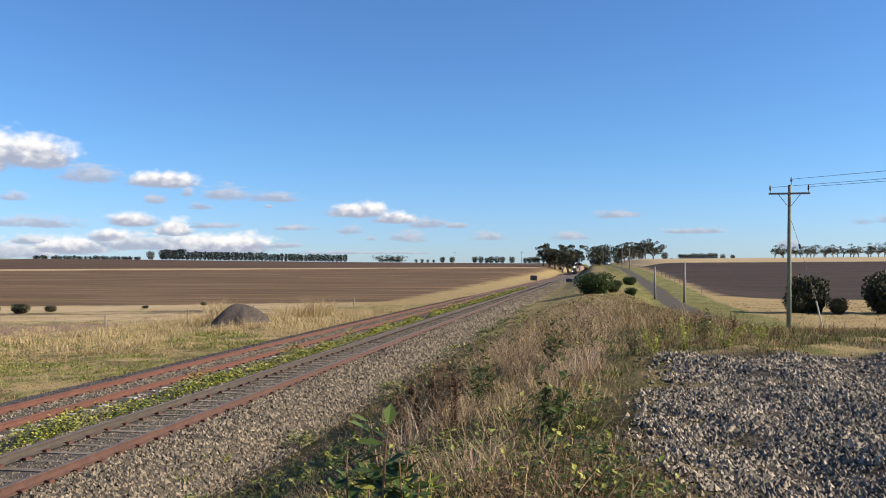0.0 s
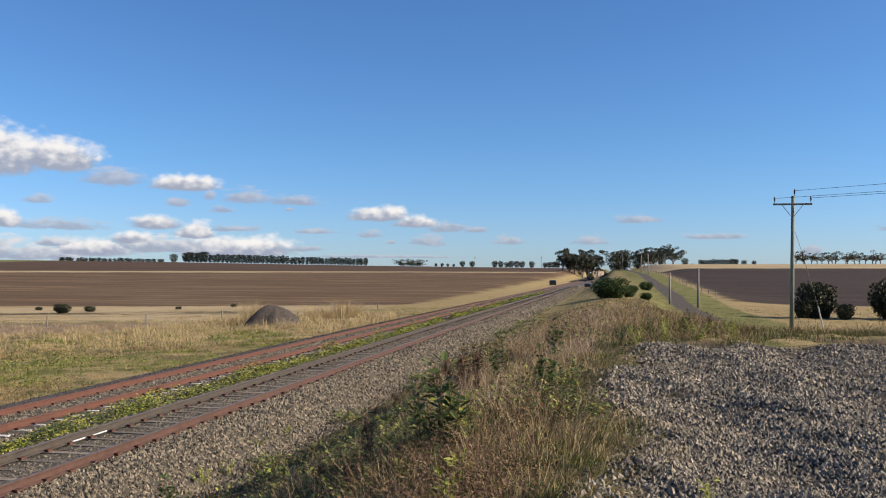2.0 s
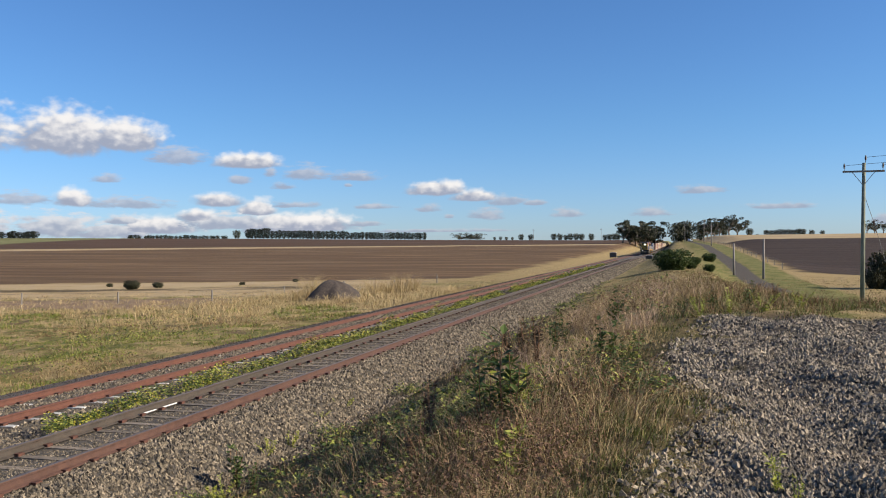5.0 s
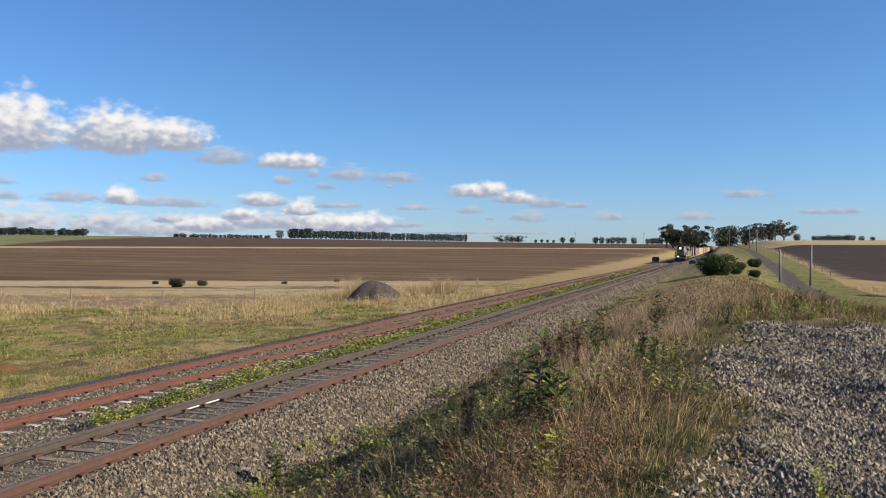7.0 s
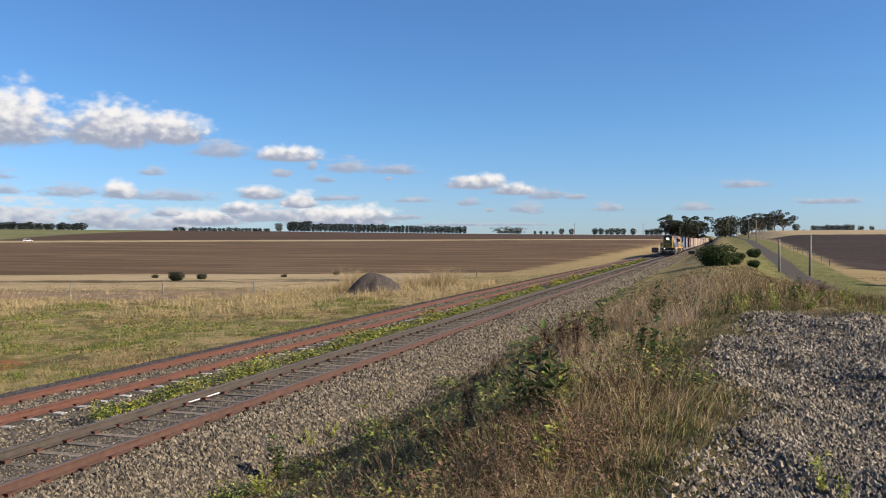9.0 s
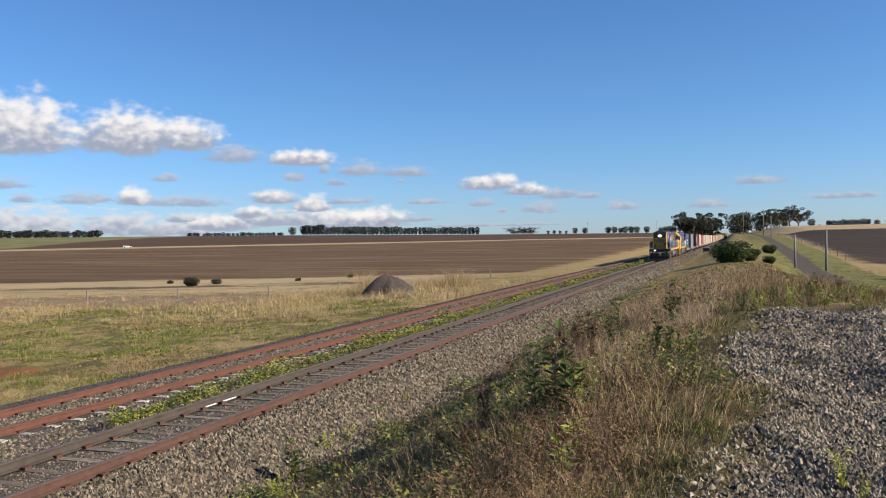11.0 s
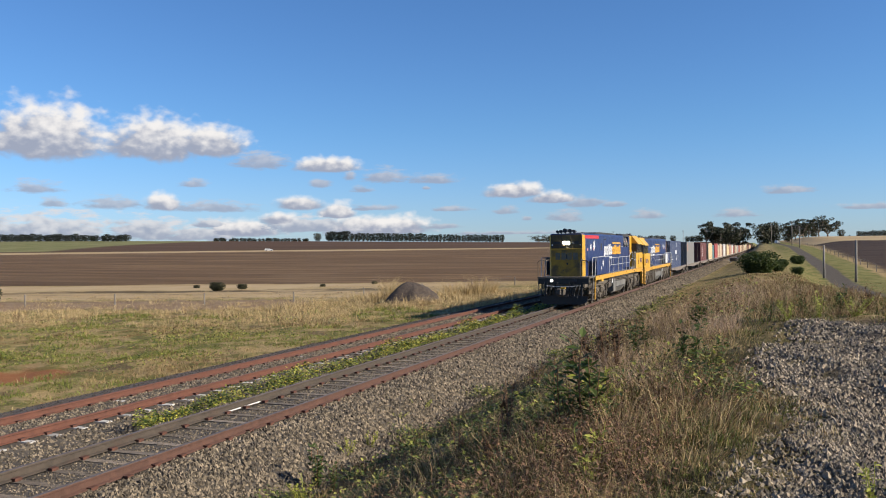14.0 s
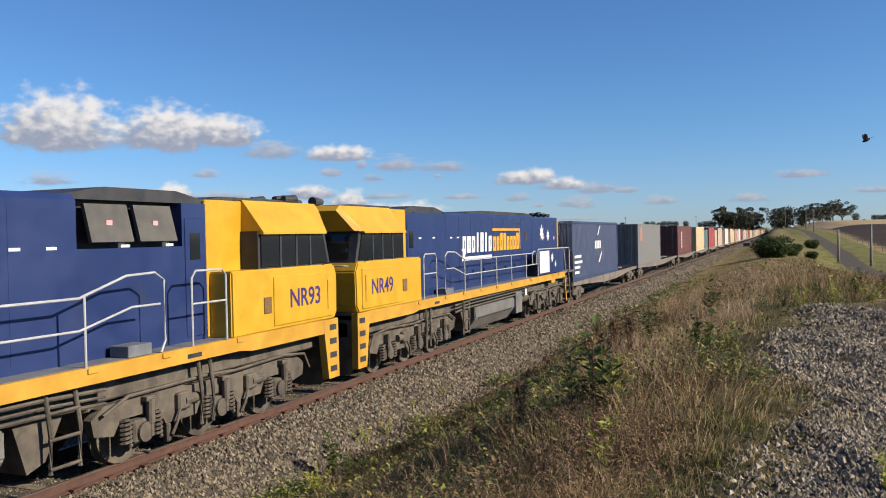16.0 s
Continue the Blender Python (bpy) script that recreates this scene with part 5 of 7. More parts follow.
    for s in (-1, 1):
        for a, b in ((18.02, 18.62), (18.7, 19.2), (19.26, 19.72), (19.78, 20.38)):
            bm = bmesh.new()
            prism(bm, [(a, 2.86), (b + (0.08 if b > 20 else 0), 2.86), (b - (0.1 if b > 20 else 0), 3.44), (a, 3.44)], "x", s * 1.361, s * 1.39)
            part("side_window", bm, M_GLASS, lo, "dark cab side window")
        for y in (18.66, 19.23, 19.75):
            bm = bmesh.new()
            box(bm, s * 1.361, s * 1.40, y - 0.03, y + 0.03, 2.84, 3.46)
            part("window_post", bm, M_DARK, lo)
        bm = bmesh.new()
        box(bm, s * 1.435, s * 1.462, 18.3, 20.45, 1.74, 2.66, 0.01)
        part("cab_side_panel", bm, M_YELLOW, lo)
        bm = bmesh.new()
        box(bm, s * 1.435, s * 1.46, 17.98, 18.22, 2.0, 2.3, 0.005)
        part("cab_grille", bm, M_GRILLE, lo, "brown cab grille")
        bm = bmesh.new()
        tube(bm, (s * 1.47, 20.3, 1.9), (s * 1.47, 20.3, 2.5), 0.018, 6)
        part("grab_iron", bm, M_SILL, lo)
        bm = bmesh.new()
        tube(bm, (s * 1.4, 20.2, 2.82), (s * 1.55, 20.25, 2.86), 0.015, 6)
        part("mirror_arm", bm, M_DARK, lo)
        turn = pose(s * 1.464, 19.42, 2.05, 90, 0, 90 * s)
        lettering(number, 0.50, turn, M_PURPLE, lo, "violet painted fleet number")
    for x in (-0.62, 0.62):
        bm = bmesh.new()
        prism(bm, [(x - 0.56, 2.88), (x + 0.56, 2.88), (x + 0.53, 3.44), (x - 0.53, 3.44)], "y", 0, 0.02)
        for v in bm.verts:
            v.co.y = 20.60 - (v.co.z - 2.8) * 0.305 + (0.012 if v.co.y > 0.01 else 0.0)
        part("windscreen", bm, M_GLASS, lo, "dark windscreen")
        bm = bmesh.new()
        tube(bm, (x * 0.6, 20.72, 3.78), (x * 0.6, 20.8, 3.76), 0.08, 12)
        part("cab_headlight", bm, M_WHITE, lo)
    railing(lo, [(-1.3, 20.8, 2.72), (-1.2, 20.86, 2.74), (1.2, 20.86, 2.74), (1.3, 20.8, 2.72)], 0.018, "nose_grab_rail")
    bm = bmesh.new()
    prism(bm, [(-1.4, 1.5), (1.4, 1.5), (1.35, 0.5), (1.1, 0.25), (-1.1, 0.25), (-1.35, 0.5)], "y", 20.5, 20.6)
    part("cab_pilot", bm, M_GEAR, lo)
    bm = bmesh.new()
    box(bm, -0.16, 0.16, 20.5, 21.05, 0.72, 1.04, 0.04)
    part("rear_coupler", bm, M_GEAR, lo)
    # fuel tank, boxes, pipes
    bm = bmesh.new()
    prism(bm, [(-1.32, 1.08), (-1.32, 0.72), (-1.0, 0.32), (1.0, 0.32), (1.32, 0.72), (1.32, 1.08)], "y", 8.2, 12.5)
    bmesh.ops.bevel(bm, geom=list(bm.edges), offset=0.03, segments=2, affect="EDGES")
    part("fuel_tank", bm, M_TANK, lo, "dusty grey fuel tank")
    for s in (-1, 1):
        bm = bmesh.new()
        box(bm, s * 1.32 - 0.012, s * 1.32 + 0.012, 8.6, 12.2, 0.71, 0.745)
        part("tank_ledge", bm, M_DARK, lo)
        bm = bmesh.new()
        box(bm, min(s * 0.9, s * 1.36), max(s * 0.9, s * 1.36), 7.35, 8.12, 0.48, 1.25, 0.02)
        part("battery_box", bm, M_TANK, lo)
        bm = bmesh.new()
        box(bm, s * 1.36 - 0.01, s * 1.36 + 0.02, 6.75, 6.95, 1.05, 1.3, 0.005)
        part("gauge_plate", bm, M_WHITE, lo)
        bm = bmesh.new()
        tube(bm, (s * 1.1, 6.2, 0.95), (s * 1.1, 7.25, 0.95), 0.19, 14)
        part("air_reservoir", bm, M_GEAR, lo)
        for dz, r in ((0, 0.03), (-0.1, 0.022), (-0.2, 0.03)):
            bm = bmesh.new()
            pipe(bm, [(s * 1.3, 5.9, 1.36 + dz), (s * 1.32, 9.0, 1.36 + dz), (s * 1.32, 13.0, 1.34 + dz), (s * 1.28, 14.2, 1.28 + dz)], r, 6)
            part("underframe_pipe", bm, M_GEAR, lo)
        for y in (13.1, 13.6, 16.2, 16.5):
            bm = bmesh.new()
            pipe(bm, [(s * 1.33, y, 1.42), (s * 1.36, y + 0.05, 0.9), (s * 1.34, y + 0.05, 0.35)], 0.035, 6)
            part("sand_pipe", bm, M_GEAR, lo)
        for z in (0.42, 0.8, 1.15):
            bm = bmesh.new()
            tube(bm, (s * 1.36, 13.12, z), (s * 1.36, 13.65, z), 0.025, 6)
            part("ladder_rung", bm, M_GEAR, lo)
        bm = bmesh.new()
        prism(bm, [(12.7, 1.05), (13.5, 1.05), (13.2, 0.5), (12.9, 0.4)], "x", min(s * 0.7, s * 1.2), max(s * 0.7, s * 1.2))
        part("equipment_case", bm, M_GEAR, lo)
    loco_bogie(lo, 3.0)
    loco_bogie(lo, 16.85)
    return lo


loco1 = locomotive("NR93")
tagged(loco1, "blue and yellow diesel locomotive running hood first, headlights lit", "locomotive", "locomotives")
RUNNING.append((loco1, 0.0, 1))
loco2 = locomotive("NR49", True)
tagged(loco2, "second blue and yellow diesel locomotive, cab towards the first", "locomotive", "locomotives")
RUNNING.append((loco2, 42.35, -1))


# ---- wagons and containers ----
def flat_wagon(length):
    wg = empty("container_wagon")
    for s in (-1, 1):
        bm = bmesh.new()
        prism(bm, [(0.3, 1.02), (length - 0.3, 1.02), (length - 0.3, 0.86), (length - 4, 0.78), (length * 0.6, 0.62), (length * 0.4, 0.62), (4, 0.78), (0.3, 0.86)], "x", s * 1.12, s * 1.24)
        part("side_sill", bm, M_WAGON, wg)
    bm = bmesh.new()
    box(bm, -0.3, 0.3, 0.0, length, 0.7, 0.98, 0.02)
    part("centre_sill", bm, M_WAGON, wg)
    for k in range(8):
        y = 0.4 + (length - 0.8) * k / 7
        bm = bmesh.new()
        box(bm, -1.2, 1.2, y - 0.12, y + 0.12, 0.84, 1.0)
        part("cross_bearer", bm, M_WAGON, wg)
    for yb in (2.1, length - 2.1):
        bg = empty("bogie", pose(0, yb, 0))
        bg.parent = wg
        for k in (-0.9, 0.9):
            wheelset(bg, k, 0.42)
        for s in (-1, 1):
            bm = bmesh.new()
            prism(bm, [(-1.2, 0.55), (-0.8, 0.62), (-0.35, 0.78), (0.35, 0.78), (0.8, 0.62), (1.2, 0.55), (1.15, 0.36), (0.65, 0.38), (0.4, 0.25), (-0.4, 0.25), (-0.65, 0.38), (-1.15, 0.36)], "x", s * 0.98, s * 1.12)
            part("side_frame", bm, M_GEAR, bg)
            bm = bmesh.new()
            for d in (-0.17, 0.0, 0.17):
                tube(bm, (s * 1.12, d, 0.32), (s * 1.12, d, 0.6), 0.07, 8)
            part("spring_nest", bm, M_GEAR, bg)
        bm = bmesh.new()
        box(bm, -1.0, 1.0, -0.25, 0.25, 0.45, 0.72, 0.03)
        part("bolster", bm, M_GEAR, bg)
    for y, d in ((0, -1), (length, 1)):
        bm = bmesh.new()
        box(bm, -0.12, 0.12, min(y, y + d * 0.3), max(y, y + d * 0.3), 0.74, 1.0, 0.02)
        part("coupler", bm, M_GEAR, wg)
    for s in (-1, 1):
        bm = bmesh.new()
        pipe(bm, [(s * 1.2, 0.35, 1.0), (s * 1.24, 0.2, 0.9), (s * 1.24, 0.2, 0.45), (s * 1.1, 0.2, 0.45)], 0.02, 6)
        part("hand_step", bm, M_GEAR, wg)
    bm = bmesh.new()
    tube(bm, (-0.5, length * 0.42, 0.6), (0.5, length * 0.42, 0.6), 0.2, 12)
    box(bm, 0.5, 1.0, length * 0.45, length * 0.5, 0.45, 0.75, 0.02)
    part("brake_gear", bm, M_GEAR, wg)
    return wg


def corrugated(bm, length, height, side):
    """One ribbed side wall, from corner post to corner post."""
    n = max(6, int(length / 0.29))
    p = (length - 0.3) / n
    ys, xs = [], []
    for k in range(n):
        a = 0.15 + k * p
        ys += [a, a + p * 0.28, a + p * 0.5, a + p * 0.78]
        xs += [0.0, 0.0, -0.038, -0.038]
    ys.append(length - 0.15)
    xs.append(0.0)
    lo_ = [bm.verts.new((side * (1.205 + x), y, 0.14)) for x, y in zip(xs, ys)]
    hi_ = [bm.verts.new((side * (1.205 + x), y, height - 0.1)) for x, y in zip(xs, ys)]
    for k in range(len(ys) - 1):
        bm.faces.new((lo_[k], lo_[k + 1], hi_[k + 1], hi_[k]))


def container(length, height, mat, ribbed=True):
    """An ISO box: corner posts, rails, ribbed or flat sides, roof, end doors with locking bars."""
    c = empty("shipping_container")
    bm = bmesh.new()
    for sx in (-1, 1):
        for y in (0, length - 0.16):
            box(bm, min(sx * 1.06, sx * 1.22), max(sx * 1.06, sx * 1.22), y, y + 0.16, 0, height, 0.0)
        box(bm, min(sx * 1.15, sx * 1.22), max(sx * 1.15, sx * 1.22), 0.16, length - 0.16, 0, 0.15)
        box(bm, min(sx * 1.15, sx * 1.22), max(sx * 1.15, sx * 1.22), 0.16, length - 0.16, height - 0.11, height)
    for y in (0, length - 0.12):
        box(bm, -1.06, 1.06, y, y + 0.12, 0, 0.15)
        box(bm, -1.06, 1.06, y, y + 0.12, height - 0.12, height)
    part("frame", bm, mat, c)
    for s in (-1, 1):
        bm = bmesh.new()
        if ribbed:
            corrugated(bm, length, height, s)
        else:
            box(bm, min(s * 1.17, s * 1.212), max(s * 1.17, s * 1.212), 0.1, length - 0.1, 0.14, height - 0.1)
        part("side_wall", bm, mat, c)
    bm = bmesh.new()
    box(bm, -1.18, 1.18, 0.06, length - 0.06, height - 0.05, height - 0.015)
    part("roof_panel", bm, mat, c)
    bm = bmesh.new()
    box(bm, -1.14, 1.14, 0.1, length - 0.1, 0.1, 0.16)
    part("floor_panel", bm, M_GEAR, c)
    for y, d in ((0.05, -1), (length - 0.05, 1)):
        bm = bmesh.new()
        n, front = 8, []
        for k in range(n):
            x0, w = -1.06 + k * 2.12 / n, 2.12 / n
            front += [(x0, y), (x0 + w * 0.45, y), (x0 + w * 0.6, y - d * 0.05), (x0 + w * 0.88, y - d * 0.05)]
        front.append((1.06, y))
        prism(bm, front + [(a, b - d * 0.03) for a, b in front[::-1]], "z", 0.14, height - 0.12)
        part("end_wall", bm, mat, c)
    for x in (-0.75, -0.3, 0.3, 0.75):
        bm = bmesh.new()
        tube(bm, (x, -0.02, 0.12), (x, -0.02, height - 0.12), 0.022, 6)
        part("locking_bar", bm, M_GEAR, c)
    return c


M_WAGON = surf("dusty_brown_wagon_steel", (0.13, 0.10, 0.08), (0.24, 0.20, 0.17), 3, 0.85, 0.1, 25, dirt=(0.28, 0.24, 0.20), dscale=1.2)


def box_paint(name, c, worn=(0.3, 0.22, 0.17)):
    return surf(name, [v * 0.9 for v in c], [min(1, v * 1.12) for v in c], 1.6, 0.55, 0.03, 30, dirt=[0.55 * v + 0.45 * w for v, w in zip(c, worn)], dscale=1.1, dmin=0.58)


PAINT = {"navy blue": box_paint("navy_box", (0.035, 0.055, 0.125)), "grey": box_paint("grey_box", (0.20, 0.19, 0.18)), "maroon": box_paint("maroon_box", (0.13, 0.032, 0.028)),
         "cream": box_paint("cream_box", (0.62, 0.47, 0.27)), "teal": box_paint("teal_box", (0.07, 0.17, 0.19)), "red": box_paint("red_box", (0.34, 0.05, 0.045)),
         "pale beige": box_paint("beige_box", (0.52, 0.40, 0.29)), "salmon": box_paint("salmon_box", (0.42, 0.22, 0.16)), "white": box_paint("white_box", (0.62, 0.60, 0.56)), "brown": box_paint("brown_box", (0.16, 0.075, 0.05))}


def livery(c, colour):
    """Plain shapes in the place of the markings on the first boxes."""
    def plate(name, pts, mat):
        bm = bmesh.new()
        prism(bm, pts, "x", 1.222, 1.228)
        part(name, bm, mat, c)
    if colour == "navy blue":
        for k in range(4):
            plate("wordmark_bar", [(5.3 + k * 0.42, 1.48), (5.62 + k * 0.42, 1.48), (5.66 + k * 0.42, 1.9), (5.34 + k * 0.42, 1.9)], M_WHITE)
        plate("marking", [(6.0, 2.2), (6.5, 2.62), (6.9, 2.72), (6.5, 2.45), (6.25, 2.2)], M_WHITE)
        plate("marking", [(6.2, 0.75), (6.5, 0.75), (7.1, 1.1), (7.2, 1.35), (6.8, 1.12)], M_WHITE)
        for k, (z, w) in enumerate(((1.12, 1.5), (0.85, 1.7), (0.6, 1.2), (0.35, 1.0))):
            plate("marking", [(0.45, z), (0.45 + w, z), (0.45 + w, z + 0.13), (0.45, z + 0.13)], M_WHITE)
    if colour == "grey":
        plate("marking", [(0.9, 1.7), (2.2, 1.7), (2.0, 2.7), (1.1, 2.6)], PAINT["salmon"])
    if colour == "maroon":
        for k in range(5):
            plate("wordmark_bar", [(3.4, 0.7 + k * 0.34), (4.1, 0.7 + k * 0.34), (4.1, 0.95 + k * 0.34), (3.4, 0.95 + k * 0.34)], M_WHITE)


def make_consist():
    masters = {20.0: flat_wagon(20.0), 25.0: flat_wagon(25.0)}
    boxes = {}
    rng = random.Random(4)

    def load(colour, length, y, deck=1.03):
        key = (colour, length)
        if key not in boxes:
            boxes[key] = container(length, 2.9 if length > 7 else 2.59, PAINT[colour], colour not in ("grey",))
            tagged(boxes[key], f"{colour} steel {'long' if length > 7 else 'short'} shipping container riding on a wagon", "container", "containers on the train")
            livery(boxes[key], colour)
            ob = boxes[key]
        else:
            ob = copy_thing(boxes[key], pose(0, 0, 0))
        RUNNING.append((ob, y, deck))

    plan = [(20.0, 43.6, [("navy blue", 12.19, 0.4)]), (25.0, 63.9, [("grey", 12.19, 0.4)]), (20.0, 89.2, [("maroon", 14.63, 0.5)])]
    y = 109.5
    colours = ["cream", "teal", "red", "pale beige", "pale beige", "brown", "white", "brown", "cream", "cream", "salmon", "pale beige", "white", "red", "cream", "grey"]
    for k in range(36):
        a, b = colours[(2 * k) % len(colours)], colours[(2 * k + 1) % len(colours)]
        if k > 6:
            a, b = rng.choice(colours), rng.choice(colours)
        plan.append((20.0, y, [(a, 12.19, 0.7), (b, 6.06, 13.2)]))
        y += 20.35
    used = set()
    for length, y, loads in plan:
        ob = masters[length] if length not in used else copy_thing(masters[length], pose(0, 0, 0))
        used.add(length)
        tagged(ob, "dusty brown skeletal container wagon", "railway wagon", "wagons of the train")
        RUNNING.append((ob, y, 1))
        for colour, ln, off in loads:
            load(colour, ln, y + off)


make_consist()


def motions():
    drive()
    for thing, off, way in RUNNING:
        lift = way if way not in (1, -1) else 0.0
        rows = []
        for k in range(33):
            t = k * 0.5
            y = front_y(t) + off
            rows.append((t, pose(0, y, float(track_z(y)) + lift, 0, 0, 180 if way == -1 else 0)))
        walk(thing, rows)


# ---- grasses, weeds, loose stone ----
GRASS = {
    "straw": leaf("straw_grass", (0.20, 0.14, 0.06), (0.55, 0.40, 0.185), rough=0.7, through_=0.16),
    "pale": leaf("pale_dry_grass", (0.42, 0.30, 0.14), (0.70, 0.53, 0.28), rough=0.7, through_=0.16),
    "rust": leaf("rusty_dry_weeds", (0.085, 0.047, 0.026), (0.33, 0.19, 0.105), rough=0.8, through_=0.12),
    "green": leaf("green_grass", (0.045, 0.06, 0.012), (0.215, 0.225, 0.055), rough=0.6, through_=0.22),
    "broad": leaf("broad_weed_leaves", (0.03, 0.055, 0.012), (0.13, 0.175, 0.045), rough=0.5, through_=0.25),
    "lime": leaf("yellow_green_leaves", (0.20, 0.225, 0.03), (0.52, 0.52, 0.11), rough=0.5, through_=0.22),
    "meadow": leaf("meadow_grass", (0.10, 0.135, 0.02), (0.36, 0.37, 0.085), rough=0.6, through_=0.22),
    "pink": leaf("pinkish_seed_grass", (0.36, 0.235, 0.145), (0.66, 0.48, 0.33), rough=0.8, through_=0.2),
    "dock": leaf("reddish_dock_leaves", (0.045, 0.04, 0.018), (0.16, 0.085, 0.045), (0.06, 0.085, 0.022), rough=0.6, through_=0.15),
    "flower": leaf("yellow_flowers", (0.60, 0.48, 0.03), (0.80, 0.68, 0.10), rough=0.5, through_=0.16),
}


def patch(x, y, size, seed):
    """A smooth patchwork value, about -1 to 1."""
    a, b = x / size + seed * 3.7, y / size + seed * 1.9
    return 0.55 * np.sin(a * 1.3 + 1.7 * np.sin(b * 0.9)) + 0.45 * np.sin(b * 1.6 + 1.4 * np.sin(a * 1.1 + 1))


def blade_mesh(rng, x, y, h, w, lean=0.35, sink=0.03, way=None, spread=None):
    """Bent tapering blades: three triangles each."""
    n = len(x)
    z = land(x, y) - sink
    a = rng.random(n) * 2 * math.pi
    b = rng.random(n) * 2 * math.pi if way is None else way
    tilt = lean * (0.3 + rng.random(n)) if spread is None else lean * (0.15 + spread) * (0.5 + rng.random(n))
    side = np.stack([np.cos(a), np.sin(a), np.zeros(n)], -1) * (w / 2)[:, None]
    out = np.stack([np.cos(b), np.sin(b), np.zeros(n)], -1) * (h * tilt)[:, None]
    base = np.stack([x, y, z], -1)
    mid = base + out * 0.35 + np.stack([np.zeros(n), np.zeros(n), h * 0.6], -1)
    tip = base + out + np.stack([np.zeros(n), np.zeros(n), h * (1 - 0.25 * tilt)], -1)
    v = np.stack([base - side, base + side, mid - side * 0.7, mid + side * 0.7, tip], 1).reshape(-1, 3)
    o = (np.arange(n) * 5)[:, None]
    f = np.concatenate([o + [0, 1, 3], o + [0, 3, 2], o + [2, 3, 4]])
    return v, f


def leaf_mesh(rng, c, length, width, droop=0.5):
    """Pointed leaves standing out from the given places."""
    n = len(c)
    a = rng.random(n) * 2 * math.pi
    up = rng.uniform(-droop, 0.9, n)
    d = np.stack([np.cos(a) * np.cos(up), np.sin(a) * np.cos(up), np.sin(up)], -1)
    s = np.stack([-np.sin(a), np.cos(a), rng.uniform(-0.5, 0.5, n)], -1)
    L, W = length[:, None], width[:, None]
    v = np.stack([c, c + d * L * 0.5 + s * W * 0.5, c + d * L - np.array([0, 0, 1]) * L * 0.12, c + d * L * 0.5 - s * W * 0.5], 1).reshape(-1, 3)
    return v, np.arange(n * 4).reshape(-1, 4)


def scatter(rng, n, az0, az1, r0, r1, power=1.0):
    """Places in a wedge, thinner with distance."""
    az = np.radians(rng.uniform(az0, az1, n))
    u = rng.random(n)
    r = r0 * (r1 / r0) ** (u ** power)
    return 10.17 + r * np.sin(az), r * np.cos(az), r


def grow(name, kind, x, y, h, w, label, lean=0.35, rng=None):
    v, f = blade_mesh(rng or np.random.default_rng(1), x, y, h, w, lean)
    tagged(raw(name, v, f, GRASS[kind]), label, "grass", kind="stuff")


def tufts(rng, cx, cy, r, per, kinds, tall, pure, parts):
    """Tussocks: blades that lean out of a common root."""
    n = len(cx)
    idx = np.repeat(np.arange(n), per)
    a = rng.random(n * per) * 2 * math.pi
    q = rng.random(n * per) ** 0.7
    wide = 0.10 * (1 + r[idx] / 13)
    x, y = cx[idx] + np.cos(a) * q * wide, cy[idx] + np.sin(a) * q * wide
    for k, (tag, kind, lo, hi, wd, lean, label) in enumerate(parts):
        own = np.where(rng.random(n * per) < pure, kinds[idx], rng.integers(0, len(parts), n * per))
        m = own == k
        h = (lo + (hi - lo) * rng.random(m.sum()) ** 1.3) * tall[idx][m]
        w = wd * (1 + r[idx][m] / 15) * (0.6 + 0.8 * rng.random(m.sum()))
        v, f = blade_mesh(rng, x[m], y[m], h, w, lean, way=a[m] + rng.normal(size=m.sum()) * 0.5, spread=q[m])
        tagged(raw(tag, v, f, GRASS[kind]), label, "grass", kind="stuff")


def lush(x, y):
    """Where the bank's damp hollow keeps the weeds green."""
    return np.exp(-((x - 7.3) / 1.6) ** 2 - ((y - 9.5) / 4.0) ** 2) + 0.6 * np.exp(-((x - 4.6) / 1.0) ** 2 - ((y - 13.0) / 5.0) ** 2)


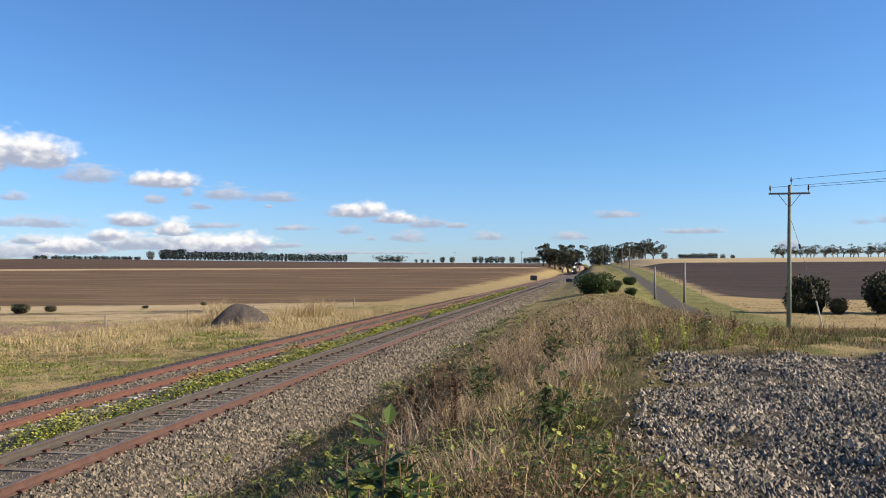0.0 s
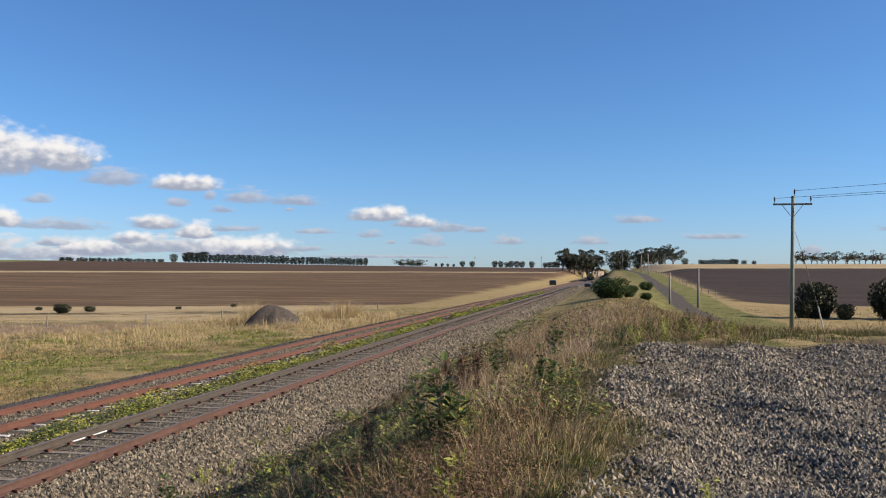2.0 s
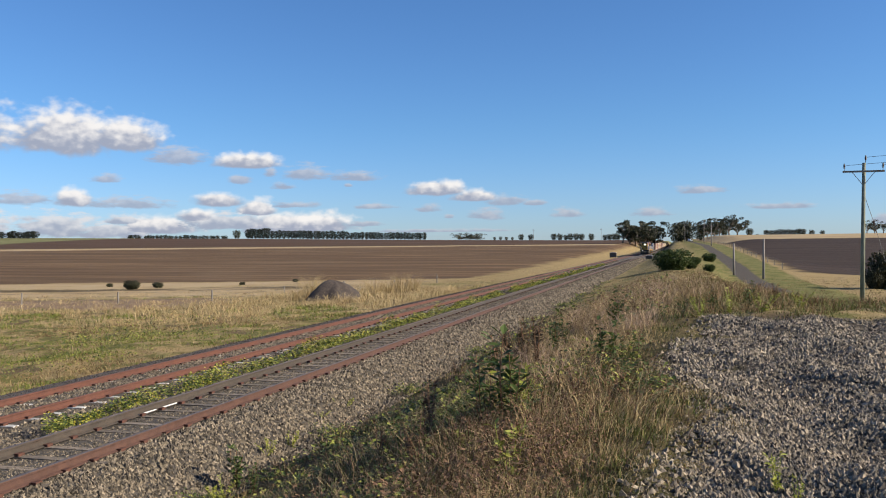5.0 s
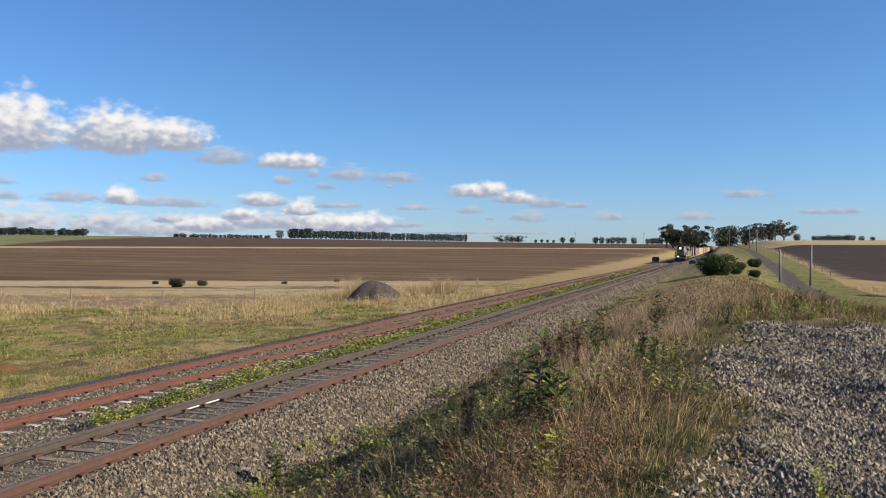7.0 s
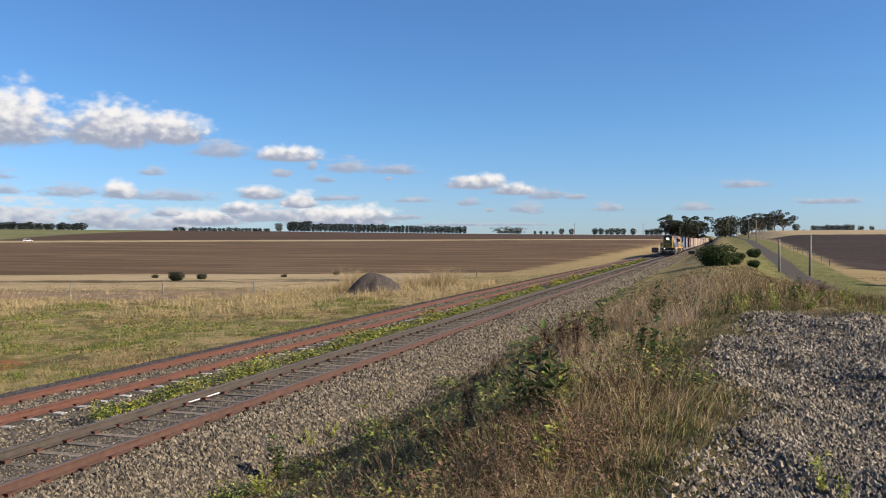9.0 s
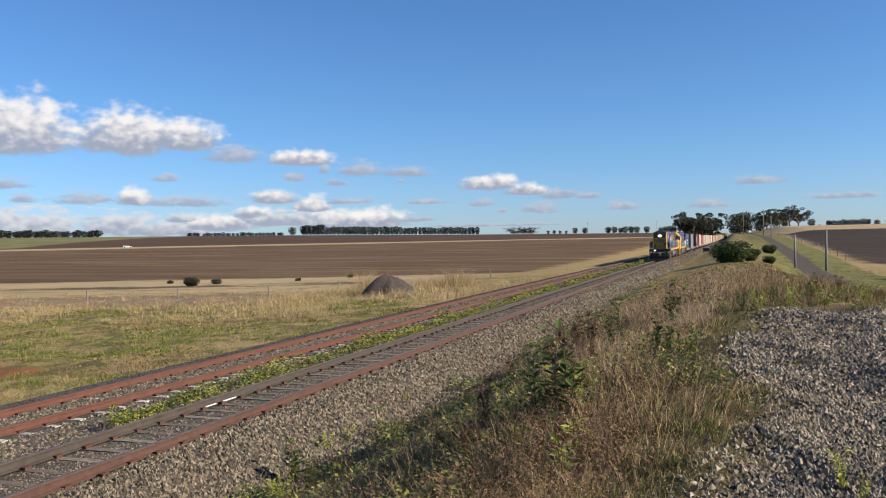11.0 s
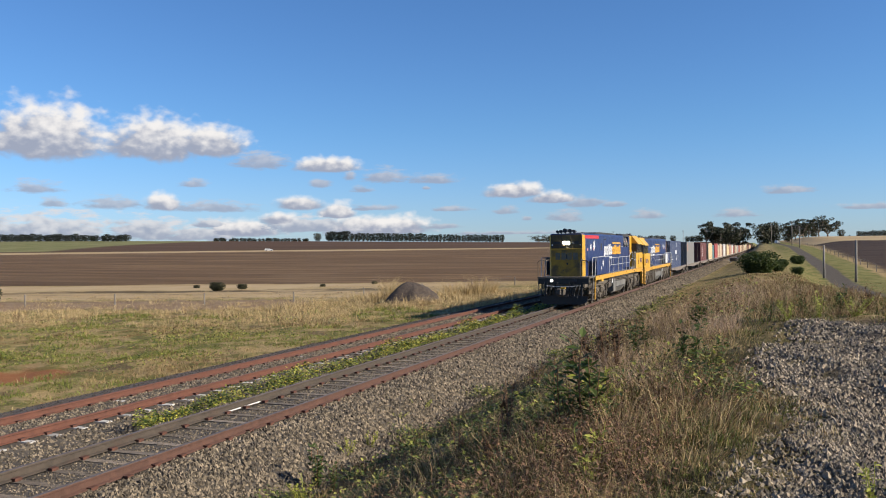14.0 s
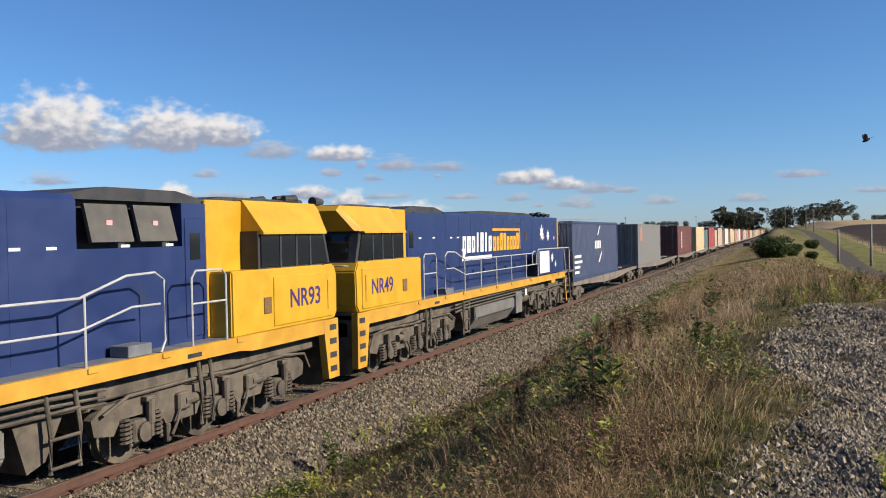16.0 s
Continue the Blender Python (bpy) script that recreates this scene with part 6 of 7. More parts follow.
def bank_grass():
    rng = np.random.default_rng(21)
    x, y, r = scatter(rng, 15000, -62, 8, 2.2, 125)
    edge = 9.95 + 0.05 * np.clip(y, 4, 18) + 0.35 * patch(x, y, 1.5, 2) + 0.15 * (y < 9)
    on_pad = (x > edge) & (y < 18.6 + 1.0 * patch(x, y, 2.0, 7)) & (y > -3)
    toe = 2.9 + 0.45 * patch(x, y, 1.3, 5)
    keep = (x > toe) & (x < 13.5) & ~on_pad & (np.hypot(x - 10.17, y) > 2.3)
    x, y, r = x[keep], y[keep], r[keep]
    up = np.clip((x - 2.75) / 7.0, 0, 1)
    pick = rng.random(len(x))
    m1, m2 = patch(x, y, 1.5, 1), patch(x, y, 2.3, 3)
    green = np.clip(0.50 - 0.22 * up + 0.5 * m1 + 0.9 * lush(x, y) - 0.12 * ease(r, 13, 22), 0.06, 0.92)
    rust = np.clip(0.42 + 0.45 * m2, 0.08, 0.85) * (1 - green)
    kinds = np.where(pick < green, 0, np.where(pick < green + rust, 1, np.where(pick < 0.5 + 0.5 * (green + rust), 2, 3)))
    rim = np.clip((edge[keep] - x) / 1.3, 0.25, 1) * (y < 20) + (y >= 20)
    kinds = np.where((rim < 0.7) & (pick < 0.7), 0, kinds)
    tall = rim * np.clip(0.45 + 0.6 * up, 0.3, 1.0) * (0.85 + 0.3 * m2) * (1 - 0.4 * ease(r, 30, 90)) * (0.55 + 0.6 * rng.random(len(x))) * (0.35 + 0.65 * ease(r, 2, 6.5))
    tufts(rng, x, y, r, 28, kinds, tall, 0.62, (
        ("green_bank_grass", "green", 0.10, 0.40, 0.0062, 1.2, "short green grass growing over the bank"),
        ("rusty_bank_weeds", "rust", 0.15, 0.62, 0.0042, 1.15, "rusty-brown dead weeds on the bank"),
        ("straw_bank_grass", "straw", 0.12, 0.55, 0.0040, 1.3, "straw-coloured grass on the bank"),
        ("pale_bank_stalks", "pale", 0.15, 0.70, 0.0032, 1.1, "pale dry grass stalks on the bank")))
    # feathery seed grass along the crest of the bank
    x, y, r = scatter(rng, 150000, -32, 8, 9, 75)
    crest = np.interp(y, [8, 14, 20, 40, 75], [8.2, 8.2, 8.6, 9.0, 9.2])
    half = np.interp(y, [8, 20, 30, 75], [1.0, 1.6, 3.2, 3.6])
    spot = patch(x, y, 1.1, 6) + 0.6 * patch(x, y, 0.4, 3)
    keep = (rng.random(len(x)) < 0.5 + 0.4 * ease(y, 14, 22)) & (np.abs(x - crest) < half * (0.8 + 0.3 * patch(x, y, 0.9, 4))) & (spot > 0.05 + 0.9 * lush(x, y)) & ~((x > 10.0) & (y < 19.5))
    x, y, r = x[keep], y[keep], r[keep]
    kind = (patch(x, y, 1.7, 12) + 0.8 * (rng.random(len(x)) - 0.5)) > 0.1
    for q, tag in ((kind, "pink"), (~kind, "straw")):
        hh = (0.25 + 0.5 * rng.random(q.sum()) ** 1.2) * (1 - 0.35 * ease(r[q], 30, 70)) * (0.8 + 0.35 * patch(x[q], y[q], 0.8, 2))
        grow("feathery_seed_grass", tag, x[q], y[q], hh, 0.0034 * (1 + r[q] / 11), "feathery pinkish-straw seed grass on the bank's crest", 1.0, rng)
    # seed heads on dead weeds, low leaves in the green patches
    x, y, r = scatter(rng, 120000, -60, 6, 3.0, 70)
    keep = (x > 3.2 + 0.4 * patch(x, y, 1.3, 5)) & (x < 9.9 + 0.3 * patch(x, y, 1.5, 2))
    x, y, r = x[keep], y[keep], r[keep]
    up = np.clip((x - 2.75) / 7.0, 0, 1)
    m1, m2 = patch(x, y, 1.5, 1), patch(x, y, 2.3, 3)
    spot = patch(x, y, 0.45, 8)
    size = 0.017 * (1 + r / 9) * (0.6 + 0.8 * rng.random(len(x)))
    heads = (m2 > -0.1) & (m1 < 0.25) & (spot > -0.1) & (lush(x, y) < 0.35)
    low = (m1 + 1.3 * lush(x, y) > 0.3) & (spot < 0.1)
    for q, kind, z0, z1, wide, name, label in ((heads, "rust", 0.12, 0.62, 0.45, "rusty_seed_heads", "rusty seed heads of dead weeds"), (low, "broad", 0.02, 0.26, 0.6, "low_green_leaves", "low green leaves among the grass"), (low & (rng.random(len(x)) < 0.3), "lime", 0.05, 0.36, 0.55, "young_yellow_leaves", "young yellow-green leaves among the grass")):
        n = q.sum()
        c = np.stack([x[q] + rng.normal(size=n) * 0.03, y[q] + rng.normal(size=n) * 0.03, land(x[q], y[q]) + (z0 + (z1 - z0) * rng.random(n)) * (0.5 + 0.5 * up[q])], -1)
        grown = 1.0 if kind == "rust" else 1.7
        v, f = leaf_mesh(rng, c, size[q] * grown, size[q] * grown * wide)
        tagged(raw(name, v, f, GRASS[kind]), label, "weeds", kind="stuff")


def side_grass():
    """Grass behind the stone area and down to the lane."""
    rng = np.random.default_rng(22)
    x, y, r = scatter(rng, 70000, -3, 20, 16, 110)
    keep = (y > 18.2 + 1.0 * patch(x, y, 2.0, 7)) & (x > 10.5) & ~((np.abs(x - 18.4) < 1.8) & (y > 72))
    x, y, r = x[keep], y[keep], r[keep]
    m, pick = patch(x, y, 2.4, 4), rng.random(len(x))
    kinds = np.where((m + 0.9 * (y < 22) > -0.15) & (pick < 0.78), 0, np.where(pick < 0.6, 1, 2))
    far = (1 - 0.62 * ease(r, 26, 60)) * (0.3 + 0.7 * ease(y, 19, 25)) * (0.7 + 0.4 * patch(x, y, 1.4, 2))
    for k, (name, kind, lo, hi, label) in enumerate((("green_verge_grass", "green", 0.12, 0.5, "green grass and weeds behind the stone area"), ("straw_verge_grass", "straw", 0.15, 0.6, "straw-coloured grass behind the stone area"), ("rusty_verge_weeds", "rust", 0.2, 0.7, "rusty dead weeds behind the stone area"))):
        q = kinds == k
        grow(name, kind, x[q], y[q], (lo + (hi - lo) * rng.random(q.sum()) ** 1.5) * far[q], 0.005 * (1 + r[q] / 14), label, 1.0, rng)
    # thin tufts inside the stone area
    x, y, r = scatter(rng, 9000, -2, 18, 3, 19)
    q = (patch(x, y, 1.2, 9) + 0.5 * patch(x, y, 0.5, 2) > 0.78) & (x > 10.3)
    grow("stone_area_tufts", "straw", x[q], y[q], 0.05 + 0.14 * rng.random(q.sum()), np.full(q.sum(), 0.008), "thin tufts of dry grass among crushed stone", 0.7, rng)


def left_grass():
    rng = np.random.default_rng(23)
    x, y, r = scatter(rng, 25000, -58, -5, 17, 150, 0.85)
    edge = -7.75 + 0.4 * patch(x, y, 3, 4)
    field = np.minimum(-15 - x, y - 0.38 * x - 114) > 0.5 * patch(x, y, 2, 2)
    keep = (x < edge) & ~field
    keep &= np.hypot((x + 14.6) / 2.4, (y - 22) / 3.2) > 0.9 + 0.3 * patch(x, y, 0.9, 1)
    keep &= np.hypot(x + 17.2, y - 64.4) > 2.6
    x, y, r = x[keep], y[keep], r[keep]
    m, m2, pick = patch(x, y, 4.4, 5), patch(x, y, 1.6, 8), rng.random(len(x))
    back = ease(y - 0.3 * x, 40, 62)
    edge_low = ease(y - 0.34 * x, 78, 92)
    kinds = np.where((m + 0.7 * m2 > -0.25 + 1.25 * back) & (pick < 0.85), 0, np.where((back > 0.3) & (pick < 0.8), 3, np.where(pick < 0.62, 1, 2)))
    tall = (1 - 0.72 * edge_low) * (0.8 + 0.5 * m2) * (0.62 + 0.5 * back) * (0.7 + 0.6 * rng.random(len(x)))
    g = y - 0.38 * x - 114 + 3 * m2
    bare = (x < -25) & (g > -50)
    thin = rng.random(len(x)) < np.where(bare, 0.4, np.where(edge_low > 0.5, 0.5, 1.0))
    tall = np.where(bare, tall * 0.45, tall)
    tufts(rng, x[thin], y[thin], r[thin], 13, kinds[thin], tall[thin], 0.88, (
        ("green_trackside_grass", "meadow", 0.10, 0.36, 0.0075, 1.4, "green grass beside the second track"),
        ("straw_trackside_grass", "straw", 0.10, 0.46, 0.0055, 1.4, "straw-coloured grass beside the second track"),
        ("rusty_trackside_weeds", "rust", 0.10, 0.42, 0.0055, 1.3, "brown dead weeds beside the second track"),
        ("pale_tall_grass", "pale", 0.22, 0.80, 0.0045, 1.15, "tall pale dry grass near the paddock")))
    # leafy yellow-green patches among the grass
    x, y, r = scatter(rng, 60000, -58, -12, 20, 62)
    q = (x < -9.5) & (patch(x, y, 2.6, 14) + 0.7 * patch(x, y, 0.9, 5) > 0.35) & (y - 0.3 * x < 52)
    q &= np.hypot((x + 14.6) / 2.4, (y - 22) / 3.2) > 1.1
    x, y, r = x[q], y[q], r[q]
    c = np.stack([x, y, land(x, y) + 0.05 + 0.26 * rng.random(len(x))], -1)
    size = 0.03 * (1 + r / 16) * (0.6 + 0.8 * rng.random(len(x)))
    pick = rng.random(len(x))
    for tag, kind, p in (("leafy_meadow_weeds", "broad", pick < 0.4), ("yellowish_meadow_weeds", "lime", pick >= 0.4)):
        v, f = leaf_mesh(rng, c[p], size[p], size[p] * 0.5)
        tagged(raw(tag, v, f, GRASS[kind]), "leafy yellow-green weeds in the trackside grass", "weeds", kind="stuff")
    # feathery dry shrubs by the mound
    for az, d, s in ((-24.5, 73, 2.3), (-23.9, 74, 2.1), (-20.2, 76, 1.9), (-18.4, 78, 2.0), (-19.3, 77, 1.6), (-17.6, 79, 1.7), (-21.4, 71, 1.2), (-25.4, 70, 1.2)):
        cx, cy, cz = polar(az, d)
        n = 190
        a, q = rng.random(n) * 6.28, rng.random(n) ** 0.5
        v, f = blade_mesh(rng, cx + np.cos(a) * q * s * 0.25, cy + np.sin(a) * q * s * 0.25, s * (0.55 + 0.65 * rng.random(n)), np.full(n, 0.024), 0.75, 0.05, a, q)
        tagged(raw("dry_feathery_shrub", v, f, GRASS["pale"]), "feathery pale dry shrub beside the soil mound", "grass", kind="stuff")


def flower_strip():
    """Low leafy weeds with yellow flowers between the two tracks."""
    rng = np.random.default_rng(24)
    y = 7 * (150 / 7) ** rng.random(52000)
    x = -2.22 + rng.normal(size=52000) * 0.33
    on = patch(np.zeros_like(y), y, 2.6, 3) + 0.5 * patch(x, y, 0.8, 1) > 0.1 + 0.35 * (y < 19)
    on |= (y > 19) & (y < 60) & (rng.random(52000) < 0.45)
    x, y = x[on], y[on]
    hgt = 0.72 * (0.75 + 0.4 * patch(x, y, 1.1, 4)) * np.exp(-((x + 2.22) / 0.45) ** 2)
    z = track_z(y) - 0.50 + np.clip(hgt, 0.03, 1) * rng.random(len(x))
    c = np.stack([x, y, z], -1)
    size = 0.05 * (1 + y / 26) * (0.6 + 0.8 * rng.random(len(x)))
    pick = rng.random(len(x))
    for name, kind, q, k, label in (("green_weed_strip", "broad", pick < 0.30, 1.0, "low green leafy weeds between the tracks"), ("lime_weed_strip", "lime", (pick >= 0.30) & (pick < 0.74), 0.9, "yellow-green weeds between the tracks"), ("yellow_flower_heads", "flower", (pick >= 0.74) & (z > track_z(y) - 0.36), 0.55, "small yellow flowers between the tracks")):
        v, f = leaf_mesh(rng, c[q], size[q] * k, size[q] * k * 0.6)
        tagged(raw(name, v, f, GRASS[kind]), label, "weeds", kind="stuff")
    # sprawl at the foot of the bank
    y = 8 * (90 / 8) ** rng.random(26000)
    x = 3.15 + rng.normal(size=26000) * 0.35 + 0.25 * patch(y * 0, y, 1.7, 2)
    on = patch(y * 0, y, 1.6, 5) + 0.6 * patch(x, y, 0.7, 2) > 0.42
    x, y = x[on], y[on]
    c = np.stack([x, y, land(x, y) + 0.25 * rng.random(len(x))], -1)
    size = 0.036 * (1 + y / 26) * (0.6 + 0.8 * rng.random(len(x)))
    pick = rng.random(len(x))
    for name, kind, q, label in (("bank_foot_weeds", "broad", pick < 0.6, "green leafy weeds along the foot of the bank"), ("bank_foot_lime_weeds", "lime", pick >= 0.6, "yellow-green weeds along the foot of the bank")):
        v, f = leaf_mesh(rng, c[q], size[q], size[q] * 0.5)
        tagged(raw(name, v, f, GRASS[kind]), label, "weeds", kind="stuff")


def on_ground(az, el):
    """Where a line of sight from the standing place meets the land."""
    a, e = radians(az), radians(el)
    d = np.linspace(2, 140, 4000)
    x, y, z = 10.17 + d * math.sin(a), d * math.cos(a), 3.36 + d * math.tan(e)
    k = int(np.argmax(z < land(x, y)))
    return float(x[k]), float(y[k]), float(land(x[k], y[k]))


def broad_weed(seed, height, spread, leaves, kind, lsize):
    """One upright leafy weed: several stems with leaves up their length."""
    rng = np.random.default_rng(seed)
    w = empty("leafy_weed")
    pts = []
    for s in range(5):
        a, q = rng.random() * 6.28, spread * (0.15 + 0.5 * rng.random())
        tip = Vector((math.cos(a) * q, math.sin(a) * q, height * (0.65 + 0.4 * rng.random())))
        bm = bmesh.new()
        path = limb_path(bm, rng, (0, 0, -0.05), tip, 0.009, 0.004, 0.08, 5, 5)
        part("stem", bm, GRASS["lime" if kind == "lime" else "rust"], w)
        for k in range(leaves // 5):
            u = 0.12 + 0.88 * rng.random()
            i = min(4, int(u * 5))
            pts.append(path[i].lerp(path[i + 1], u * 5 - i))
    c = np.array([tuple(p) for p in pts])
    size = lsize * (0.5 + 0.8 * rng.random(len(c)))
    v, f = leaf_mesh(rng, c, size, size * 0.42, 0.3)
    raw("foliage", v, f, GRASS[kind], w)
    return w


def weeds():
    dark = [broad_weed(301, 0.8, 0.45, 190, "broad", 0.13), broad_weed(302, 0.8, 0.42, 200, "dock", 0.085), broad_weed(303, 0.7, 0.55, 170, "broad", 0.11)]
    pale = [broad_weed(311 + k, 0.7, 0.3, 60, "lime", 0.13) for k in range(2)]
    low = [broad_weed(321 + k, 0.45, 0.6, 220, "lime", 0.075) for k in range(2)]
    spots = ((0, -3.83, -6.0, 0.95), (0, -4.5, -8.4, 0.8), (2, -5.0, -8.6, 0.5), (0, -11.3, -12.6, 1.2), (2, -13.0, -12.4, 1.0), (2, -9.9, -12.8, 0.7), (0, -8.0, -7.4, 0.9),
             (1, -9.2, -8.2, 0.9), (1, -10.0, -8.3, 0.95), (1, -10.9, -8.6, 1.0), (1, -11.7, -8.9, 0.9), (1, -12.3, -9.2, 0.75), (1, -9.6, -7.7, 0.9), (1, -10.6, -7.9, 0.9), (2, -7.3, -6.9, 0.7),
             (1, -16.5, -13.6, 0.8), (2, -18.5, -14.2, 0.6), (0, -29.5, -15.6, 0.9), (2, -28.5, -16.0, 0.7), (2, 0.4, -4.9, 0.6), (0, 4.5, -4.3, 0.8), (1, 6.0, -4.2, 0.7), (2, 2.2, -4.4, 0.7),
             (1, -14.6, -9.6, 0.7), (2, -6.0, -5.0, 0.7), (1, -17.6, -16.0, 0.7), (1, -20.0, -15.0, 0.6), (1, -7.0, -12.0, 0.6), (1, -12.2, -15.5, 0.6))
    for n, (k, az, el, s) in enumerate(spots):
        x, y, z = on_ground(az, el)
        s *= 0.98 if n > 1 else 1.05
        w = copy_thing(dark[k], pose(x, y, z, 0, 0, n * 50))
        w.scale = (s, s, s)
        tagged(w, "reddish-brown dock weed on the grassy bank" if k == 1 else "dark green broad-leaved weed on the grassy bank", "weed", "dock weeds" if k == 1 else "leafy weeds")
    for n, (az, el, s) in enumerate(((6.0, -15.6, 0.4), (7.2, -16.2, 0.3), (-11.2, -16.2, 0.75), (-10.4, -12.4, 0.95), (-11.0, -12.2, 0.8), (3.3, -4.6, 0.9))):
        x, y, z = on_ground(az, el)
        w = copy_thing(pale[n % 2], pose(x, y, z, 0, 0, n * 70))
        w.scale = (s, s, s)
        tagged(w, "bright pale-green upright weed with long leaves", "weed", "pale weeds")
    for n, (az, el, s) in enumerate(((-15.4, -10.6, 0.7), (-12.6, -11.2, 0.8), (-10.2, -11.0, 0.7), (-13.8, -14.4, 0.6), (-22.6, -11.3, 0.9), (-24.0, -12.0, 0.8), (-27.5, -14.0, 0.9), (-26.0, -13.4, 0.8), (-14.5, -7.0, 0.9), (-16.2, -7.8, 0.8), (-30.5, -16.5, 0.9), (1.5, -4.8, 0.9), (5.2, -4.5, 1.0), (7.5, -4.3, 1.0))):
        x, y, z = on_ground(az, el)
        w = copy_thing(low[n % 2], pose(x, y, z, 0, 0, n * 40))
        w.scale = (s, s, s)
        tagged(w, "sprawling yellow-green weed at the grass edge", "weed", "sprawling weeds")
    for o in (*dark, *pale, *low):
        remove(o)


# stones: sharp irregular chips, four ragged facets round an off-centre top
def stone_mesh(rng, x, y, z, s):
    n = len(x)
    a = rng.random(n)[:, None] * 6.28 + np.array([0, 1.57, 3.14, 4.71])[None] + rng.uniform(-0.5, 0.5, (n, 4))
    q = s[:, None] * rng.uniform(0.4, 0.75, (n, 4))
    bx, by = np.cos(a) * q, np.sin(a) * q
    bz = -0.35 * s[:, None] + 0.35 * s[:, None] * rng.random((n, 4))
    tx, ty = rng.uniform(-0.32, 0.32, (2, n)) * s
    tz = s * rng.uniform(0.15, 0.6, n)
    v = np.stack([np.concatenate([bx, tx[:, None]], 1) + x[:, None], np.concatenate([by, ty[:, None]], 1) + y[:, None], np.concatenate([bz, tz[:, None]], 1) + z[:, None]], -1).reshape(-1, 3)
    t = np.array([(0, 1, 4), (1, 2, 4), (2, 3, 4), (3, 0, 4)])
    return v, ((np.arange(n) * 5)[:, None, None] + t[None]).reshape(-1, 3)


def loose_stone():
    rng = np.random.default_rng(31)
    # the stone area beside the bank
    x, y, r = scatter(rng, 165000, -6, 19, 2.4, 20, 0.6)
    edge = 9.95 + 0.05 * np.clip(y, 4, 18) + 0.3 * patch(x, y, 1.5, 2) + 0.1 * (y < 9)
    keep = (x > edge - 0.5 * rng.random(len(x)) ** 3) & (y < 18.6 + 0.8 * patch(x, y, 2.0, 7))
    x, y, r = x[keep], y[keep], r[keep]
    s = (0.026 + 0.0015 * r) * (0.45 + 1.2 * rng.random(len(x)) ** 1.6)
    v, f = stone_mesh(rng, x, y, land(x, y) + s * 0.2, s)
    tagged(raw("crushed_stone", v, f, M_STONE), "loose grey crushed stone spread on a level area", "gravel", kind="stuff")
    # ballast, near and second track
    def bed(n, x0, x1, y1, name, sz, label, power=1.0, lift=0.1, mat=M_STONE_B):
        yy = 7.0 * (y1 / 7.0) ** (rng.random(n) ** power)
        xx = rng.uniform(x0, x1, n)
        prof = np.interp(xx, [-8.0, -7.0, -6.0, -4.4, -3.62, -3.2, -2.95, -2.4, -1.9, -1.5, 0, 1.3, 1.7, 3.1], [-1.05, -0.5, -0.38, -0.352, -0.375, -0.385, -0.46, -0.52, -0.42, -0.22, -0.184, -0.195, -0.29, -1.0])
        zz = np.maximum(prof, np.where(xx > 2.3, land(xx, yy), -9)) + track_z(yy)
        ss = sz * (1 + np.minimum(yy, 90) / 45 + yy / 160) * (0.55 + 0.9 * rng.random(n))
        v, f = stone_mesh(rng, xx, yy, zz + ss * lift, ss)
        tagged(raw(name, v, f, mat), label, "ballast", kind="stuff")
    bed(56000, 0.85, 3.3, 230, "shoulder_ballast", 0.052, "coarse ballast stones on the track shoulder")
    bed(26000, -0.68, 0.68, 120, "crib_ballast", 0.04, "ballast stones between the rails", 1.0, -0.14)
    bed(32000, -3.35, -0.86, 200, "middle_ballast", 0.05, "ballast stones between the two tracks", 1.0, 0.02)
    bed(20000, -5.1, -3.7, 120, "far_crib_ballast", 0.045, "ballast stones between the second track's rails", 1.0, 0.0)
    bed(16000, -7.6, -5.2, 110, "far_shoulder_ballast", 0.026, "dark ballast fines beside the second track", mat=M_FINES)


bank_grass()
side_grass()
left_grass()
flower_strip()
weeds()
loose_stone()

# painted stretch of rail
bm = bmesh.new()
for k in range(2):
    box(bm, -0.70, -0.684, 15.2 + k * 0.75, 15.8 + k * 0.78, -0.15, -0.128)
part("paint_mark", bm, M_WHITE, near_track, "white paint marks on the rail")


# ---- sleepers, one object each ----
def sleeper_mesh(name, half, wide, deep, mat, flat=True):
    bm = bmesh.new()
    prism(bm, [(-wide / 2, -deep), (wide / 2, -deep), (wide / 2 - 0.01, 0.0), (-wide / 2 + 0.01, 0.0)], "x", -half, half)
    for rail in (-0.755, 0.755):
        for d in (-0.115, 0.115):
            box(bm, rail + d - 0.045, rail + d + 0.045, -0.07, 0.07, 0.0, 0.05, mi=1)
    me = bpy.data.meshes.new(name)
    bm.to_mesh(me)
    bm.free()
    me.materials.append(mat)
    me.materials.append(M_CLIP)
    return me


def lay_sleepers(track, me, first, count, step, top):
    rng = random.Random(9)
    for k in range(count):
        y = first + k * step + rng.uniform(-0.03, 0.03)
        ob = new("sleeper", me)
        ob.parent = track
        ob.matrix_basis = pose(rng.uniform(-0.04, 0.04), y, float(track_z(y)) + top + rng.uniform(-0.012, 0.006), 0, 0, rng.uniform(-0.8, 0.8))


lay_sleepers(near_track, sleeper_mesh("sleeper", 1.22, 0.19, 0.14, M_SLEEPER), 5.0, 300, 0.685, -0.172)
lay_sleepers(far_track, sleeper_mesh("pale_sleeper", 1.17, 0.2, 0.16, M_CONCRETE), 5.0, 300, 0.685, -0.172)


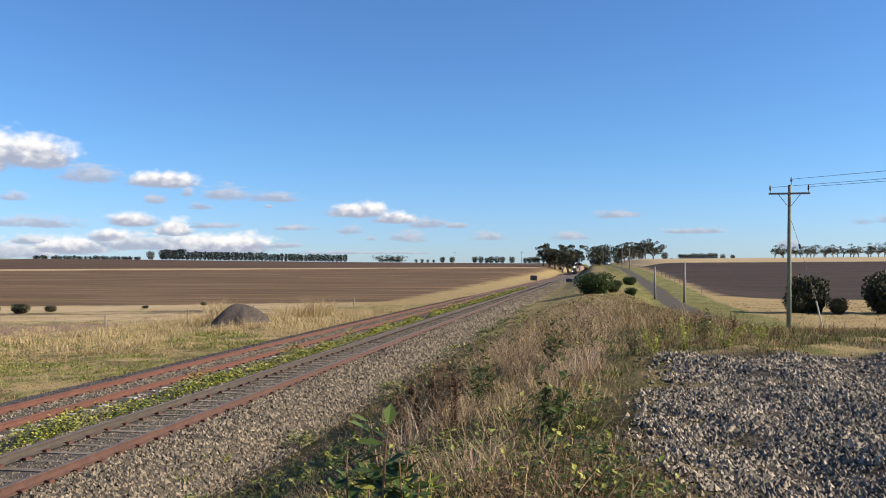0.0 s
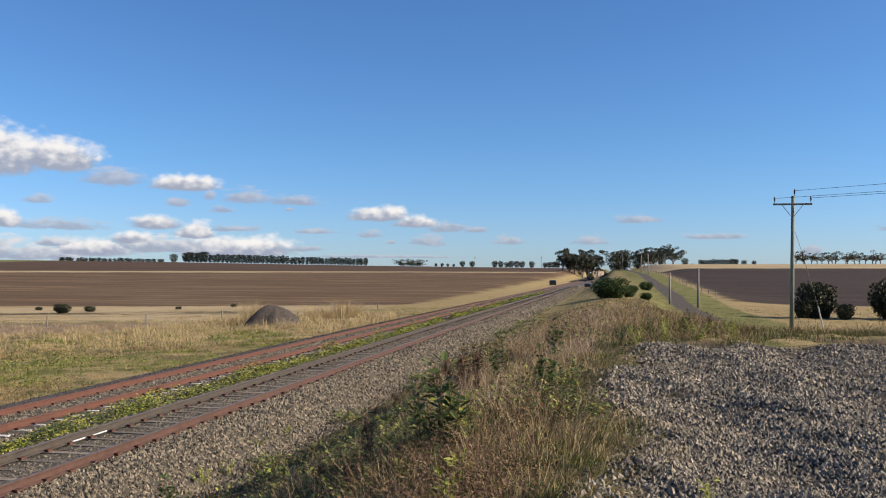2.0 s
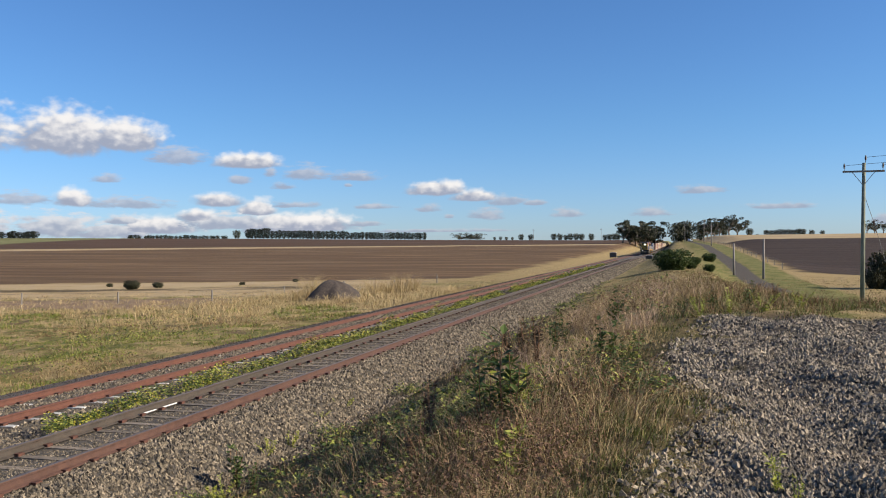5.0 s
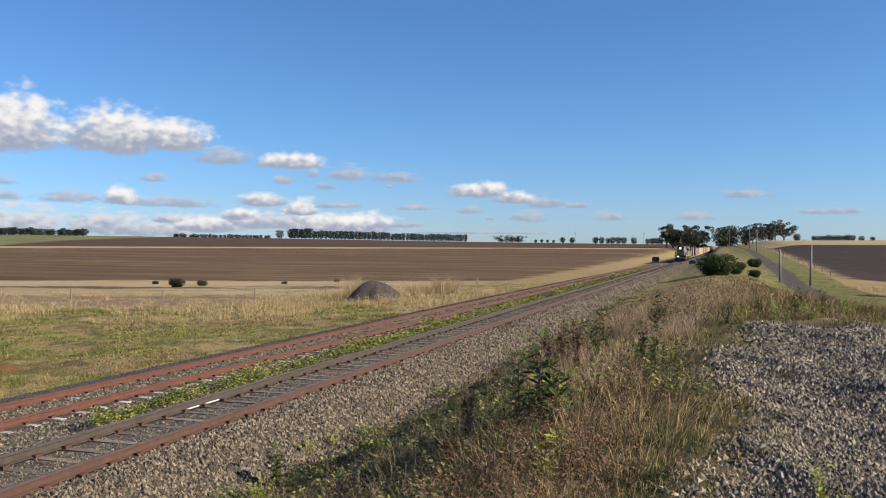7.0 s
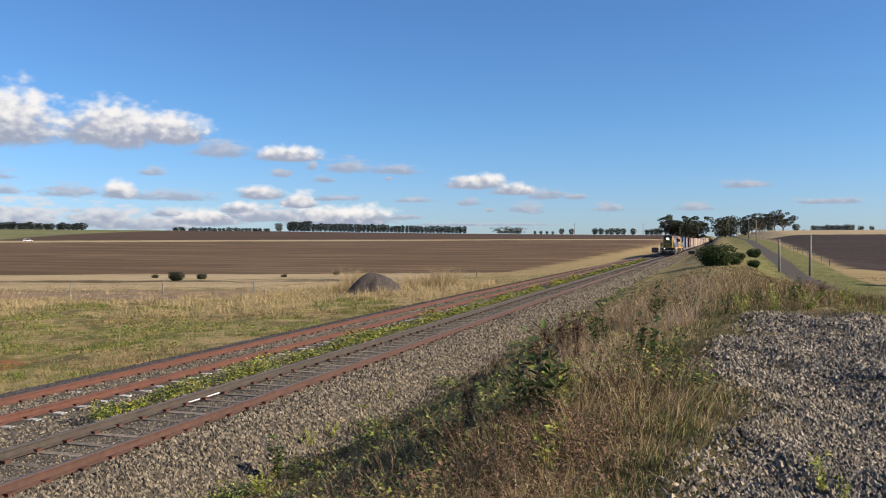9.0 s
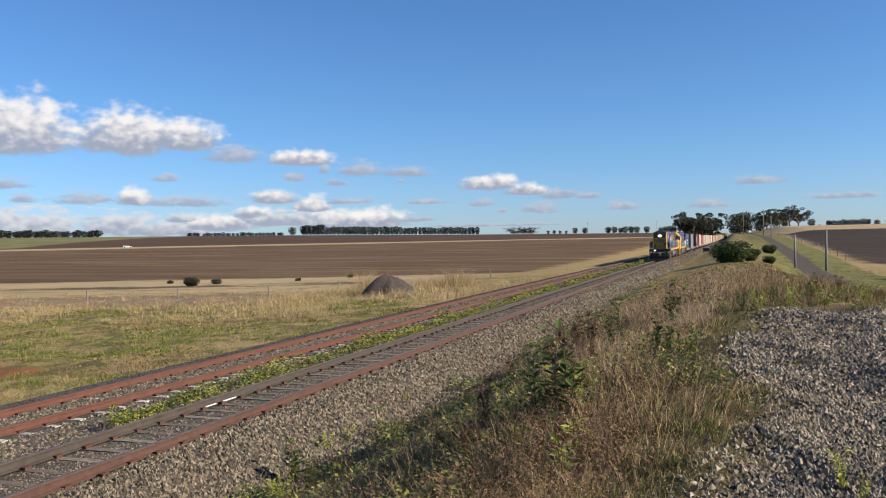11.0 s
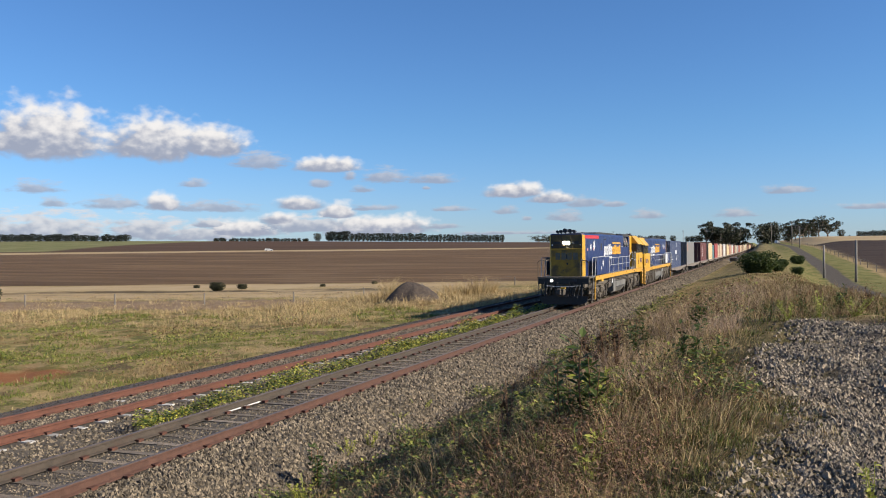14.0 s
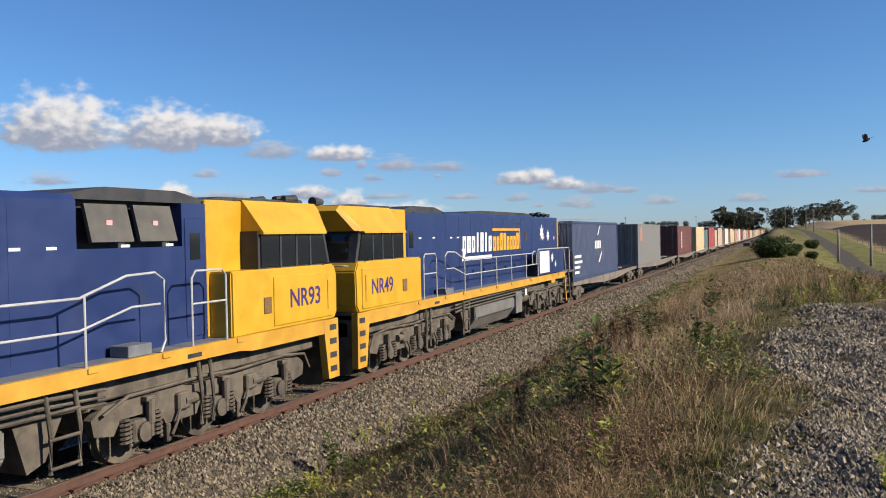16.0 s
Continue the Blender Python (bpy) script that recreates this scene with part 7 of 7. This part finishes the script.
# ---- white vehicles far off ----
def far_car(name, label):
    """A small white station wagon: body, cabin, windows, wheels; it faces +x."""
    c = empty(name)
    bm = bmesh.new()
    prism(bm, [(-2.3, 0.35), (2.3, 0.35), (2.3, 0.75), (1.4, 0.95), (-2.3, 1.0)], "y", -0.88, 0.88)
    bmesh.ops.bevel(bm, geom=list(bm.edges), offset=0.06, segments=2, affect="EDGES")
    part("body", bm, M_WHITE, c)
    bm = bmesh.new()
    prism(bm, [(-2.2, 0.95), (1.2, 0.95), (0.5, 1.62), (-1.9, 1.65)], "y", -0.78, 0.78)
    part("cabin", bm, M_WHITE, c)
    for s in (-1, 1):
        bm = bmesh.new()
        prism(bm, [(-1.9, 1.02), (0.95, 1.02), (0.42, 1.5), (-1.75, 1.5)], "y", s * 0.78, s * 0.79)
        part("side_glass", bm, M_GLASS, c)
        for x in (-1.4, 1.4):
            bm = bmesh.new()
            tube(bm, (x, s * 0.72, 0.33), (x, s * 0.9, 0.33), 0.33, 16)
            part("wheel", bm, M_RUBBER_SHADE, c)
    tagged(c, label, "car", "distant cars")
    return c


FAR_CARS = [(far_car("white_car", "white car driving along the distant road"), -66.15), (far_car("white_car", "white car following on the distant road"), -84.4)]
parked = far_car("white_car", "white car standing by the trees beside the lane")
parked.matrix_basis = pose(*polar(0.9, 520), 0, 0, 70)


def bird():
    """A small dark bird on the wing; it faces -x."""
    b = empty("bird")
    mat = surf("dark_feathers", (0.012, 0.012, 0.014), (0.035, 0.033, 0.032), 30, 0.7, 0.2, 80)
    bm = bmesh.new()
    rings = []
    for k in range(9):
        u = k / 8
        r = 0.032 * math.sin(math.pi * (0.06 + 0.88 * u)) ** 0.8
        rings.append([bm.verts.new((-0.08 + 0.16 * u, r * math.cos(j * 0.7854), r * math.sin(j * 0.7854))) for j in range(8)])
    for p, q in zip(rings, rings[1:]):
        for j in range(8):
            bm.faces.new((p[j], p[(j + 1) % 8], q[(j + 1) % 8], q[j]))
    bm.faces.new(rings[0]), bm.faces.new(rings[-1])
    bmesh.ops.recalc_face_normals(bm, faces=bm.faces)
    part("body", bm, mat, b, smooth=True)
    for s in (-1, 1):
        bm = bmesh.new()
        prism(bm, [(-0.045, 0.0), (0.035, 0.0), (0.05, s * 0.09), (0.005, s * 0.14), (-0.03, s * 0.08)], "z", 0.0, 0.006)
        wing = part("wing", bm, mat, b)
        wing.matrix_basis = pose(0, s * 0.02, 0.012, s * 62, 0, 0)
    bm = bmesh.new()
    prism(bm, [(0.07, -0.012), (0.14, -0.03), (0.14, 0.03), (0.07, 0.012)], "z", -0.003, 0.003)
    part("tail", bm, mat, b)
    return tagged(b, "small dark bird flying low across the sky", "bird")


BIRD = bird()
BIRD_AT = Vector((11.88, 18.84, 5.10))


def drive():
    walk(BIRD, [(0.0, pose(*(BIRD_AT + Vector((208, 30, 0))), 0, -25, 8)), (16.0, pose(*BIRD_AT, 0, -25, 8))])
    for car, start in FAR_CARS:
        rows = []
        for k in range(17):
            x, y, z = polar(start + 2.4 * k, 482)
            rows.append((float(k), pose(x, y, z, 0, 0, -(start + 2.4 * k))))
        walk(car, rows)


motions()
